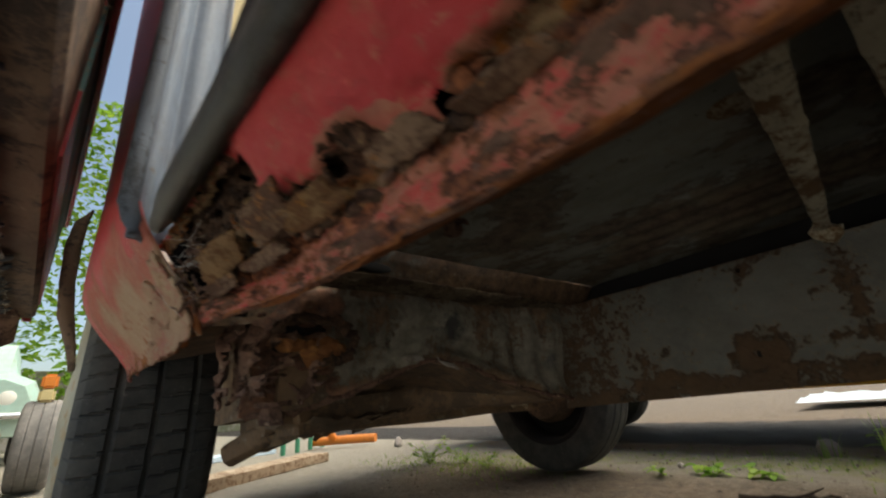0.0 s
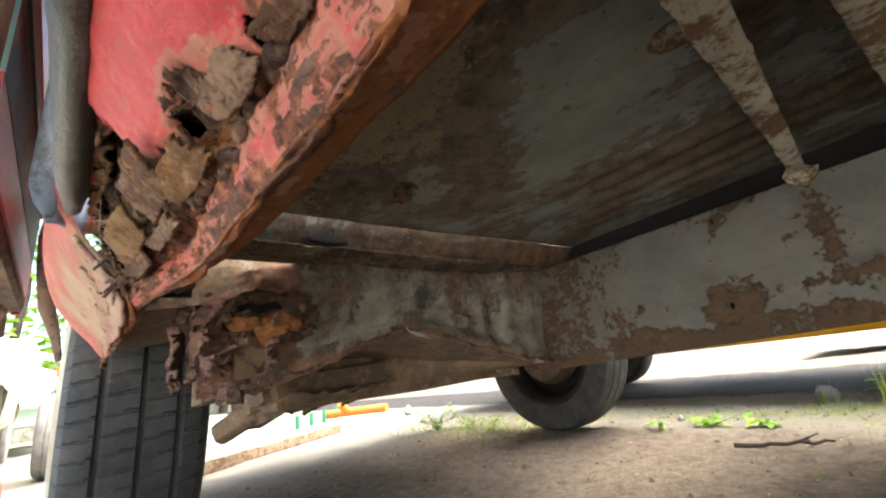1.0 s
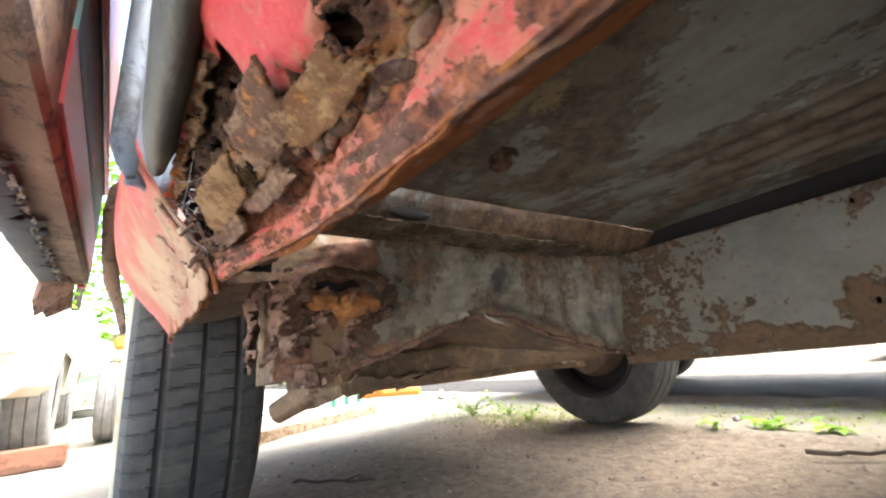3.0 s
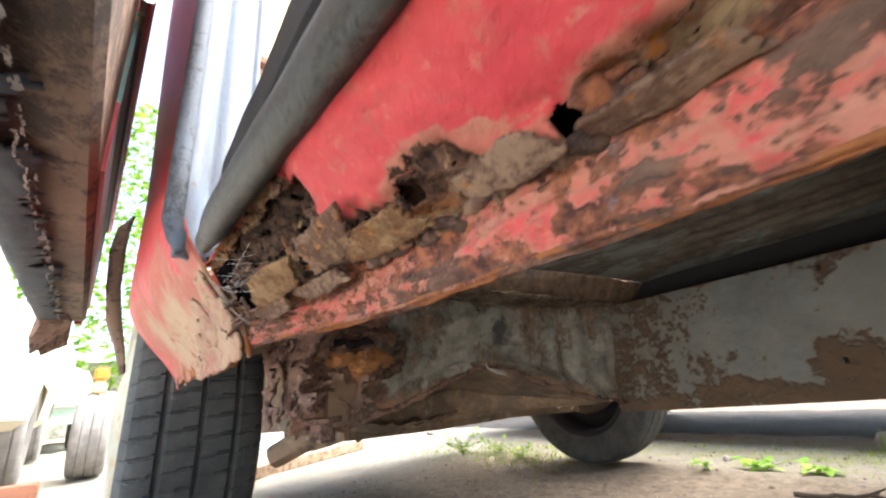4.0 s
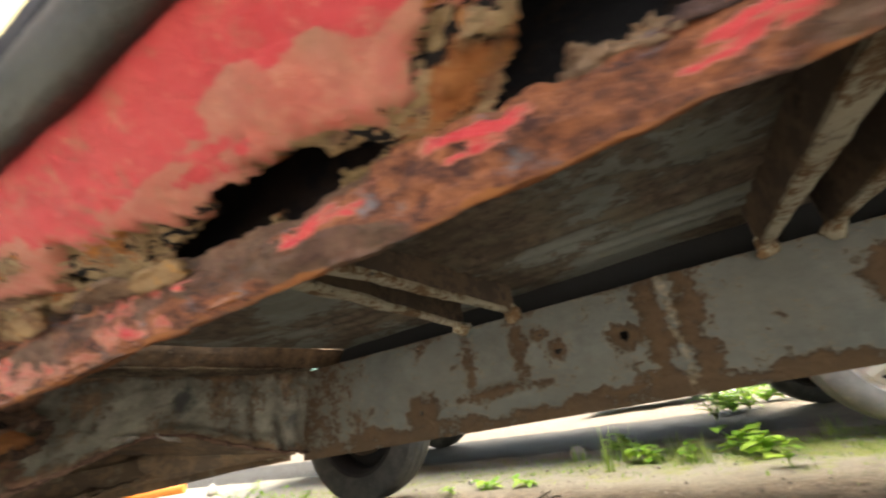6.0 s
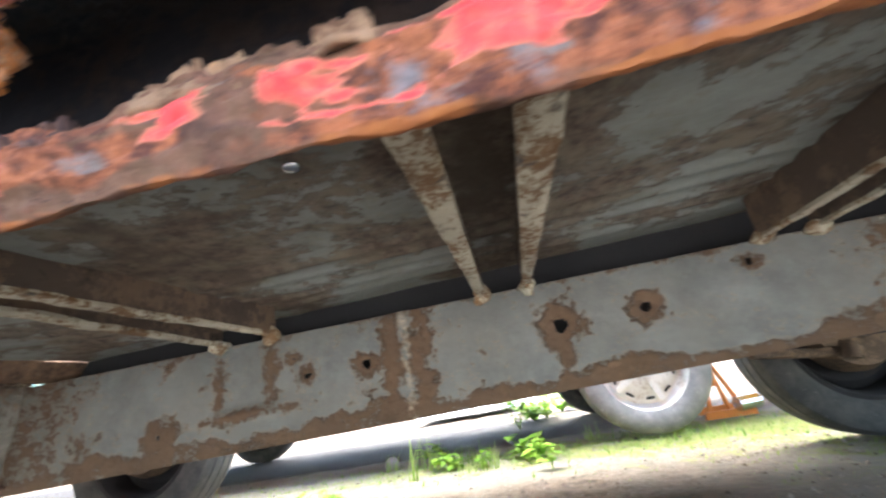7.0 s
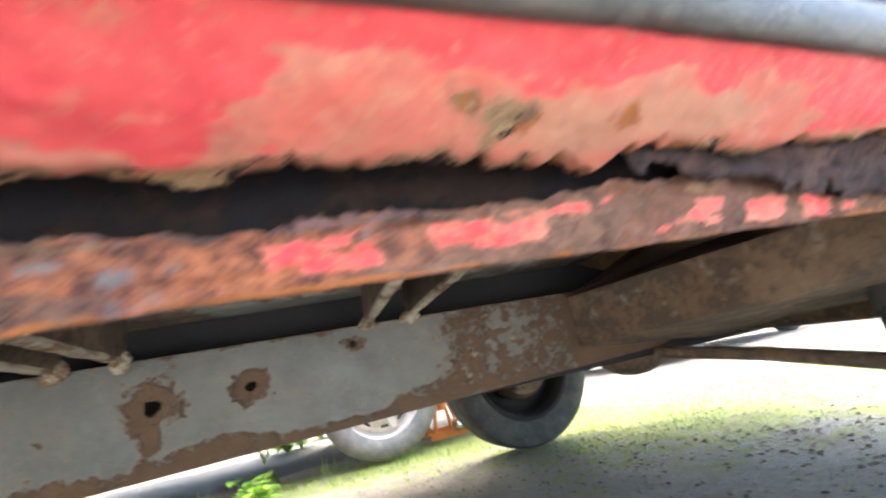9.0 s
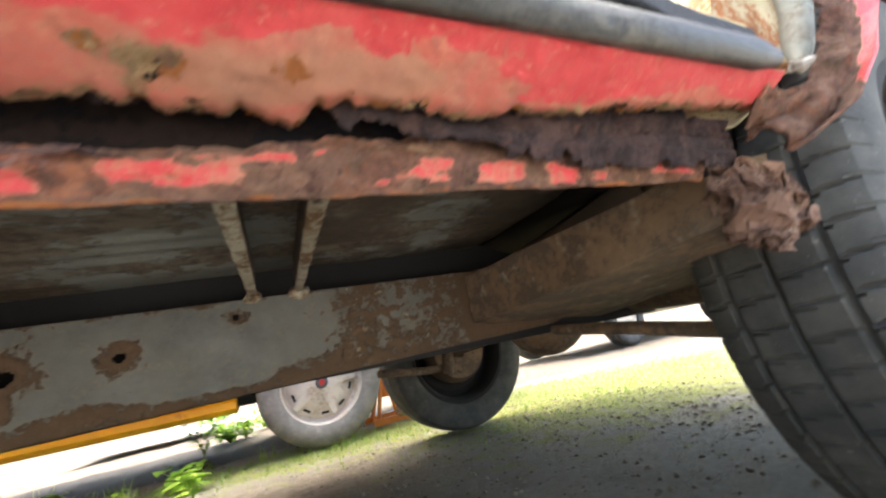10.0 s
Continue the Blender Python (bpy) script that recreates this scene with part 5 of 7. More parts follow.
# ---- front wing, pillar, rear quarter ----
def wing_place(u, v):
    """u runs forward from the door gap to the wheel arch, v from the bottom up."""
    low = float(np.interp(u, (0, 0.25, 0.5, 0.75, 0.92, 1), (0.297, 0.294, 0.293, 0.294, 0.294, 0.302)))
    z = low + (0.82 - low) * v ** 1.6
    xf = -0.535 - 0.05 * ease((z - 0.30) / 0.25) + 0.012 * fbm(z * 60, 1.0) * (1 - ease((z - 0.30) / 0.05))
    rear = -0.258 - 0.045 * ease((z - 0.365) / 0.07)
    x = rear + (xf - rear) * u
    tuck = ease((0.40 - z) / 0.105)
    y = 0.012 - 0.017 * math.sin(min(1, u * 1.1) * math.pi / 2) * (1 - 0.25 * tuck) + tuck ** 1.6 * (0.043 + 0.002 * u)
    y += 0.0025 * fbm(x * 18, z * 18) * tuck - 0.012 * ease((z - 0.45) / 0.4)
    return (x, y, z)


def wing_values(u, v):
    x, y, z = wing_place(u, v)
    low = 1 - ease((z - 0.300) / 0.014)
    paint = 1.0 - 0.9 * low * ease(0.5 + fbm(x * 50, z * 50)) - 0.55 * ease((0.05 - abs(fbm(x * 22, z * 16, 9, 4))) / 0.04) * ease((0.345 - z) / 0.02) - 0.9 * blob(x, z, -0.275, 0.315, 0.02, 0.012)
    run = fbm(x * 22, z * 16, 6, 5)
    tint = ease((0.385 + 0.03 * run - z) / 0.035) * ease((0.86 - u + 0.12 * run) / 0.10)
    tint = max(tint, 0.8 * blob(u, z, 0.90, 0.312, 0.10, 0.006))
    tan = tint * ease((0.352 + 0.02 * run - z) / 0.022) * ease((0.70 - u + 0.10 * run) / 0.14)
    return paint, tint, min(1, tan), 0.3


def wing_keep(u, v):
    x, y, z = wing_place(u, v)
    return z > 0.2985 + 0.009 * fbm(x * 35, 3.0) + 0.004 * fbm(x * 120, 7.0) - 0.006 * ease((u - 0.75) / 0.15)


sheet("front_wing", 110, 150, wing_place, M_WING, car, "red front wing patched with pink and tan filler", wing_keep, ("paint", "tint", "tan", "crust"), wing_values, 0.002)
bm = bmesh.new()
hexa(bm, [(-0.62, 0.05, 0.32), (-0.30, 0.06, 0.31), (-0.30, 0.30, 0.34), (-0.62, 0.24, 0.36), (-0.62, 0.04, 0.39), (-0.30, 0.06, 0.39), (-0.30, 0.30, 0.39), (-0.62, 0.24, 0.39)])
box(bm, -0.64, -0.575, 0.03, 0.30, 0.392, 0.80)
part("inner_wing", bm, M_UNDER, car, "dark inner wing panel")
# shreds where the wing meets the sill
random.seed(21)
bm = bmesh.new()
for k in range(60):
    p = Vector((random.uniform(-0.262, -0.215), random.uniform(0.036, 0.062), random.uniform(0.308, 0.345)))
    q = Euler((random.uniform(-1, 1), random.uniform(-1, 1), random.uniform(-1, 1))).to_matrix()
    s = random.uniform(0.002, 0.007)
    hexa(bm, [q @ Vector((a * s, b * s * 0.16, c * 0.0005)) + p for c in (-1, 1) for a, b in ((-1, -1), (1, -0.6), (0.8, 1), (-1, 0.5))])
part("rust_shred", bm, M_CRUST, car, "curled shreds of rust and filler")["kind"] = "stuff"


# lifted slabs of filler along the wing's hem
for k, (u0, v0, du, dv) in enumerate(((0.10, 0.10, 0.10, 0.09), (0.24, 0.09, 0.09, 0.07), (0.04, 0.17, 0.06, 0.06), (0.36, 0.07, 0.08, 0.05), (0.16, 0.16, 0.06, 0.05))):
    def slab_place(u, v, u0=u0, v0=v0, du=du, dv=dv, k=k):
        p = Vector(wing_place(u0 + du * (2 * u - 1), max(0.02, v0 + dv * (2 * v - 1))))
        return p + Vector((0.001, -1.0, -0.6)) * (0.0022 + 0.0012 * (1 - v) + 0.0008 * fbm(u * 5, v * 5, k))
    sheet("filler_slab", 24, 18, slab_place, M_PLATEBUFF, car, "cracked slab of buff filler" if k == 0 else "",
          lambda u, v, k=k: abs(2 * u - 1) ** 2.5 + abs(2 * v - 1) ** 2.5 < 0.75 + 0.7 * fbm(u * 3.2 + k, v * 3.2, k * 2.0, 5), thick=0.0018)


# cobweb threads at the front end of the strip
random.seed(64)
bm = bmesh.new()
for k in range(16):
    a = Vector((random.uniform(-0.262, -0.235), random.uniform(0.026, 0.040), random.uniform(0.325, 0.348)))
    b = a + Vector((random.uniform(0.01, 0.06), random.uniform(0.0, 0.025), random.uniform(-0.03, 0.004)))
    sag = Vector((0, 0, -0.003))
    tube(bm, [a, a.lerp(b, 0.5) + sag, b], 0.00007, 4)
tagged(part("cobweb", bm, M_WEBSILK), "torn white cobweb threads under the sill's front end", "cobweb", kind="stuff")


def pillar_place(u, v):
    z = 0.352 + 0.55 * v
    a = u
    x = -0.266 - 0.028 * a - 0.03 * v + 0.003 * math.sin(a * 14)
    y = 0.011 + 0.044 * a + 0.002 * math.sin(a * 11)
    return (x, y, z)


sheet("door_pillar", 40, 40, pillar_place, M_PILLAR, car, "glossy pale blue-white door pillar", thick=0.004)
bm = bmesh.new()
tube(bm, [(-0.2545, 0.0140, 0.350), (-0.2552, 0.0120, 0.358)] + [(-0.256 - 0.034 * k / 8, 0.0092, 0.368 + 0.54 * k / 8) for k in range(9)], [0.002, 0.0046] + [0.0050] * 9, 12)
smooth(part("pillar_seal", bm, M_STRIP, car, "slate-blue rubber draught strip"))

# inside: bulkhead, dash board with a round loudspeaker, teal rear panels
bm = bmesh.new()
box(bm, -0.56, -0.54, 0.05, 1.32, 0.38, 0.92)
part("bulkhead", bm, M_TEAL, car, "teal bulkhead with rust streaks")
# Taller than the cowl, raised to fill the camera's view above the bulkhead.
bm = bmesh.new()
hexa(bm, [(-0.56, 0.05, 0.925), (-0.54, 0.05, 0.925), (-0.54, 1.32, 0.925), (-0.56, 1.32, 0.925), (-0.58, 0.05, 1.40), (-0.56, 0.05, 1.40), (-0.56, 1.32, 1.40), (-0.58, 1.32, 1.40)])
part("dash_panel", bm, M_TEAL, car, "pale teal panel with rust streaks, made tall to fill the camera's view")
bm = bmesh.new()
hexa(bm, [(-0.535, 0.05, 1.060), (-0.500, 0.05, 1.060), (-0.500, 0.70, 0.990), (-0.535, 0.70, 0.990), (-0.535, 0.05, 1.082), (-0.500, 0.05, 1.082), (-0.500, 0.70, 1.012), (-0.535, 0.70, 1.012)])
bmesh.ops.subdivide_edges(bm, edges=bm.edges[:], cuts=5, use_grid_fill=True)
rough_up(bm, 0.004, 30)
part("dash_rail", bm, M_REDWOOD, car, "rust-red rail under the dash")
M_WIRE = plain("amber_wire_sleeve", (0.62, 0.36, 0.06), 0.5)
for k in range(3):
    bm = bmesh.new()
    tube(bm, [(-0.49, 0.08 + 0.09 * j, 1.100 + 0.018 * k - 0.016 * j + 0.006 * math.sin(j * 1.7 + k * 2)) for j in range(7)], 0.0055, 8)
    wire = smooth(part("wire", bm, M_WIRE, car, "amber sleeved wire under the dash"))
    bm = bmesh.new()
    tube(bm, [(-0.489, 0.20 + 0.05 * k + 0.02 * j, 1.088 + 0.009 * k - 0.0036 * j) for j in range(3)], 0.0085, 8)
    part("tape", bm, M_BLACKPLAIN, wire, "black tape round the wire")
bm = bmesh.new()
hexa(bm, [(1.03, 0.06, 0.52), (1.05, 0.06, 0.52), (1.05, 1.30, 0.52), (1.03, 1.30, 0.52), (1.05, 0.06, 0.95), (1.07, 0.06, 0.95), (1.07, 1.30, 0.95), (1.05, 1.30, 0.95)])
part("rear_bulkhead", bm, M_TEAL, car, "teal rear bulkhead, rusting through")
bm = bmesh.new()
hexa(bm, [(0.81, 0.055, 0.41), (0.98, 0.055, 0.42), (0.98, 0.16, 0.42), (0.83, 0.12, 0.41), (0.86, 0.055, 0.52), (1.02, 0.055, 0.60), (1.02, 0.20, 0.60), (0.90, 0.12, 0.52)])
bmesh.ops.subdivide_edges(bm, edges=bm.edges[:], cuts=4, use_grid_fill=True)
rough_up(bm, 0.004, 22, 5)
part("seat_belt_mount", bm, worn_panel("cream_and_rust", (0.62, 0.55, 0.36), (0.40, 0.15, 0.05), 0.5, 18, rough=0.8), car, "rusty cream inner rear panel")
# door shut strip at the rear of the opening
bm = bmesh.new()
tube(bm, [(0.826, 0.026, 0.374), (0.838, 0.027, 0.391), (0.850, 0.028, 0.406), (0.864, 0.028, 0.425), (0.893, 0.030, 0.492), (0.925, 0.032, 0.60), (0.95, 0.036, 0.80)], [0.0035, 0.0075, 0.0085, 0.0090, 0.0095, 0.0095, 0.0095], 14)
smooth(part("rear_shut_strip", bm, worn_panel("pale_grey_green_rubber", (0.20, 0.205, 0.175), (0.12, 0.10, 0.07), 0.57, 30, rough=0.55), car, "pale rubber strip on the rear door post"))


bm = bmesh.new()
bmesh.ops.create_icosphere(bm, subdivisions=3, radius=1, matrix=Matrix.Translation((0.818, 0.0235, 0.3725)) @ Matrix.Diagonal((0.011, 0.005, 0.0025, 1)))
rough_up(bm, 0.003, 130, 4)
part("sealant", bm, M_PALEWOOD, car, "cream blob of sealant at the strip's end")


QUARTER = ((0.0, (0.800, 0.047, 0.347), (0.806, 0.042, 0.328), (0.812, 0.033, 0.331)), (0.12, (0.832, 0.036, 0.360), (0.838, 0.030, 0.342), (0.846, 0.016, 0.351)), (0.3, (0.862, 0.032, 0.379), (0.875, 0.023, 0.370), (0.895, 0.011, 0.388)), (0.6, (0.905, 0.031, 0.426), (0.921, 0.020, 0.421), (0.957, 0.011, 0.440)), (1.0, (0.962, 0.032, 0.58), (0.980, 0.020, 0.57), (1.075, 0.006, 0.59)))


def quarter_place(u, v):
    """Rear wing edge: v up, u from the door post out to the red skin."""
    at = []
    for c in (1, 2, 3):
        at.append(Vector([float(np.interp(v, [row[0] for row in QUARTER], [row[c][k] for row in QUARTER])) for k in range(3)]))
    p = at[0].lerp(at[1], u / 0.6) if u < 0.6 else at[1].lerp(at[2], (u - 0.6) / 0.4)
    rot = 1 - ease((u - 0.5) / 0.2)
    p += Vector((0.004 * fbm(p.x * 60, p.z * 40, 1), 0.006 * fbm(p.x * 40, p.z * 30, 4) - 0.004 * math.sin(u / 0.6 * math.pi), 0.003 * fbm(p.x * 50, 3))) * rot
    return p


def quarter_values(u, v):
    x, y, z = quarter_place(u, v)
    paint = ease((u - 0.66 + 0.10 * fbm(z * 40, u * 3) - 0.45 * (1 - ease((v - 0.06) / 0.22))) / 0.10)
    return paint, 0.25 * (1 - ease((u - 0.7) / 0.2)), 0.0, 0.15


sheet("rear_wing", 50, 90, quarter_place, M_FLANGE, car, "red rear wing, rusted brown at its front edge", None, ("paint", "tint", "tan", "crust"), quarter_values, 0.002)
def corner_place(u, v):
    """The sill's end curling up into the rear wing."""
    a = Vector((0.790, 0.030 + 0.022 * v, 0.366 - 0.022 * v))
    b = quarter_place(0.03, 0.28 * (1 - v))
    p = a.lerp(b, u)
    return p + Vector((0, 0.006 * math.sin(u * math.pi) + 0.003 * fbm(u * 4, v * 3, 2, 5), -0.004 * math.sin(u * math.pi) + 0.002 * fbm(u * 5, v * 4, 8, 5)))


sheet("sill_corner", 50, 36, corner_place, M_FLANGE, car, "rusty brown corner where sill meets rear wing", lambda u, v: v < 0.72 + 0.4 * ease((u - 0.35) / 0.4) + 0.35 * fbm(u * 5, 2.0, 1, 5), ("paint", "tint", "tan", "crust"), lambda u, v: (0.75 * ease((0.25 - u) / 0.3) * ease((0.55 - v) / 0.3), 0.8, 0.25, 0.1), 0.0015)
sheet("rear_wing_flank", 24, 30, lambda u, v: (1.03 + 0.87 * u, 0.012 - 0.02 * v - 0.03 * math.sin(u * 3), 0.60 + 0.25 * v + 0.03 * math.sin(u * 3.1)), M_CARRED, car, "faded red rear flank")
# torn end of the inner sill in front of the rear wheel
bm = bmesh.new()
bmesh.ops.create_icosphere(bm, subdivisions=5, radius=1, matrix=Matrix.Translation((0.829, 0.079, 0.312)) @ Matrix.Diagonal((0.033, 0.022, 0.026, 1)))
rough_up(bm, 0.018, 30, 1)
rough_up(bm, 0.009, 80, 7)
rough_up(bm, 0.005, 190, 9)
rough_up(bm, 0.0022, 420, 4)
smooth(part("sill_stub", bm, M_CRUST, car, "torn rusty stub of the sill end"), 60)
bm = bmesh.new()
hexa(bm, [(0.80, 0.085, 0.30), (1.02, 0.09, 0.29), (1.02, 0.42, 0.27), (0.80, 0.42, 0.29), (0.80, 0.085, 0.34), (1.02, 0.09, 0.38), (1.02, 0.42, 0.40), (0.80, 0.42, 0.355)])
bmesh.ops.subdivide_edges(bm, edges=bm.edges[:], cuts=5, use_grid_fill=True)
rough_up(bm, 0.005, 22)
part("rear_outrigger", bm, M_UNDER, car, "brown rear outrigger box")
bm = bmesh.new()
tube(bm, [(0.96, 0.46, 0.262), (0.94, 0.30, 0.246), (0.92, 0.17, 0.228)], 0.008, 10)
smooth(part("radius_arm", bm, M_UNDER, car, "thin steel radius arm"))
bm = bmesh.new()
tube(bm, [(1.15, 0.17, 0.27), (1.15, 0.40, 0.285), (1.15, 0.58, 0.30)], 0.024, 12)
tube(bm, [(1.15, 1.27, 0.27), (1.15, 1.03, 0.285), (1.15, 0.85, 0.30)], 0.024, 12)
bmesh.ops.create_uvsphere(bm, u_segments=20, v_segments=12, radius=0.10, matrix=Matrix.Translation((1.15, 0.715, 0.31)))
smooth(part("rear_axle", bm, M_UNDER, car, "oily rear axle and final drive"))
# Link in dark brown: shade by the far wheel is in its colour.
bm = bmesh.new()
tube(bm, [(0.86, 1.16, 0.245), (1.02, 1.20, 0.225), (1.16, 1.25, 0.215)], 0.012, 8)
tube(bm, [(1.10, 1.20, 0.20), (1.13, 1.21, 0.36)], 0.018, 10)
smooth(part("suspension_link", bm, M_WEB, car, "rusty suspension link, darkened as painted shade"))
bm = bmesh.new()
hexa(bm, [(0.790, 0.713, 0.262), (0.800, 0.713, 0.262), (0.800, 0.718, 0.262), (0.790, 0.718, 0.262), (0.786, 0.713, 0.30), (0.796, 0.713, 0.30), (0.796, 0.718, 0.30), (0.786, 0.718, 0.30)])
part("brass_tab", bm, plain("brass", (0.6, 0.45, 0.2), 0.4, 1.0), car, "small hanging brass tab")
# unseen rest of the shell, added to block light: far sill, bonnet, tail
bm = bmesh.new()
box(bm, -0.30, 0.85, 1.33, 1.38, 0.31, 0.44)
bevel(bm, 0.012, 2)
part("far_sill", bm, M_CARRED, car)
bm = bmesh.new()
hexa(bm, [(-1.75, 0.02, 0.66), (-0.60, -0.01, 0.80), (-0.60, 1.42, 0.80), (-1.75, 1.40, 0.66), (-1.70, 0.06, 0.72), (-0.62, 0.06, 0.90), (-0.62, 1.35, 0.90), (-1.70, 1.35, 0.72)])
hexa(bm, [(-1.78, 0.05, 0.30), (-1.45, 0.03, 0.30), (-1.45, 1.40, 0.30), (-1.78, 1.38, 0.30), (-1.76, 0.03, 0.665), (-1.45, 0.02, 0.685), (-1.45, 1.41, 0.685), (-1.76, 1.40, 0.665)])
bevel(bm, 0.015, 2)
part("bonnet", bm, M_CARRED, car, "unseen red bonnet, added to block light from above")
bm = bmesh.new()
hexa(bm, [(1.05, 0.0, 0.70), (1.95, 0.03, 0.66), (1.95, 1.38, 0.66), (1.05, 1.42, 0.70), (1.07, 0.05, 0.84), (1.90, 0.10, 0.78), (1.90, 1.30, 0.78), (1.07, 1.36, 0.84)])
bevel(bm, 0.015, 2)
part("boot", bm, M_CARRED, car, "unseen red tail panel, added to block light from above")
bm = bmesh.new()
hexa(bm, [(1.50, 0.03, 0.33), (1.95, 0.05, 0.36), (1.95, 1.36, 0.36), (1.50, 1.38, 0.33), (1.50, 0.0, 0.70), (1.95, 0.03, 0.66), (1.95, 1.38, 0.66), (1.50, 1.41, 0.70)])
bevel(bm, 0.015, 2)
part("boot_floor", bm, M_UNDER, car, "brown boot floor")


# a cream loudspeaker panel and a box, placed to fit the camera's view
card = thing("speaker_panel", (-0.505, 0.15, 0.69), "cream panel with a round dark loudspeaker, placed to fit the camera's view", "door card")
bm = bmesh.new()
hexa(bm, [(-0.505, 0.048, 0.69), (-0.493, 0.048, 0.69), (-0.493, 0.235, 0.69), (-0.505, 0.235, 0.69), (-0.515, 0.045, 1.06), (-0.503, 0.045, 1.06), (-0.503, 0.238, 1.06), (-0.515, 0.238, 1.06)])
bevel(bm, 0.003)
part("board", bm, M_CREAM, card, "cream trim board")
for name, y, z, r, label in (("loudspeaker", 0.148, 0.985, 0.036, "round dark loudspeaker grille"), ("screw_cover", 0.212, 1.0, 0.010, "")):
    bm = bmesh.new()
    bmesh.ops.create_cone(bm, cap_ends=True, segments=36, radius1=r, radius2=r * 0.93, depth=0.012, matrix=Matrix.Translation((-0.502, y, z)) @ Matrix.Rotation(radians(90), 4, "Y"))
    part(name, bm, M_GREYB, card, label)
bm = bmesh.new()
hexa(bm, [(-0.52, 0.04, 0.40), (-0.46, 0.04, 0.40), (-0.46, 0.26, 0.40), (-0.52, 0.26, 0.40), (-0.52, 0.04, 0.685), (-0.46, 0.04, 0.685), (-0.46, 0.26, 0.685), (-0.52, 0.26, 0.685)])
bevel(bm, 0.004)
crate = solid("white_box", bm, M_LAMP, "white box with a red panel, under the speaker panel", "box")
bm = bmesh.new()
box(bm, -0.459, -0.456, 0.10, 0.21, 0.585, 0.655)
rough_up(bm, 0.006, 30)
part("red_panel", bm, M_CARRED, crate, "faded red panel")
bm = bmesh.new()
box(bm, -0.46, -0.448, 0.04, 0.26, 0.672, 0.682)
part("box_rim", bm, M_PLANK, crate, "tan wooden rim")


# ---- wheels ----
def tyre_profile(width, r):
    w = width / 2
    return [(-w * 0.80, r * 0.66), (-w * 0.93, r * 0.72), (-w * 1.0, r * 0.80), (-w * 0.98, r * 0.89), (-w * 0.90, r * 0.955), (-w * 0.80, r * 0.978),
            (-w * 0.62, r * 0.990), (-w * 0.56, r * 0.993), (-w * 0.52, r * 0.976), (-w * 0.485, r * 0.976), (-w * 0.44, r * 0.997), (-w * 0.25, r * 0.999), (-w * 0.045, r), (-w * 0.025, r * 0.977),
            (w * 0.025, r * 0.977), (w * 0.045, r), (w * 0.25, r * 0.999), (w * 0.44, r * 0.997), (w * 0.485, r * 0.976), (w * 0.52, r * 0.976), (w * 0.56, r * 0.993), (w * 0.62, r * 0.990),
            (w * 0.80, r * 0.978), (w * 0.90, r * 0.955), (w * 0.98, r * 0.89), (w * 1.0, r * 0.80), (w * 0.93, r * 0.72), (w * 0.80, r * 0.66)]


def tyre_mesh(centre, r, width, detail=True):
    bm = bmesh.new()
    sides = 1008 if detail else 72
    pitch = 2 * math.pi / 72

    def shape(a, i, y, rr):
        if detail and 4 <= i <= 23:
            k = ((a + 0.010 * (i - 13.5)) % pitch) / pitch
            if i in (4, 5, 6, 7, 20, 21, 22, 23) and k < 0.075:
                rr -= 0.0046
            if i in (10, 11, 12, 15, 16, 17) and 0.45 < k < 0.525:
                rr -= 0.0040
        flat = centre[2] - 0.004
        if math.cos(a) < -0.9 and rr * -math.cos(a) > flat:
            y *= 1.04
            rr = flat / -math.cos(a)
        return y, rr

    lathe(bm, centre, tyre_profile(width, r), sides, shape)
    return bm


def road_wheel(parent, centre, r, width, rubber, out, detail=True, label=""):
    """A steel wheel under its parent: rim, tyre and brake drum. out: the side, -1 or 1, that faces outward."""
    cx, cy, cz = centre
    rim = [(width * 0.42, r * 0.70), (width * 0.42, r * 0.64), (width * 0.30, r * 0.60), (-width * 0.30, r * 0.60), (-width * 0.42, r * 0.64), (-width * 0.42, r * 0.70)]
    bm = bmesh.new()
    lathe(bm, centre, rim, 48)
    face = [(out * width * 0.18, r * 0.60), (out * width * 0.05, r * 0.50), (out * width * 0.16, r * 0.32), (out * width * 0.22, r * 0.20), (out * width * 0.30, 0.0005)]
    lathe(bm, centre, face, 48)
    wheel = smooth(part("wheel", bm, M_BLACKPLAIN if rubber is M_TYRE else M_SILVER, parent, label or "dark steel wheel"))
    smooth(part("tyre", tyre_mesh(centre, r, width, detail), rubber, wheel, "worn dusty tyre"), 30)
    # Drum in dark brown, which puts the shade under the car into it.
    bm = bmesh.new()
    lathe(bm, centre, [(-out * width * 0.05, 0.0005), (-out * width * 0.42, 0.03), (-out * width * 0.45, r * 0.36), (-out * width * 0.20, r * 0.42), (0, r * 0.42)], 32)
    smooth(part("brake_drum", bm, M_WEB, wheel, "rusty brake drum, darkened as painted shade"))
    return wheel


front_wheel = road_wheel(car, (FRONT_AXLE, 0.088, TYRE_R), TYRE_R, 0.165, M_TYRE, -1)
bm = bmesh.new()
lathe(bm, (FRONT_AXLE, 0.084, TYRE_R), [(-0.071, 0.232), (-0.079, 0.222), (-0.084, 0.200), (-0.086, 0.150), (-0.082, 0.100), (-0.090, 0.050), (-0.092, 0.0005)], 64)
smooth(part("wheel_disc", bm, M_WHITECAR, front_wheel, "cream disc on the wheel's outer side"))
# the front end of the wheel arch
bm = bmesh.new()
tube(bm, [(-0.750, -0.022, 0.566), (-0.752, -0.031, 0.540), (-0.752, -0.034, 0.505), (-0.751, -0.030, 0.450), (-0.750, -0.024, 0.403), (-0.748, -0.010, 0.362), (-0.746, -0.002, 0.330)], [0.002, 0.008, 0.011, 0.010, 0.009, 0.007, 0.004], 10)
rough_up(bm, 0.004, 40, 2)
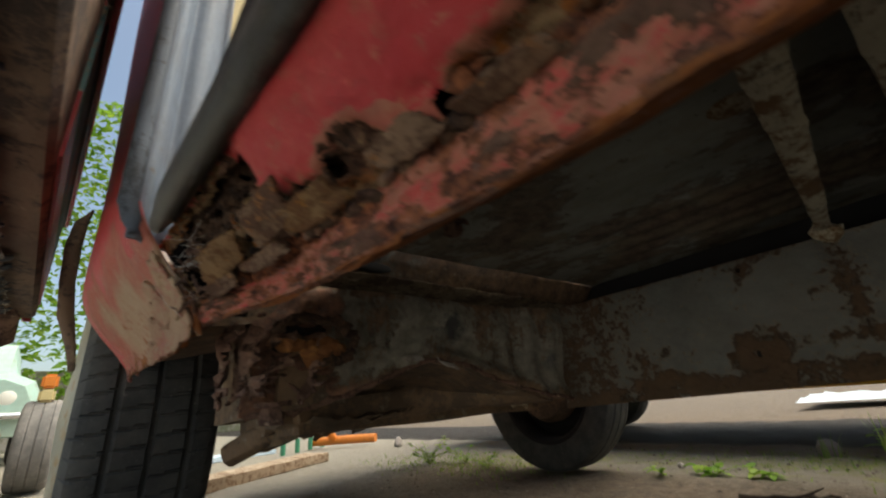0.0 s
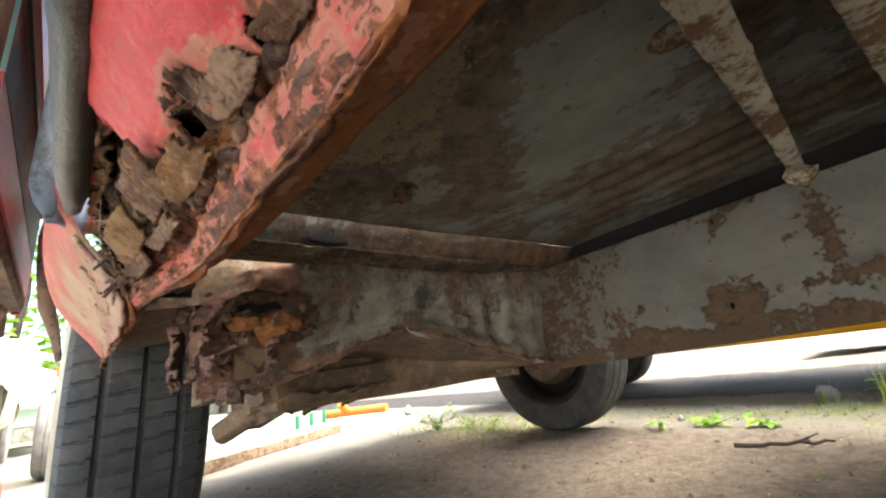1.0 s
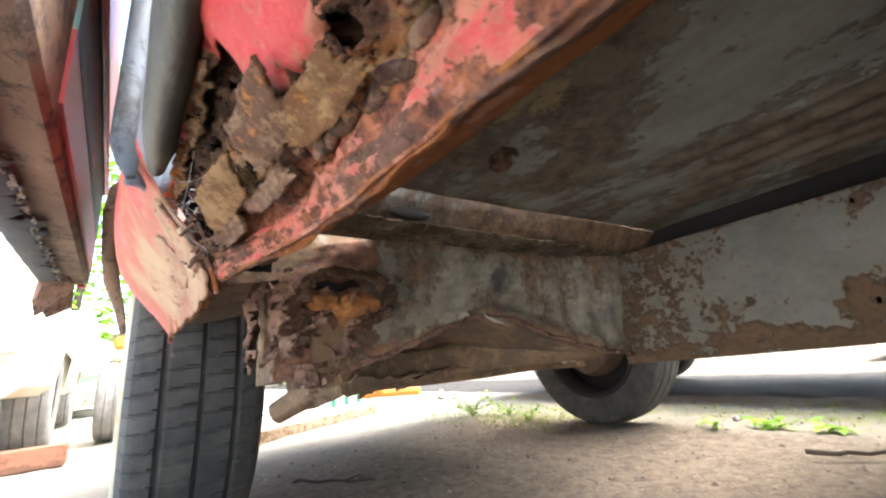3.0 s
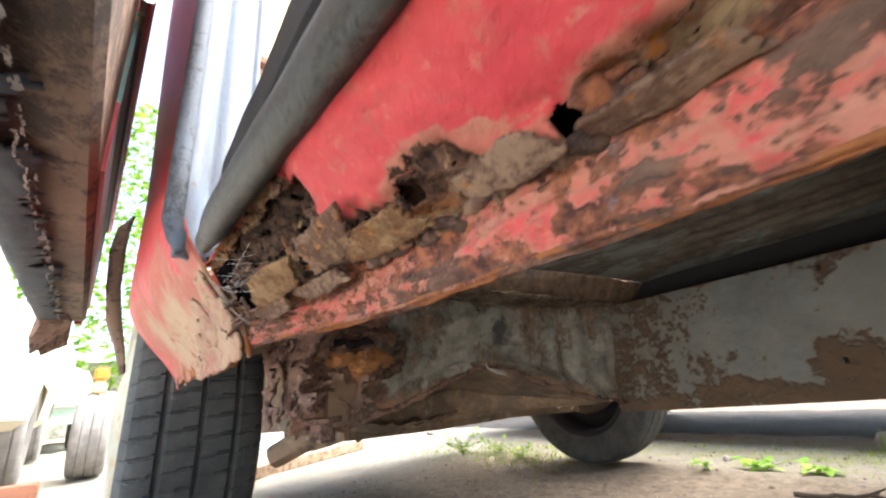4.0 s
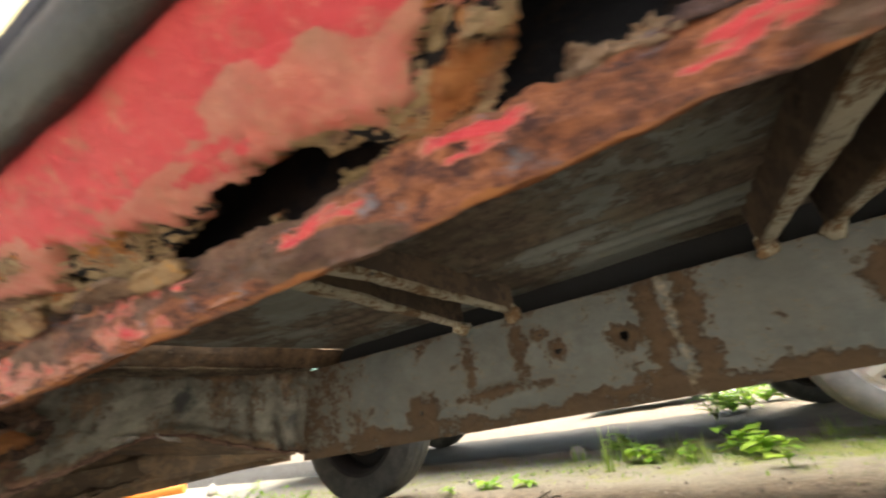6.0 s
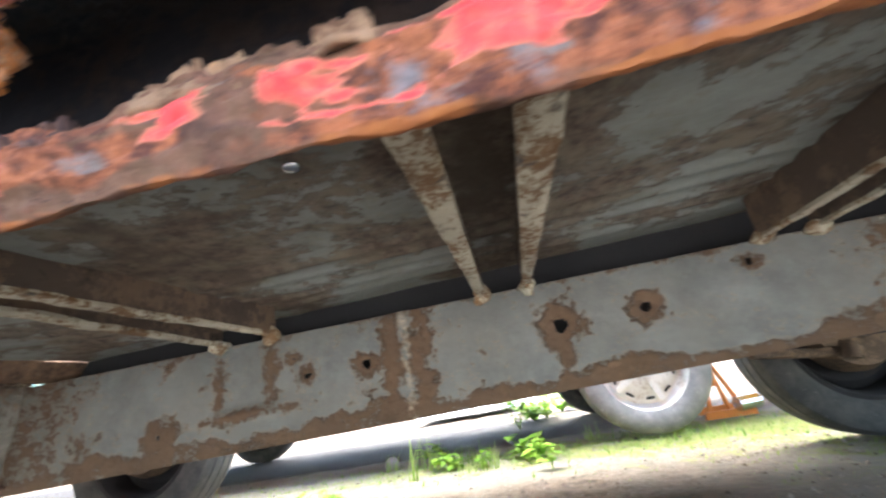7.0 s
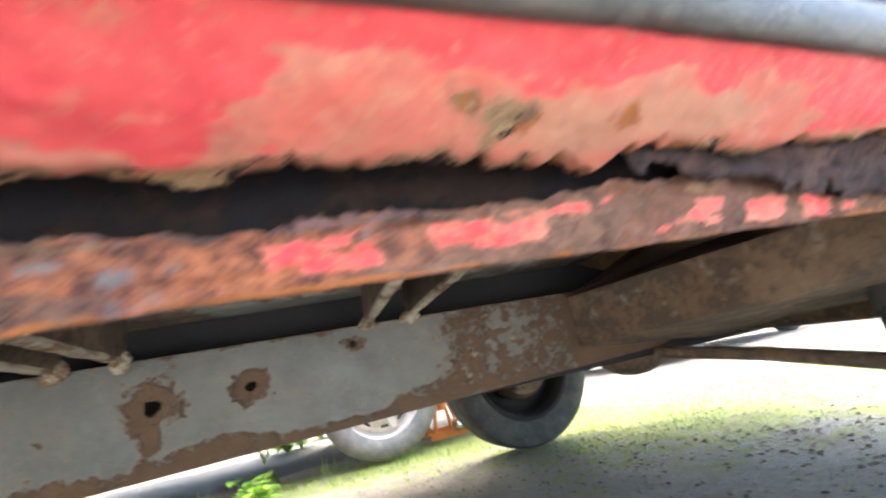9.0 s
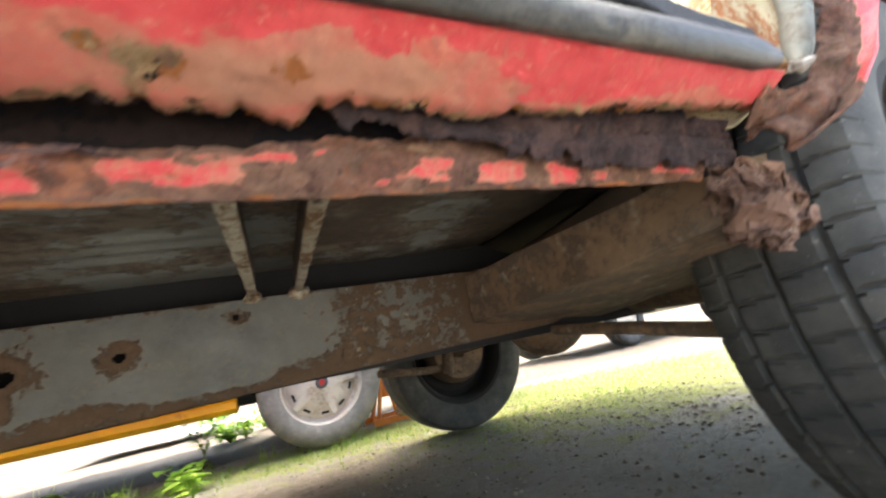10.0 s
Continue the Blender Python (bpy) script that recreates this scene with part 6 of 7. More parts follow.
smooth(part("wheel_arch_lip", bm, M_DOORU, car, "torn brown lip of the wheel arch"))
road_wheel(car, (REAR_AXLE, 0.108, TYRE_R), TYRE_R, 0.142, M_TYRE, -1)
road_wheel(car, (FRONT_AXLE - 0.025, 1.352, TYRE_R), TYRE_R, 0.150, M_TYRE, 1, False)
road_wheel(car, (REAR_AXLE + 0.045, 1.352, TYRE_R), TYRE_R, 0.150, M_TYRE, 1, False)

# ---- the loose door leaning along the wing, and the stick across the sill ----
door = thing("loose_door", (-0.45, -0.06, 0.40), "dirty car door standing along the wing, propped off its sill", "car door")
def door_edge(x):
    return Vector((x, -0.026 + 0.059 * (x + 0.232), 0.419 - 0.033 * (x + 0.232)))
rows = []
bm = bmesh.new()
for k in range(41):
    p = door_edge(-0.96 + 0.97 * k / 40)
    dip = 0.002 * fbm(p.x * 20, 1)
    rows.append([bm.verts.new(p + Vector(o)) for o in ((0, 0, dip), (0, -0.004, -0.006), (0, -0.030, -0.004 + dip), (0, -0.052, -0.010), (0, -0.055, 0.0), (0, -0.055, 0.40), (0, 0.0, 0.40))])
for a, b in zip(rows, rows[1:]):
    for i in range(7):
        bm.faces.new((a[i], a[(i + 1) % 7], b[(i + 1) % 7], b[i]))
bm.faces.new(rows[0])
bm.faces.new(rows[-1][::-1])
body = part("door_shell", bm, M_DOORU, door, "brown dirty door underside and shell")
def fold_place(u, v):
    p = door_edge(-0.96 + 0.97 * u)
    return p + Vector((0, -0.021 - 0.036 * v + 0.003 * fbm(u * 30, 2.0, 0, 5) * (1 - v), -0.0085 - 0.006 * math.sin(v * 2.4) + 0.0015 * fbm(u * 25, v * 2)))


sheet("outer_skin", 200, 10, fold_place, M_DOORB, door, "dark blue folded skin of the door", lambda u, v: v > 0.25 + 0.5 * fbm(u * 26, 4.0, 0, 5), thick=0.0012)
sheet("torn_seam", 900, 8, lambda u, v: fold_place(u, 0.24 + 0.16 * v) + Vector((0, 0.003, 0.0004)), M_PALEWOOD, door, "torn pale sealer along the fold", lambda u, v: fbm(u * 60, v * 1.6, 7, 6) > 0.22)
for name, z0, z1, off, m, label in (("trim_card", 0.07, 0.16, 0.003, M_TEAL, "dark teal trim card"), ("door_frame", 0.012, 0.07, 0.0025, M_CARRED, "red painted door frame"), ("door_frame", 0.16, 0.38, 0.0025, M_CARRED, "")):
    bm = bmesh.new()
    a, b = door_edge(-0.93), door_edge(-0.35)
    hexa(bm, [a + Vector((0, 0, z0)), b + Vector((0, 0, z0)), b + Vector((0, off, z0)), a + Vector((0, off, z0)), a + Vector((0, 0, z1)), b + Vector((0, 0, z1)), b + Vector((0, off, z1)), a + Vector((0, off, z1))])
    part(name, bm, m, door, label)
bm = bmesh.new()
tube(bm, [door_edge(-0.93 + 0.6 * k / 10) + Vector((0, 0.006, 0.16)) for k in range(11)], 0.005, 8)
smooth(part("chrome_strip", bm, M_CHROME, door, "bright chrome strip"))
bm = bmesh.new()
a = door_edge(-0.95)
tube(bm, [a + Vector((-0.01, -0.01, -0.01 + 0.04 * k)) for k in range(11)], 0.006, 8)
smooth(part("door_edge", bm, M_CARRED, door, "red front edge of the door"))
bm = bmesh.new()
p = door_edge(-0.93)
rows = []
for k in range(9):
    t = k / 8
    rows.append([bm.verts.new(p + Vector(o)) for o in ((0.08 * t - 0.02, -0.05 - 0.01 * math.sin(t * 5), -0.105 * (1 - t) * (0.7 + 0.5 * fbm(t * 6, 2))), (0.08 * t - 0.02, -0.02, -0.045 * (1 - t)), (0.08 * t, -0.02, 0.01), (0.08 * t, -0.055, 0.01))])
for a, b in zip(rows, rows[1:]):
    for i in range(4):
        bm.faces.new((a[i], a[(i + 1) % 4], b[(i + 1) % 4], b[i]))
bm.faces.new(rows[0])
bm.faces.new(rows[-1][::-1])
rough_up(bm, 0.008, 45)
part("torn_corner", bm, M_CRUST, door, "torn rusty lower corner")

def stick():
    bm = bmesh.new()
    rows = []
    for k in range(49):
        t = k / 48
        y = 0.0300 - 0.60 * t
        x = 0.021 - 0.010 * t
        z = 0.3775 + 0.010 * t
        row = []
        for i in range(14):
            a = 2 * math.pi * i / 14
            c, s = math.cos(a), math.sin(a)
            r = 1 + 0.10 * fbm(c * 1.5 + 5, s * 1.5, t * 9)
            frill = 0.012 * random.random() if k == 0 else 0
            row.append(bm.verts.new((x + 0.0185 * r * math.copysign(abs(c) ** 0.6, c), y + frill, z + 0.013 * r * math.copysign(abs(s) ** 0.6, s))))
        rows.append(row)
    for a, b in zip(rows, rows[1:]):
        for i in range(14):
            bm.faces.new((a[i], a[(i + 1) % 14], b[(i + 1) % 14], b[i]))
    bm.faces.new(rows[0][::-1])
    bm.faces.new(rows[-1])
    prop = thing("wooden_prop", (0.021, -0.27, 0.38), "weathered brown wooden prop laid across the door sill", "wood")
    smooth(part("beam", bm, M_WOOD, prop), 50)
    bm = bmesh.new()
    for k in range(600):
        t = random.random() ** 1.5
        y = 0.0265 - 0.19 * t
        h = random.uniform(-1, 1)
        p = Vector((0.0385 + random.uniform(-0.0035, 0.0012) - 0.012 * max(0, abs(h) - 0.75) - 0.010 * t * 0.3, y, 0.3785 + 0.0115 * h))
        q = Euler((random.uniform(-0.5, 0.5), random.uniform(-0.5, 0.5), random.uniform(-0.4, 0.4))).to_matrix()
        s = random.uniform(0.001, 0.003)
        hexa(bm, [q @ Vector((a * 0.0005, b * s, c * 0.0004)) + p for c in (-1, 1) for a, b in ((-1, -1), (1, -1), (0.4, 1), (-0.4, 1))])
    part("frayed_edge", bm, M_PALEWOOD, prop, "frayed pale edge of the wood")["kind"] = "stuff"


random.seed(8)
stick()


# ---- the yellow car beyond ----
def yellow_car():
    c = thing("yellow_car", (-0.2, 2.5, 0), "amber-yellow car with silver sports wheels, parked alongside", "car")
    bm = bmesh.new()
    rows = []
    for k in range(41):
        x = -2.2 + 2.66 * k / 40
        rows.append([bm.verts.new(p) for p in ((x, 1.86, 0.205), (x, 1.805, 0.210), (x, 1.785, 0.226), (x, 1.79, 0.250), (x, 1.770, 0.262), (x, 1.755, 0.36), (x, 1.75, 0.50), (x, 1.80, 0.72), (x, 3.1, 0.72), (x, 3.15, 0.5), (x, 3.1, 0.26), (x, 3.0, 0.25))])
    for a, b in zip(rows, rows[1:]):
        for i in range(12):
            bm.faces.new((a[i], a[(i + 1) % 12], b[(i + 1) % 12], b[i]))
    bm.faces.new(rows[0])
    bm.faces.new(rows[-1][::-1])
    smooth(part("body_side", bm, M_YELLOW, c, "amber-yellow sill and door"), 35)
    bm = bmesh.new()
    rows = []
    for k in range(25):
        a = math.pi * k / 24
        cx, cz = 0.80 - 0.33 * math.cos(a), 0.27 + 0.33 * math.sin(a)
        rows.append([bm.verts.new(p) for p in ((cx, 1.765, cz), (cx, 1.755, 0.72), (cx, 2.0, 0.72), (cx, 2.0, cz))])
    for a, b in zip(rows, rows[1:]):
        for i in range(4):
            bm.faces.new((a[i], a[(i + 1) % 4], b[(i + 1) % 4], b[i]))
    part("wheel_arch", bm, M_YELLOW, c)
    bm = bmesh.new()
    box(bm, 1.13, 1.9, 1.80, 3.1, 0.34, 0.72)
    box(bm, 0.46, 1.13, 2.0, 3.1, 0.55, 0.72)
    bevel(bm, 0.03, 2)
    part("tail", bm, M_YELLOW, c, "amber-yellow tail")
    bm = bmesh.new()
    box(bm, -2.1, 1.0, 1.95, 3.0, 0.225, 0.30)
    bevel(bm, 0.02, 2)
    part("underbody", bm, M_BLACKPLAIN, c, "black underbody")
    centre, r = (0.785, 1.86, 0.255), 0.255
    bm = bmesh.new()
    lathe(bm, centre, [(0.06, r * 0.72), (-0.066, r * 0.735), (-0.070, r * 0.70), (-0.062, r * 0.665), (-0.050, r * 0.65), (-0.022, r * 0.63), (-0.012, r * 0.57), (-0.030, r * 0.50), (-0.040, r * 0.30), (-0.046, r * 0.17), (-0.050, 0.0005)], 56)
    wheel = smooth(part("wheel", bm, M_SILVER, c, "dusty silver pressed sports wheel"), 35)
    smooth(part("tyre", tyre_mesh(centre, r, 0.165, False), M_TYREGREY, wheel, "sun-bleached grey tyre"), 35)
    for k in range(5):
        a = 2 * math.pi * k / 5 + 0.3
        q = Matrix.Translation(centre) @ Matrix.Rotation(a, 4, "Y")
        bm = bmesh.new()
        hexa(bm, [q @ Vector(p) for p in ((-0.020, -0.047, 0.040), (0.020, -0.047, 0.040), (0.020, -0.030, 0.040), (-0.020, -0.030, 0.040), (-0.011, -0.040, 0.145), (0.011, -0.040, 0.145), (0.011, -0.02, 0.145), (-0.011, -0.02, 0.145))])
        bevel(bm, 0.003)
        part("spoke", bm, M_SILVER, wheel)
    for k in range(10):
        a = 2 * math.pi * k / 10 + 0.6
        q = Matrix.Translation(centre) @ Matrix.Rotation(a, 4, "Y")
        bm = bmesh.new()
        hexa(bm, [q @ Vector(p) for p in ((-0.014, -0.0385, 0.118), (0.014, -0.0385, 0.118), (0.014, -0.02, 0.118), (-0.014, -0.02, 0.118), (-0.016, -0.034, 0.128), (0.016, -0.034, 0.128), (0.016, -0.02, 0.128), (-0.016, -0.02, 0.128))])
        part("vent_slot", bm, M_BLACKPLAIN, wheel)
    bm = bmesh.new()
    lathe(bm, centre, [(-0.046, 0.026), (-0.060, 0.025), (-0.064, 0.018), (-0.062, 0.0005)], 28)
    cap = smooth(part("centre_cap", bm, M_GREYB, wheel, "dark centre cap"))
    bm = bmesh.new()
    lathe(bm, centre, [(-0.0635, 0.013), (-0.0665, 0.010), (-0.066, 0.0005)], 20)
    part("red_badge", bm, M_CARRED, wheel, "red round badge")
    road_wheel(c, (-1.45, 1.86, r), r, 0.16, M_TYREGREY, -1, False)
    road_wheel(c, (-1.60, 3.02, r), r, 0.16, M_TYRE, 1, False)
    road_wheel(c, (0.785, 3.02, r), r, 0.16, M_TYRE, 1, False)


yellow_car()


def axle_stand():
    s = thing("axle_stand", (1.13, 2.10, 0), "orange steel axle stand beside the silver wheel", "axle stand")
    for k in range(4):
        a = math.pi / 4 + k * math.pi / 2
        bm = bmesh.new()
        tube(bm, [(1.13 + 0.10 * math.cos(a), 2.10 + 0.10 * math.sin(a), 0.008), (1.13 + 0.025 * math.cos(a), 2.10 + 0.025 * math.sin(a), 0.21)], 0.010, 8)
        part("leg", bm, M_ORANGE, s)
    bm = bmesh.new()
    tube(bm, [(1.13, 2.10, 0.12), (1.13, 2.10, 0.26)], 0.022, 12)
    box(bm, 1.09, 1.17, 2.08, 2.12, 0.26, 0.275)
    part("post", bm, M_ORANGE, s)
    for y in (2.0, 2.19):
        bm = bmesh.new()
        box(bm, 1.03, 1.23, y, y + 0.012, 0.0, 0.03)
        part("foot", bm, M_ORANGE, s)
    bm = bmesh.new()
    tube(bm, [(1.15, 1.97, 0.05), (1.24, 1.99, 0.052)], 0.028, 14)
    ob = solid("steel_can", bm, M_CHROME, "small dull metal can lying by the stand", "can")


axle_stand()


# ---- other cars in front ----
def old_car(name, at, turn, paint, label, length=3.6, wheel_r=0.28, lamp=False):
    c = thing(name, at, label, "car")
    q = Matrix.Translation(at) @ Matrix.Rotation(radians(turn), 4, "Z")
    prof = [(0.05, 0.26), (0.0, 0.30), (-0.02, 0.45), (0.0, 0.62), (0.08, 0.80), (0.25, 0.88), (0.32, 1.25), (1.18, 1.25), (1.25, 0.88), (1.42, 0.80), (1.5, 0.62), (1.52, 0.45), (1.5, 0.30), (1.45, 0.26)]
    bm = bmesh.new()
    rows = []
    for k in range(33):
        t = k / 32
        nose = ease(t / 0.10) * ease((1 - t) / 0.10)
        cabin = ease((t - 0.30) / 0.1) * ease((0.85 - t) / 0.1)
        row = []
        for y, z in prof:
            if z > 0.9:
                z = 0.88 + (z - 0.88) * cabin
            x = -length / 2 + length * t
            arch = max(0.0, 1 - ((x - (-length * 0.30)) / 0.36) ** 2, 1 - ((x - length * 0.30) / 0.36) ** 2)
            if z < 0.40:
                z = max(z, 0.26 + 0.34 * math.sqrt(arch) if arch > 0 else z)
            y = 0.75 + (y - 0.75) * (0.90 + 0.10 * nose)
            row.append(bm.verts.new(q @ Vector((x, y, 0.30 + (z - 0.30) * (0.85 + 0.15 * nose)))))
        rows.append(row)
    n = len(prof)
    for a, b in zip(rows, rows[1:]):
        for i in range(n):
            bm.faces.new((a[i], a[(i + 1) % n], b[(i + 1) % n], b[i]))
    bm.faces.new(rows[0])
    bm.faces.new(rows[-1][::-1])
    smooth(part("body", bm, paint, c), 35)
    for x in (-length * 0.30, length * 0.30):
        for y, out in ((0.09, -1), (1.41, 1)):
            w = q @ Vector((x, y, wheel_r))
            bm = bmesh.new()
            lathe(bm, (0, 0, 0), [(out * -0.06, wheel_r * 0.62), (out * 0.05, wheel_r * 0.62), (out * 0.03, wheel_r * 0.5), (out * 0.06, wheel_r * 0.25), (out * 0.07, 0.0005)], 32)
            bmesh.ops.transform(bm, matrix=q.to_3x3().to_4x4(), verts=bm.verts)
            bmesh.ops.translate(bm, vec=w, verts=bm.verts)
            wheel = smooth(part("wheel", bm, M_SILVER, c, "dusty steel wheel"))
            bm = bmesh.new()
            lathe(bm, (0, 0, 0), tyre_profile(0.17, wheel_r), 64)
            bmesh.ops.transform(bm, matrix=q.to_3x3().to_4x4(), verts=bm.verts)
            bmesh.ops.translate(bm, vec=w, verts=bm.verts)
            smooth(part("tyre", bm, M_TYREGREY if name == "cream_car" else M_TYRE, wheel, "dusty grey tyre"), 35)
    for z in (0.36,):
        bm = bmesh.new()
        pts = [q @ Vector((length / 2 + 0.05, 0.10 + 1.3 * k / 12, 0.45)) for k in range(13)]
        tube(bm, pts, 0.035, 10)
        smooth(part("bumper", bm, M_CHROME, c, "dull chrome bumper"))
    for y in (0.25, 1.25):
        bm = bmesh.new()
        bmesh.ops.create_uvsphere(bm, u_segments=20, v_segments=12, radius=0.085, matrix=q @ Matrix.Translation((length / 2 - 0.02, y, 0.62)) @ Matrix.Diagonal((0.4, 1, 1, 1)))
        smooth(part("headlamp", bm, M_LAMP, c, "round glass headlamp"))
    return c


old_car("cream_car", (-3.9, -1.9, 0), 4, M_WHITECAR, "cream-white old car with rust along its sill", 3.4, 0.28)
old_car("mint_car", (-7.6, -1.80, 0), 2, M_MINT, "mint-green old car behind the cream one", 3.4, 0.29)
old_car("pale_van", (4.9, 3.0, 0), 8, M_WHITECAR, "pale old car far off beyond the yellow car", 3.4, 0.28)


def spare_tyre():
    t = thing("spare_tyre", (-3.06, -0.10, 0), "blue-grey worn tyre standing upright on the ground", "tyre")
    bm = bmesh.new()
    lathe(bm, (-3.06, -0.10, 0.212), tyre_profile(0.16, 0.212), 72)
    smooth(part("carcass", bm, M_TYREGREY, t), 35)
    lamp = thing("tail_lamp", (-3.0, -0.10, 0.41), "orange and cream car lamp lying on the tyre", "lamp")
    for name, z0, z1, m, label in (("lens", 0.475, 0.545, M_ORANGE, "orange-red lens"), ("housing", 0.408, 0.472, M_CREAM, "cream housing")):
        bm = bmesh.new()
        box(bm, -3.05, -2.96, -0.135, -0.07, z0, z1)
        bevel(bm, 0.012, 3)
        part(name, bm, m, lamp, label)


spare_tyre()


# ---- loose things on the ground ----
def timber(name, a, b, w, h, m, label, category):
    a, b = Vector(a), Vector(b)
    d = (b - a).normalized()
    s = Vector((-d.y, d.x, 0)) * w / 2
    up = Vector((0, 0, h))
    bm = bmesh.new()
    hexa(bm, [a - s, b - s, b + s, a + s, a - s + up, b - s + up, b + s + up, a + s + up])
    bevel(bm, min(w, h) * 0.08, 2)
    bmesh.ops.subdivide_edges(bm, edges=[e for e in bm.edges if e.calc_length() > 0.2], cuts=8)
    rough_up(bm, 0.004, 9)
    solid(name, bm, m, label, category)


timber("plank", (-1.95, 0.30, -0.004), (-2.45, 1.12, -0.004), 0.16, 0.045, M_PLANK, "pale weathered plank lying on the earth", "plank")
timber("timber_block", (-2.30, -0.95, -0.004), (-2.32, -0.20, -0.004), 0.12, 0.075, M_REDWOOD, "reddish timber beam on the ground", "timber")
timber("grey_board", (-3.3, 0.1, -0.004), (-3.5, 1.2, -0.004), 0.25, 0.03, M_PLASTIC, "pale blue-grey board flat on the ground", "board")
bm = bmesh.new()
tube(bm, [(-3.3, 1.45, 0.045), (-3.05, 1.62, 0.05), (-2.85, 1.76, 0.05)], 0.03, 12)
tube(bm, [(-3.12, 1.57, 0.05), (-3.10, 1.50, 0.12)], 0.028, 12)
solid("orange_pipe", bm, M_ORANGE, "orange plastic drain pipe on the ground", "pipe")
for k in range(4):
    bm = bmesh.new()
    tube(bm, [(-3.05 - 0.1 * k, 1.15 + 0.14 * k, 0.0), (-3.05 - 0.1 * k, 1.15 + 0.14 * k, 0.09)], 0.018, 8)
    solid("green_peg", bm, M_GREEN, "short green plastic peg in the ground", "peg", group="green pegs")


def rock(x, y, s, seed):
    bm = bmesh.new()
    bmesh.ops.create_icosphere(bm, subdivisions=2, radius=s, matrix=Matrix.Translation((x, y, s * 0.55)) @ Matrix.Diagonal((1, 0.8, 0.9, 1)))
    rough_up(bm, s * 0.6, 0.9 / s, seed)
    solid("stone", bm, M_STONE, "pale angular stone on the earth", "stone", group="stones")


# crumpled plastic sheet beyond the yellow car
bm = bmesh.new()
for i in range(20):
    for j in range(12):
        bm.verts.new((-0.75 + 1.25 * i / 19 + 0.05 * fbm(i * 0.3, j * 0.3), 4.1 + 0.9 * j / 11 + 0.4 * i / 19, 0.05 + 0.10 * abs(fbm(i * 0.28, j * 0.33, 4)) * math.sin(math.pi * j / 11)))
bm.verts.ensure_lookup_table()
for i in range(19):
    for j in range(11):
        bm.faces.new([bm.verts[k] for k in (i * 12 + j, i * 12 + 12 + j, i * 12 + 13 + j, i * 12 + j + 1)])
smooth(solid("plastic_sheet", bm, M_PLASTIC, "crumpled pale blue plastic sheet on the ground", "sheet"), 60)


rock(-0.303, 1.90, 0.030, 2)
rock(-2.55, 1.75, 0.035, 5)
rock(-0.62, 1.52, 0.012, 7)


def twig(a, b, r, seed):
    random.seed(seed)
    a, b = Vector(a), Vector(b)
    pts = [a.lerp(b, k / 8) + Vector((random.uniform(-1, 1) * 0.008, random.uniform(-1, 1) * 0.008, random.uniform(0, 1) * 0.006)) for k in range(9)]
    bm = bmesh.new()
    tube(bm, pts, [r * (1 - 0.07 * k) for k in range(9)], 6)
    tube(bm, [pts[5], pts[5] + Vector((0.03, 0.03, 0.012))], [r * 0.6, r * 0.2], 5)
    solid("twig", bm, plain("dark_bark", (0.05, 0.035, 0.025), 0.9) if seed == 1 else bpy.data.materials["dark_bark"], "thin dark twig on the earth", "twig", group="twigs")


twig((-0.36, 1.15, 0.006), (-0.20, 1.24, 0.008), 0.0055, 1)
twig((-1.15, 0.33, 0.005), (-0.98, 0.47, 0.005), 0.004, 2)

# grit and clods under the car
random.seed(31)
bm = bmesh.new()
for k in range(3800):
    x, y = random.uniform(-1.6, 2.6), random.uniform(0.25, 2.2)
    s = random.choice((0.002, 0.003, 0.003, 0.004, 0.006)) * random.uniform(0.7, 1.3)
    p = Vector((x, y, 0.006 * fbm(x * 2.2, y * 2.2) + 0.006 * fbm(x * 9, y * 9, 3) - 0.006 + s * 0.3))
    v = [bm.verts.new(p + Vector((a * s * random.uniform(0.6, 1.2), b * s * random.uniform(0.6, 1.2), c * s * random.uniform(0.5, 1)))) for a, b, c in ((1, 0, 0), (-1, 0, 0), (0, 1, 0), (0, -1, 0), (0, 0, 1))]
    for i, j in ((0, 2), (2, 1), (1, 3), (3, 0)):
        bm.faces.new((v[i], v[j], v[4]))
grit = Nodes("loose_grit", 0.95)
grit_mat = grit.done(grit.mix(grit.tree.nodes.new("ShaderNodeNewGeometry").outputs["Random Per Island"], (0.06, 0.045, 0.035), (0.36, 0.31, 0.26)))
tagged(part("grit", bm, grit_mat), "loose grit and crumbs of earth", "grit", kind="stuff")


# crumbled clods behind
random.seed(41)
bm = bmesh.new()
for k in range(1500):
    x, y = random.uniform(0.75, 2.5), random.uniform(0.35, 1.6)
    s = random.uniform(0.0025, 0.0065)
    p = Vector((x, y, 0.006 * fbm(x * 2.2, y * 2.2) + 0.006 * fbm(x * 9, y * 9, 3) - 0.006 + s * 0.15))
    ring = [bm.verts.new(p + Vector((s * random.uniform(0.6, 1.3) * math.cos(a), s * random.uniform(0.6, 1.3) * math.sin(a), -s * 0.3))) for a in (0, 1.05, 2.09, 3.14, 4.19, 5.24)]
    top = [bm.verts.new(p + Vector((s * random.uniform(0.3, 0.7) * math.cos(a), s * random.uniform(0.3, 0.7) * math.sin(a), s * random.uniform(0.3, 0.7)))) for a in (0.5, 2.6, 4.7)]
    for i in range(6):
        bm.faces.new((ring[i], ring[(i + 1) % 6], top[i // 2]))
    for i in range(3):
        bm.faces.new((ring[2 * i + 2 if i < 2 else 0], top[(i + 1) % 3], top[i]))
    bm.faces.new(top)
clod = Nodes("crumbled_earth", 0.95)
clod_mat = clod.done(clod.mix(clod.tree.nodes.new("ShaderNodeNewGeometry").outputs["Random Per Island"], (0.10, 0.078, 0.056), (0.36, 0.300, 0.225)))
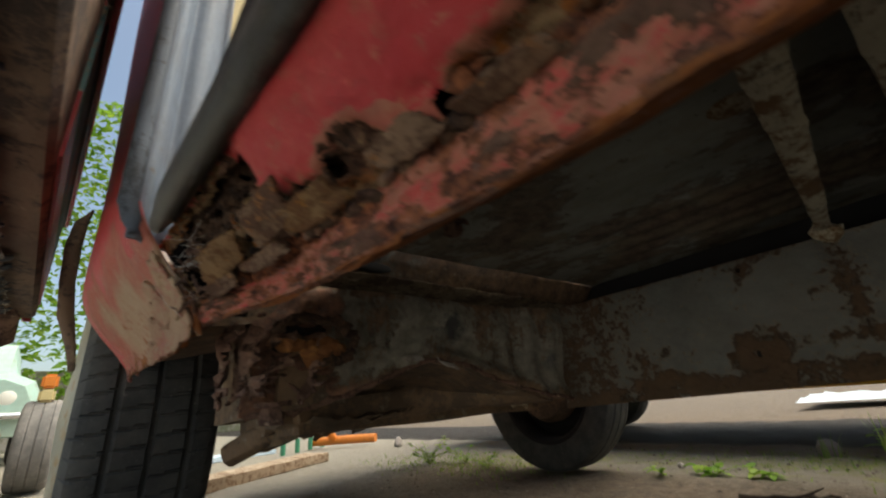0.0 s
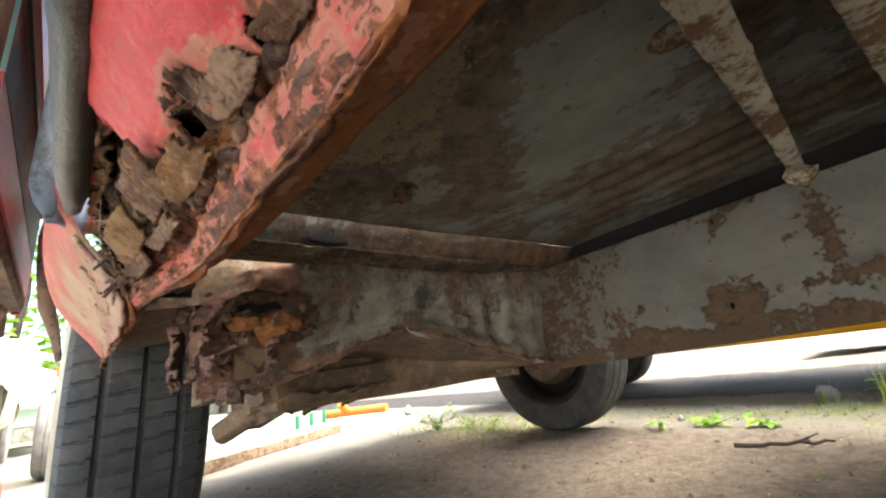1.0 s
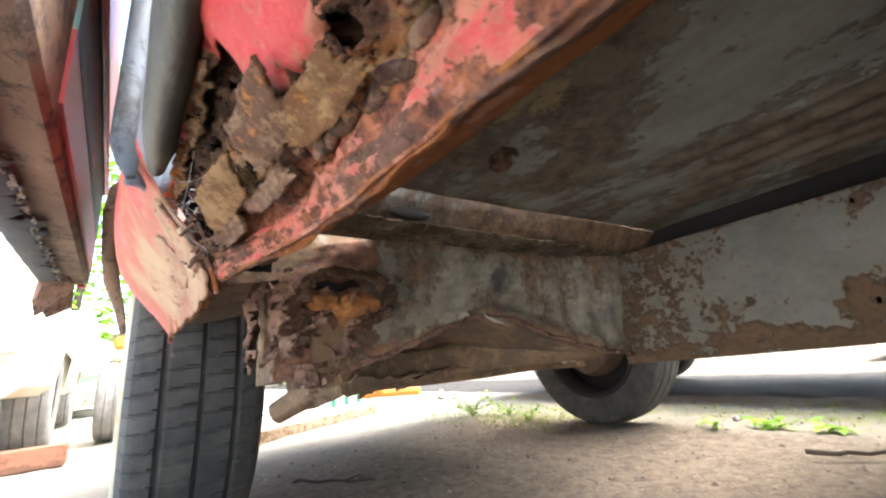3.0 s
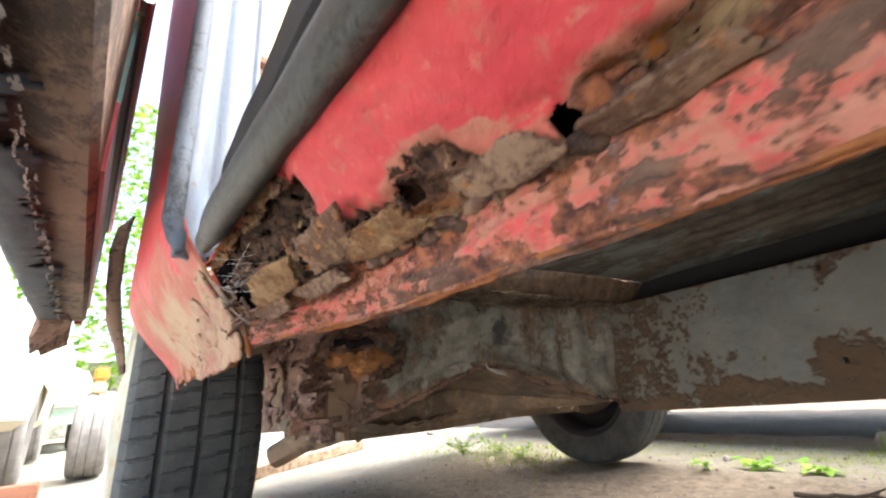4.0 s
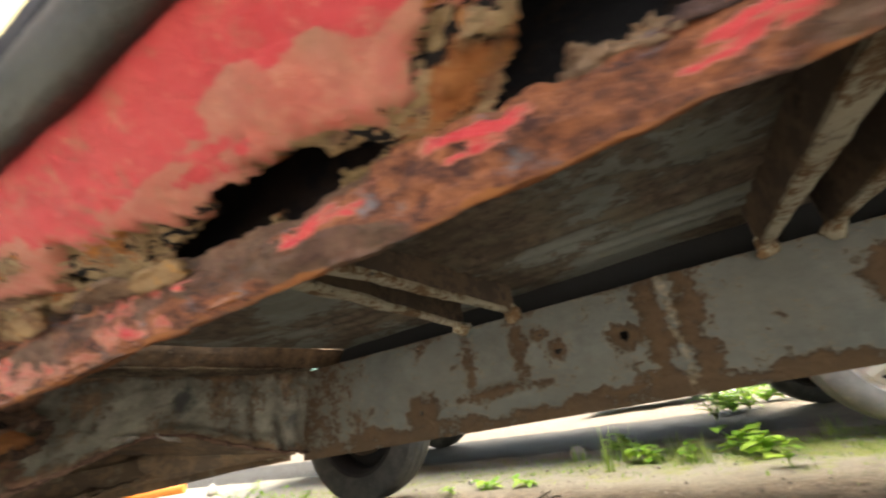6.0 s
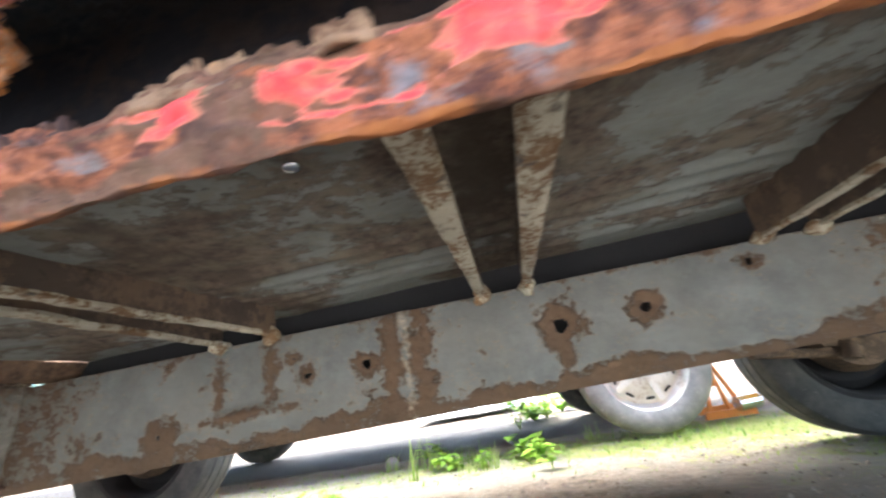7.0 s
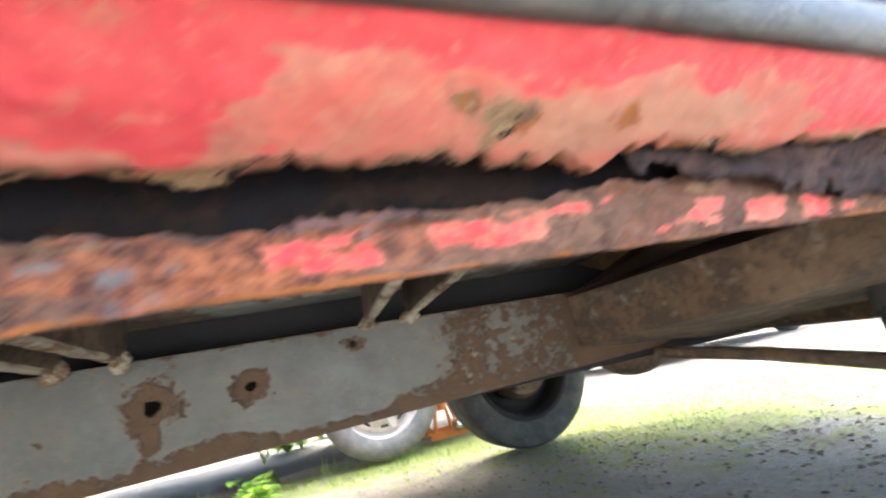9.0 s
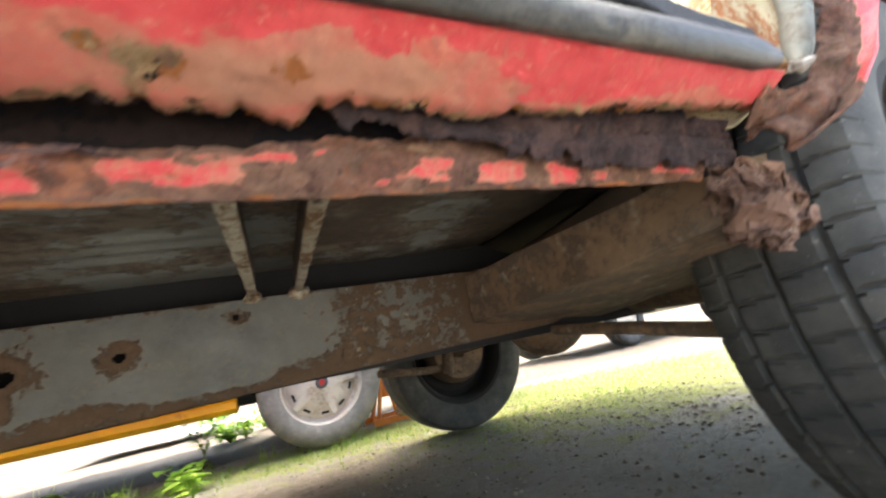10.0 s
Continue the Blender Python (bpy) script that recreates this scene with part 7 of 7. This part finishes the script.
tagged(part("clods", bm, clod_mat), "crumbled clods of dry earth", "earth", kind="stuff")


# ---- plants ----
def leaf(bm, base, direction, length, width, droop):
    d = Vector(direction).normalized()
    side = d.cross(Vector((0, 0, 1)))
    side = side.normalized() if side.length > 0.01 else Vector((1, 0, 0))
    pts = []
    for k, w in enumerate((0.15, 0.9, 1.0, 0.65, 0.05)):
        t = k / 4
        p = Vector(base) + d * length * t - Vector((0, 0, droop * t * t))
        pts.append((bm.verts.new(p - side * w * width / 2), bm.verts.new(p + side * w * width / 2 + Vector((0, 0, 0.1 * width)))))
    for a, b in zip(pts, pts[1:]):
        bm.faces.new((a[0], a[1], b[1], b[0]))


def weed(x, y, height, leaves, seed, size=0.03, spread=0.06):
    random.seed(seed)
    w = thing("weed", (x, y, 0), "small bright green broad-leaved weed", "weed", group="weeds")
    bm = bmesh.new()
    tips = []
    for k in range(max(2, leaves // 6)):
        a = random.uniform(0, 6.28)
        h = height * random.uniform(0.5, 1)
        top = (x + spread * math.cos(a) * 0.7, y + spread * math.sin(a) * 0.7, h)
        tube(bm, [(x, y, -0.005), (x + spread * 0.2 * math.cos(a), y + spread * 0.2 * math.sin(a), h * 0.5), top], [0.002, 0.0016, 0.0008], 5)
        tips.append(((x, y, 0), top))
    part("stem", bm, M_BLADE, w)["kind"] = "stuff"
    bm = bmesh.new()
    for k in range(leaves):
        a0, b0 = random.choice(tips)
        t = random.uniform(0.15, 1)
        p = Vector(a0).lerp(Vector(b0), t)
        a = random.uniform(0, 6.28)
        leaf(bm, p, (math.cos(a), math.sin(a), random.uniform(0.1, 0.8)), size * random.uniform(0.6, 1.2), size * 0.5, size * 0.4)
    part("foliage", bm, M_LEAF, w, "bright green leaves")["kind"] = "stuff"


for args in ((-1.60, 1.27, 0.11, 60, 1, 0.035, 0.14), (-1.48, 1.38, 0.07, 30, 2, 0.03, 0.10), (-1.27, 1.30, 0.06, 26, 3, 0.03, 0.07), (-0.50, 1.42, 0.035, 22, 4, 0.045, 0.10), (-0.37, 1.46, 0.03, 14, 5, 0.045, 0.07), (-0.62, 1.38, 0.03, 12, 6, 0.03, 0.05),
             (-0.04, 1.72, 0.09, 20, 7, 0.05, 0.05), (0.10, 1.66, 0.05, 16, 8, 0.05, 0.06), (0.30, 1.70, 0.08, 26, 9, 0.055, 0.07), (0.36, 1.99, 0.07, 16, 10, 0.04, 0.05), (0.25, 2.75, 0.22, 60, 12, 0.06, 0.15), (0.45, 3.2, 0.16, 60, 13, 0.07, 0.15), (0.324, 1.63, 0.06, 18, 14, 0.06, 0.06), (-0.165, 2.03, 0.08, 26, 15, 0.06, 0.08), (0.02, 1.68, 0.05, 26, 16, 0.05, 0.09), (0.27, 1.80, 0.08, 30, 17, 0.06, 0.09), (0.20, 4.6, 0.22, 90, 18, 0.10, 0.30), (0.36, 3.15, 0.16, 110, 19, 0.09, 0.22), (0.60, 3.6, 0.20, 110, 20, 0.10, 0.28), (0.345, 1.48, 0.075, 14, 21, 0.045, 0.03)):
    weed(*args)


def tuft(x, y, height, blades, seed, spread=0.02):
    random.seed(seed)
    bm = bmesh.new()
    for k in range(blades):
        a = random.uniform(0, 6.28)
        h = height * random.uniform(0.5, 1)
        lean = h * random.uniform(0.05, 0.5)
        bx, by = x + random.gauss(0, spread), y + random.gauss(0, spread)
        w = 0.0022 + 0.002 * random.random()
        prev = None
        for j in range(5):
            t = j / 4
            p = Vector((bx + math.cos(a) * lean * t * t, by + math.sin(a) * lean * t * t, h * t - 0.004))
            s = Vector((-math.sin(a), math.cos(a), 0)) * w * (1 - t * 0.95)
            cur = (bm.verts.new(p - s), bm.verts.new(p + s))
            if prev:
                bm.faces.new((prev[0], prev[1], cur[1], cur[0]))
            prev = cur
    solid("grass_tuft", bm, M_BLADE, "tuft of fresh green grass blades", "grass", "stuff")


random.seed(77)
TUFTS = [(-0.13, 1.60, 0.19, 9, 0.012), (-0.10, 1.75, 0.14, 14, 0.02), (0.0, 1.85, 0.07, 25, 0.05), (0.14, 1.62, 0.09, 16, 0.02), (-0.28, 1.86, 0.08, 10, 0.02), (0.55, 1.95, 0.07, 18, 0.03), (0.9, 1.72, 0.05, 30, 0.06)]
for k, (x, y, h, n, s) in enumerate(TUFTS):
    tuft(x, y, h, n, 100 + k, s)
# short growth over the mossy ground
bm = bmesh.new()
for k in range(7000):
    zone = random.random()
    if zone < 0.5:
        x, y = random.gauss(1.95, 0.6), random.gauss(1.40, 0.32)
    elif zone < 0.8:
        x, y = random.gauss(0.3, 0.6), random.gauss(1.78, 0.13)
    else:
        x, y = random.gauss(-1.5, 0.25), random.gauss(1.35, 0.14)
    if y < 1.0:
        continue
    a, h, w = random.uniform(0, 6.28), random.uniform(0.006, 0.022), random.uniform(0.001, 0.0028)
    p = Vector((x, y, -0.007))
    s = Vector((-math.sin(a), math.cos(a), 0)) * w
    tip = p + Vector((math.cos(a) * h * 0.6, math.sin(a) * h * 0.6, h))
    bm.faces.new([bm.verts.new(q) for q in (p - s, p + s, tip)])
tagged(part("short_grass", bm, M_BLADE), "sparse short grass and moss on the earth", "grass", kind="stuff")


# ---- wall and hedge beyond ----
bm = bmesh.new()
box(bm, -12.2, -12.0, -9.0, 16.0, -0.1, 1.5)
solid("wall_west", bm, M_WALL, "old rendered garden wall grown over with ivy", "wall", "structure")
random.seed(55)
hedge = thing("hedge", (-12, 0, 0), "bright green leafy hedge over the old wall", "hedge")
bm = bmesh.new()
for k in range(24000):
    y = random.uniform(-8.0, 9.0)
    z = random.uniform(0.3, 8.5)
    x = -11.7 + 0.5 * fbm(y * 0.8, z * 0.9, 2) - 0.25 * random.random()
    if z < 1.6 and fbm(y * 1.3, z * 1.3, 8) < 0.0:
        continue
    s = random.uniform(0.06, 0.13)
    q = Euler((random.uniform(-0.9, 0.9), random.uniform(-0.9, 0.9), random.uniform(0, 6.28))).to_matrix()
    bm.faces.new([bm.verts.new(Vector((x, y, z)) + q @ Vector(c) * s) for c in ((0, -1, 0), (0.5, 0, 0.2), (0, 1, 0), (-0.5, 0, 0.2))])
part("foliage", bm, M_LEAF, hedge, "dense bright green leaves")
bm = bmesh.new()
for k in range(9):
    y = -7.5 + 2 * k
    tube(bm, [(-11.9, y, 0), (-11.85, y + 0.2, 3.0), (-11.95, y - 0.2, 7.2)], [0.10, 0.07, 0.02], 7)
part("stem", bm, bpy.data.materials["dark_bark"], hedge)
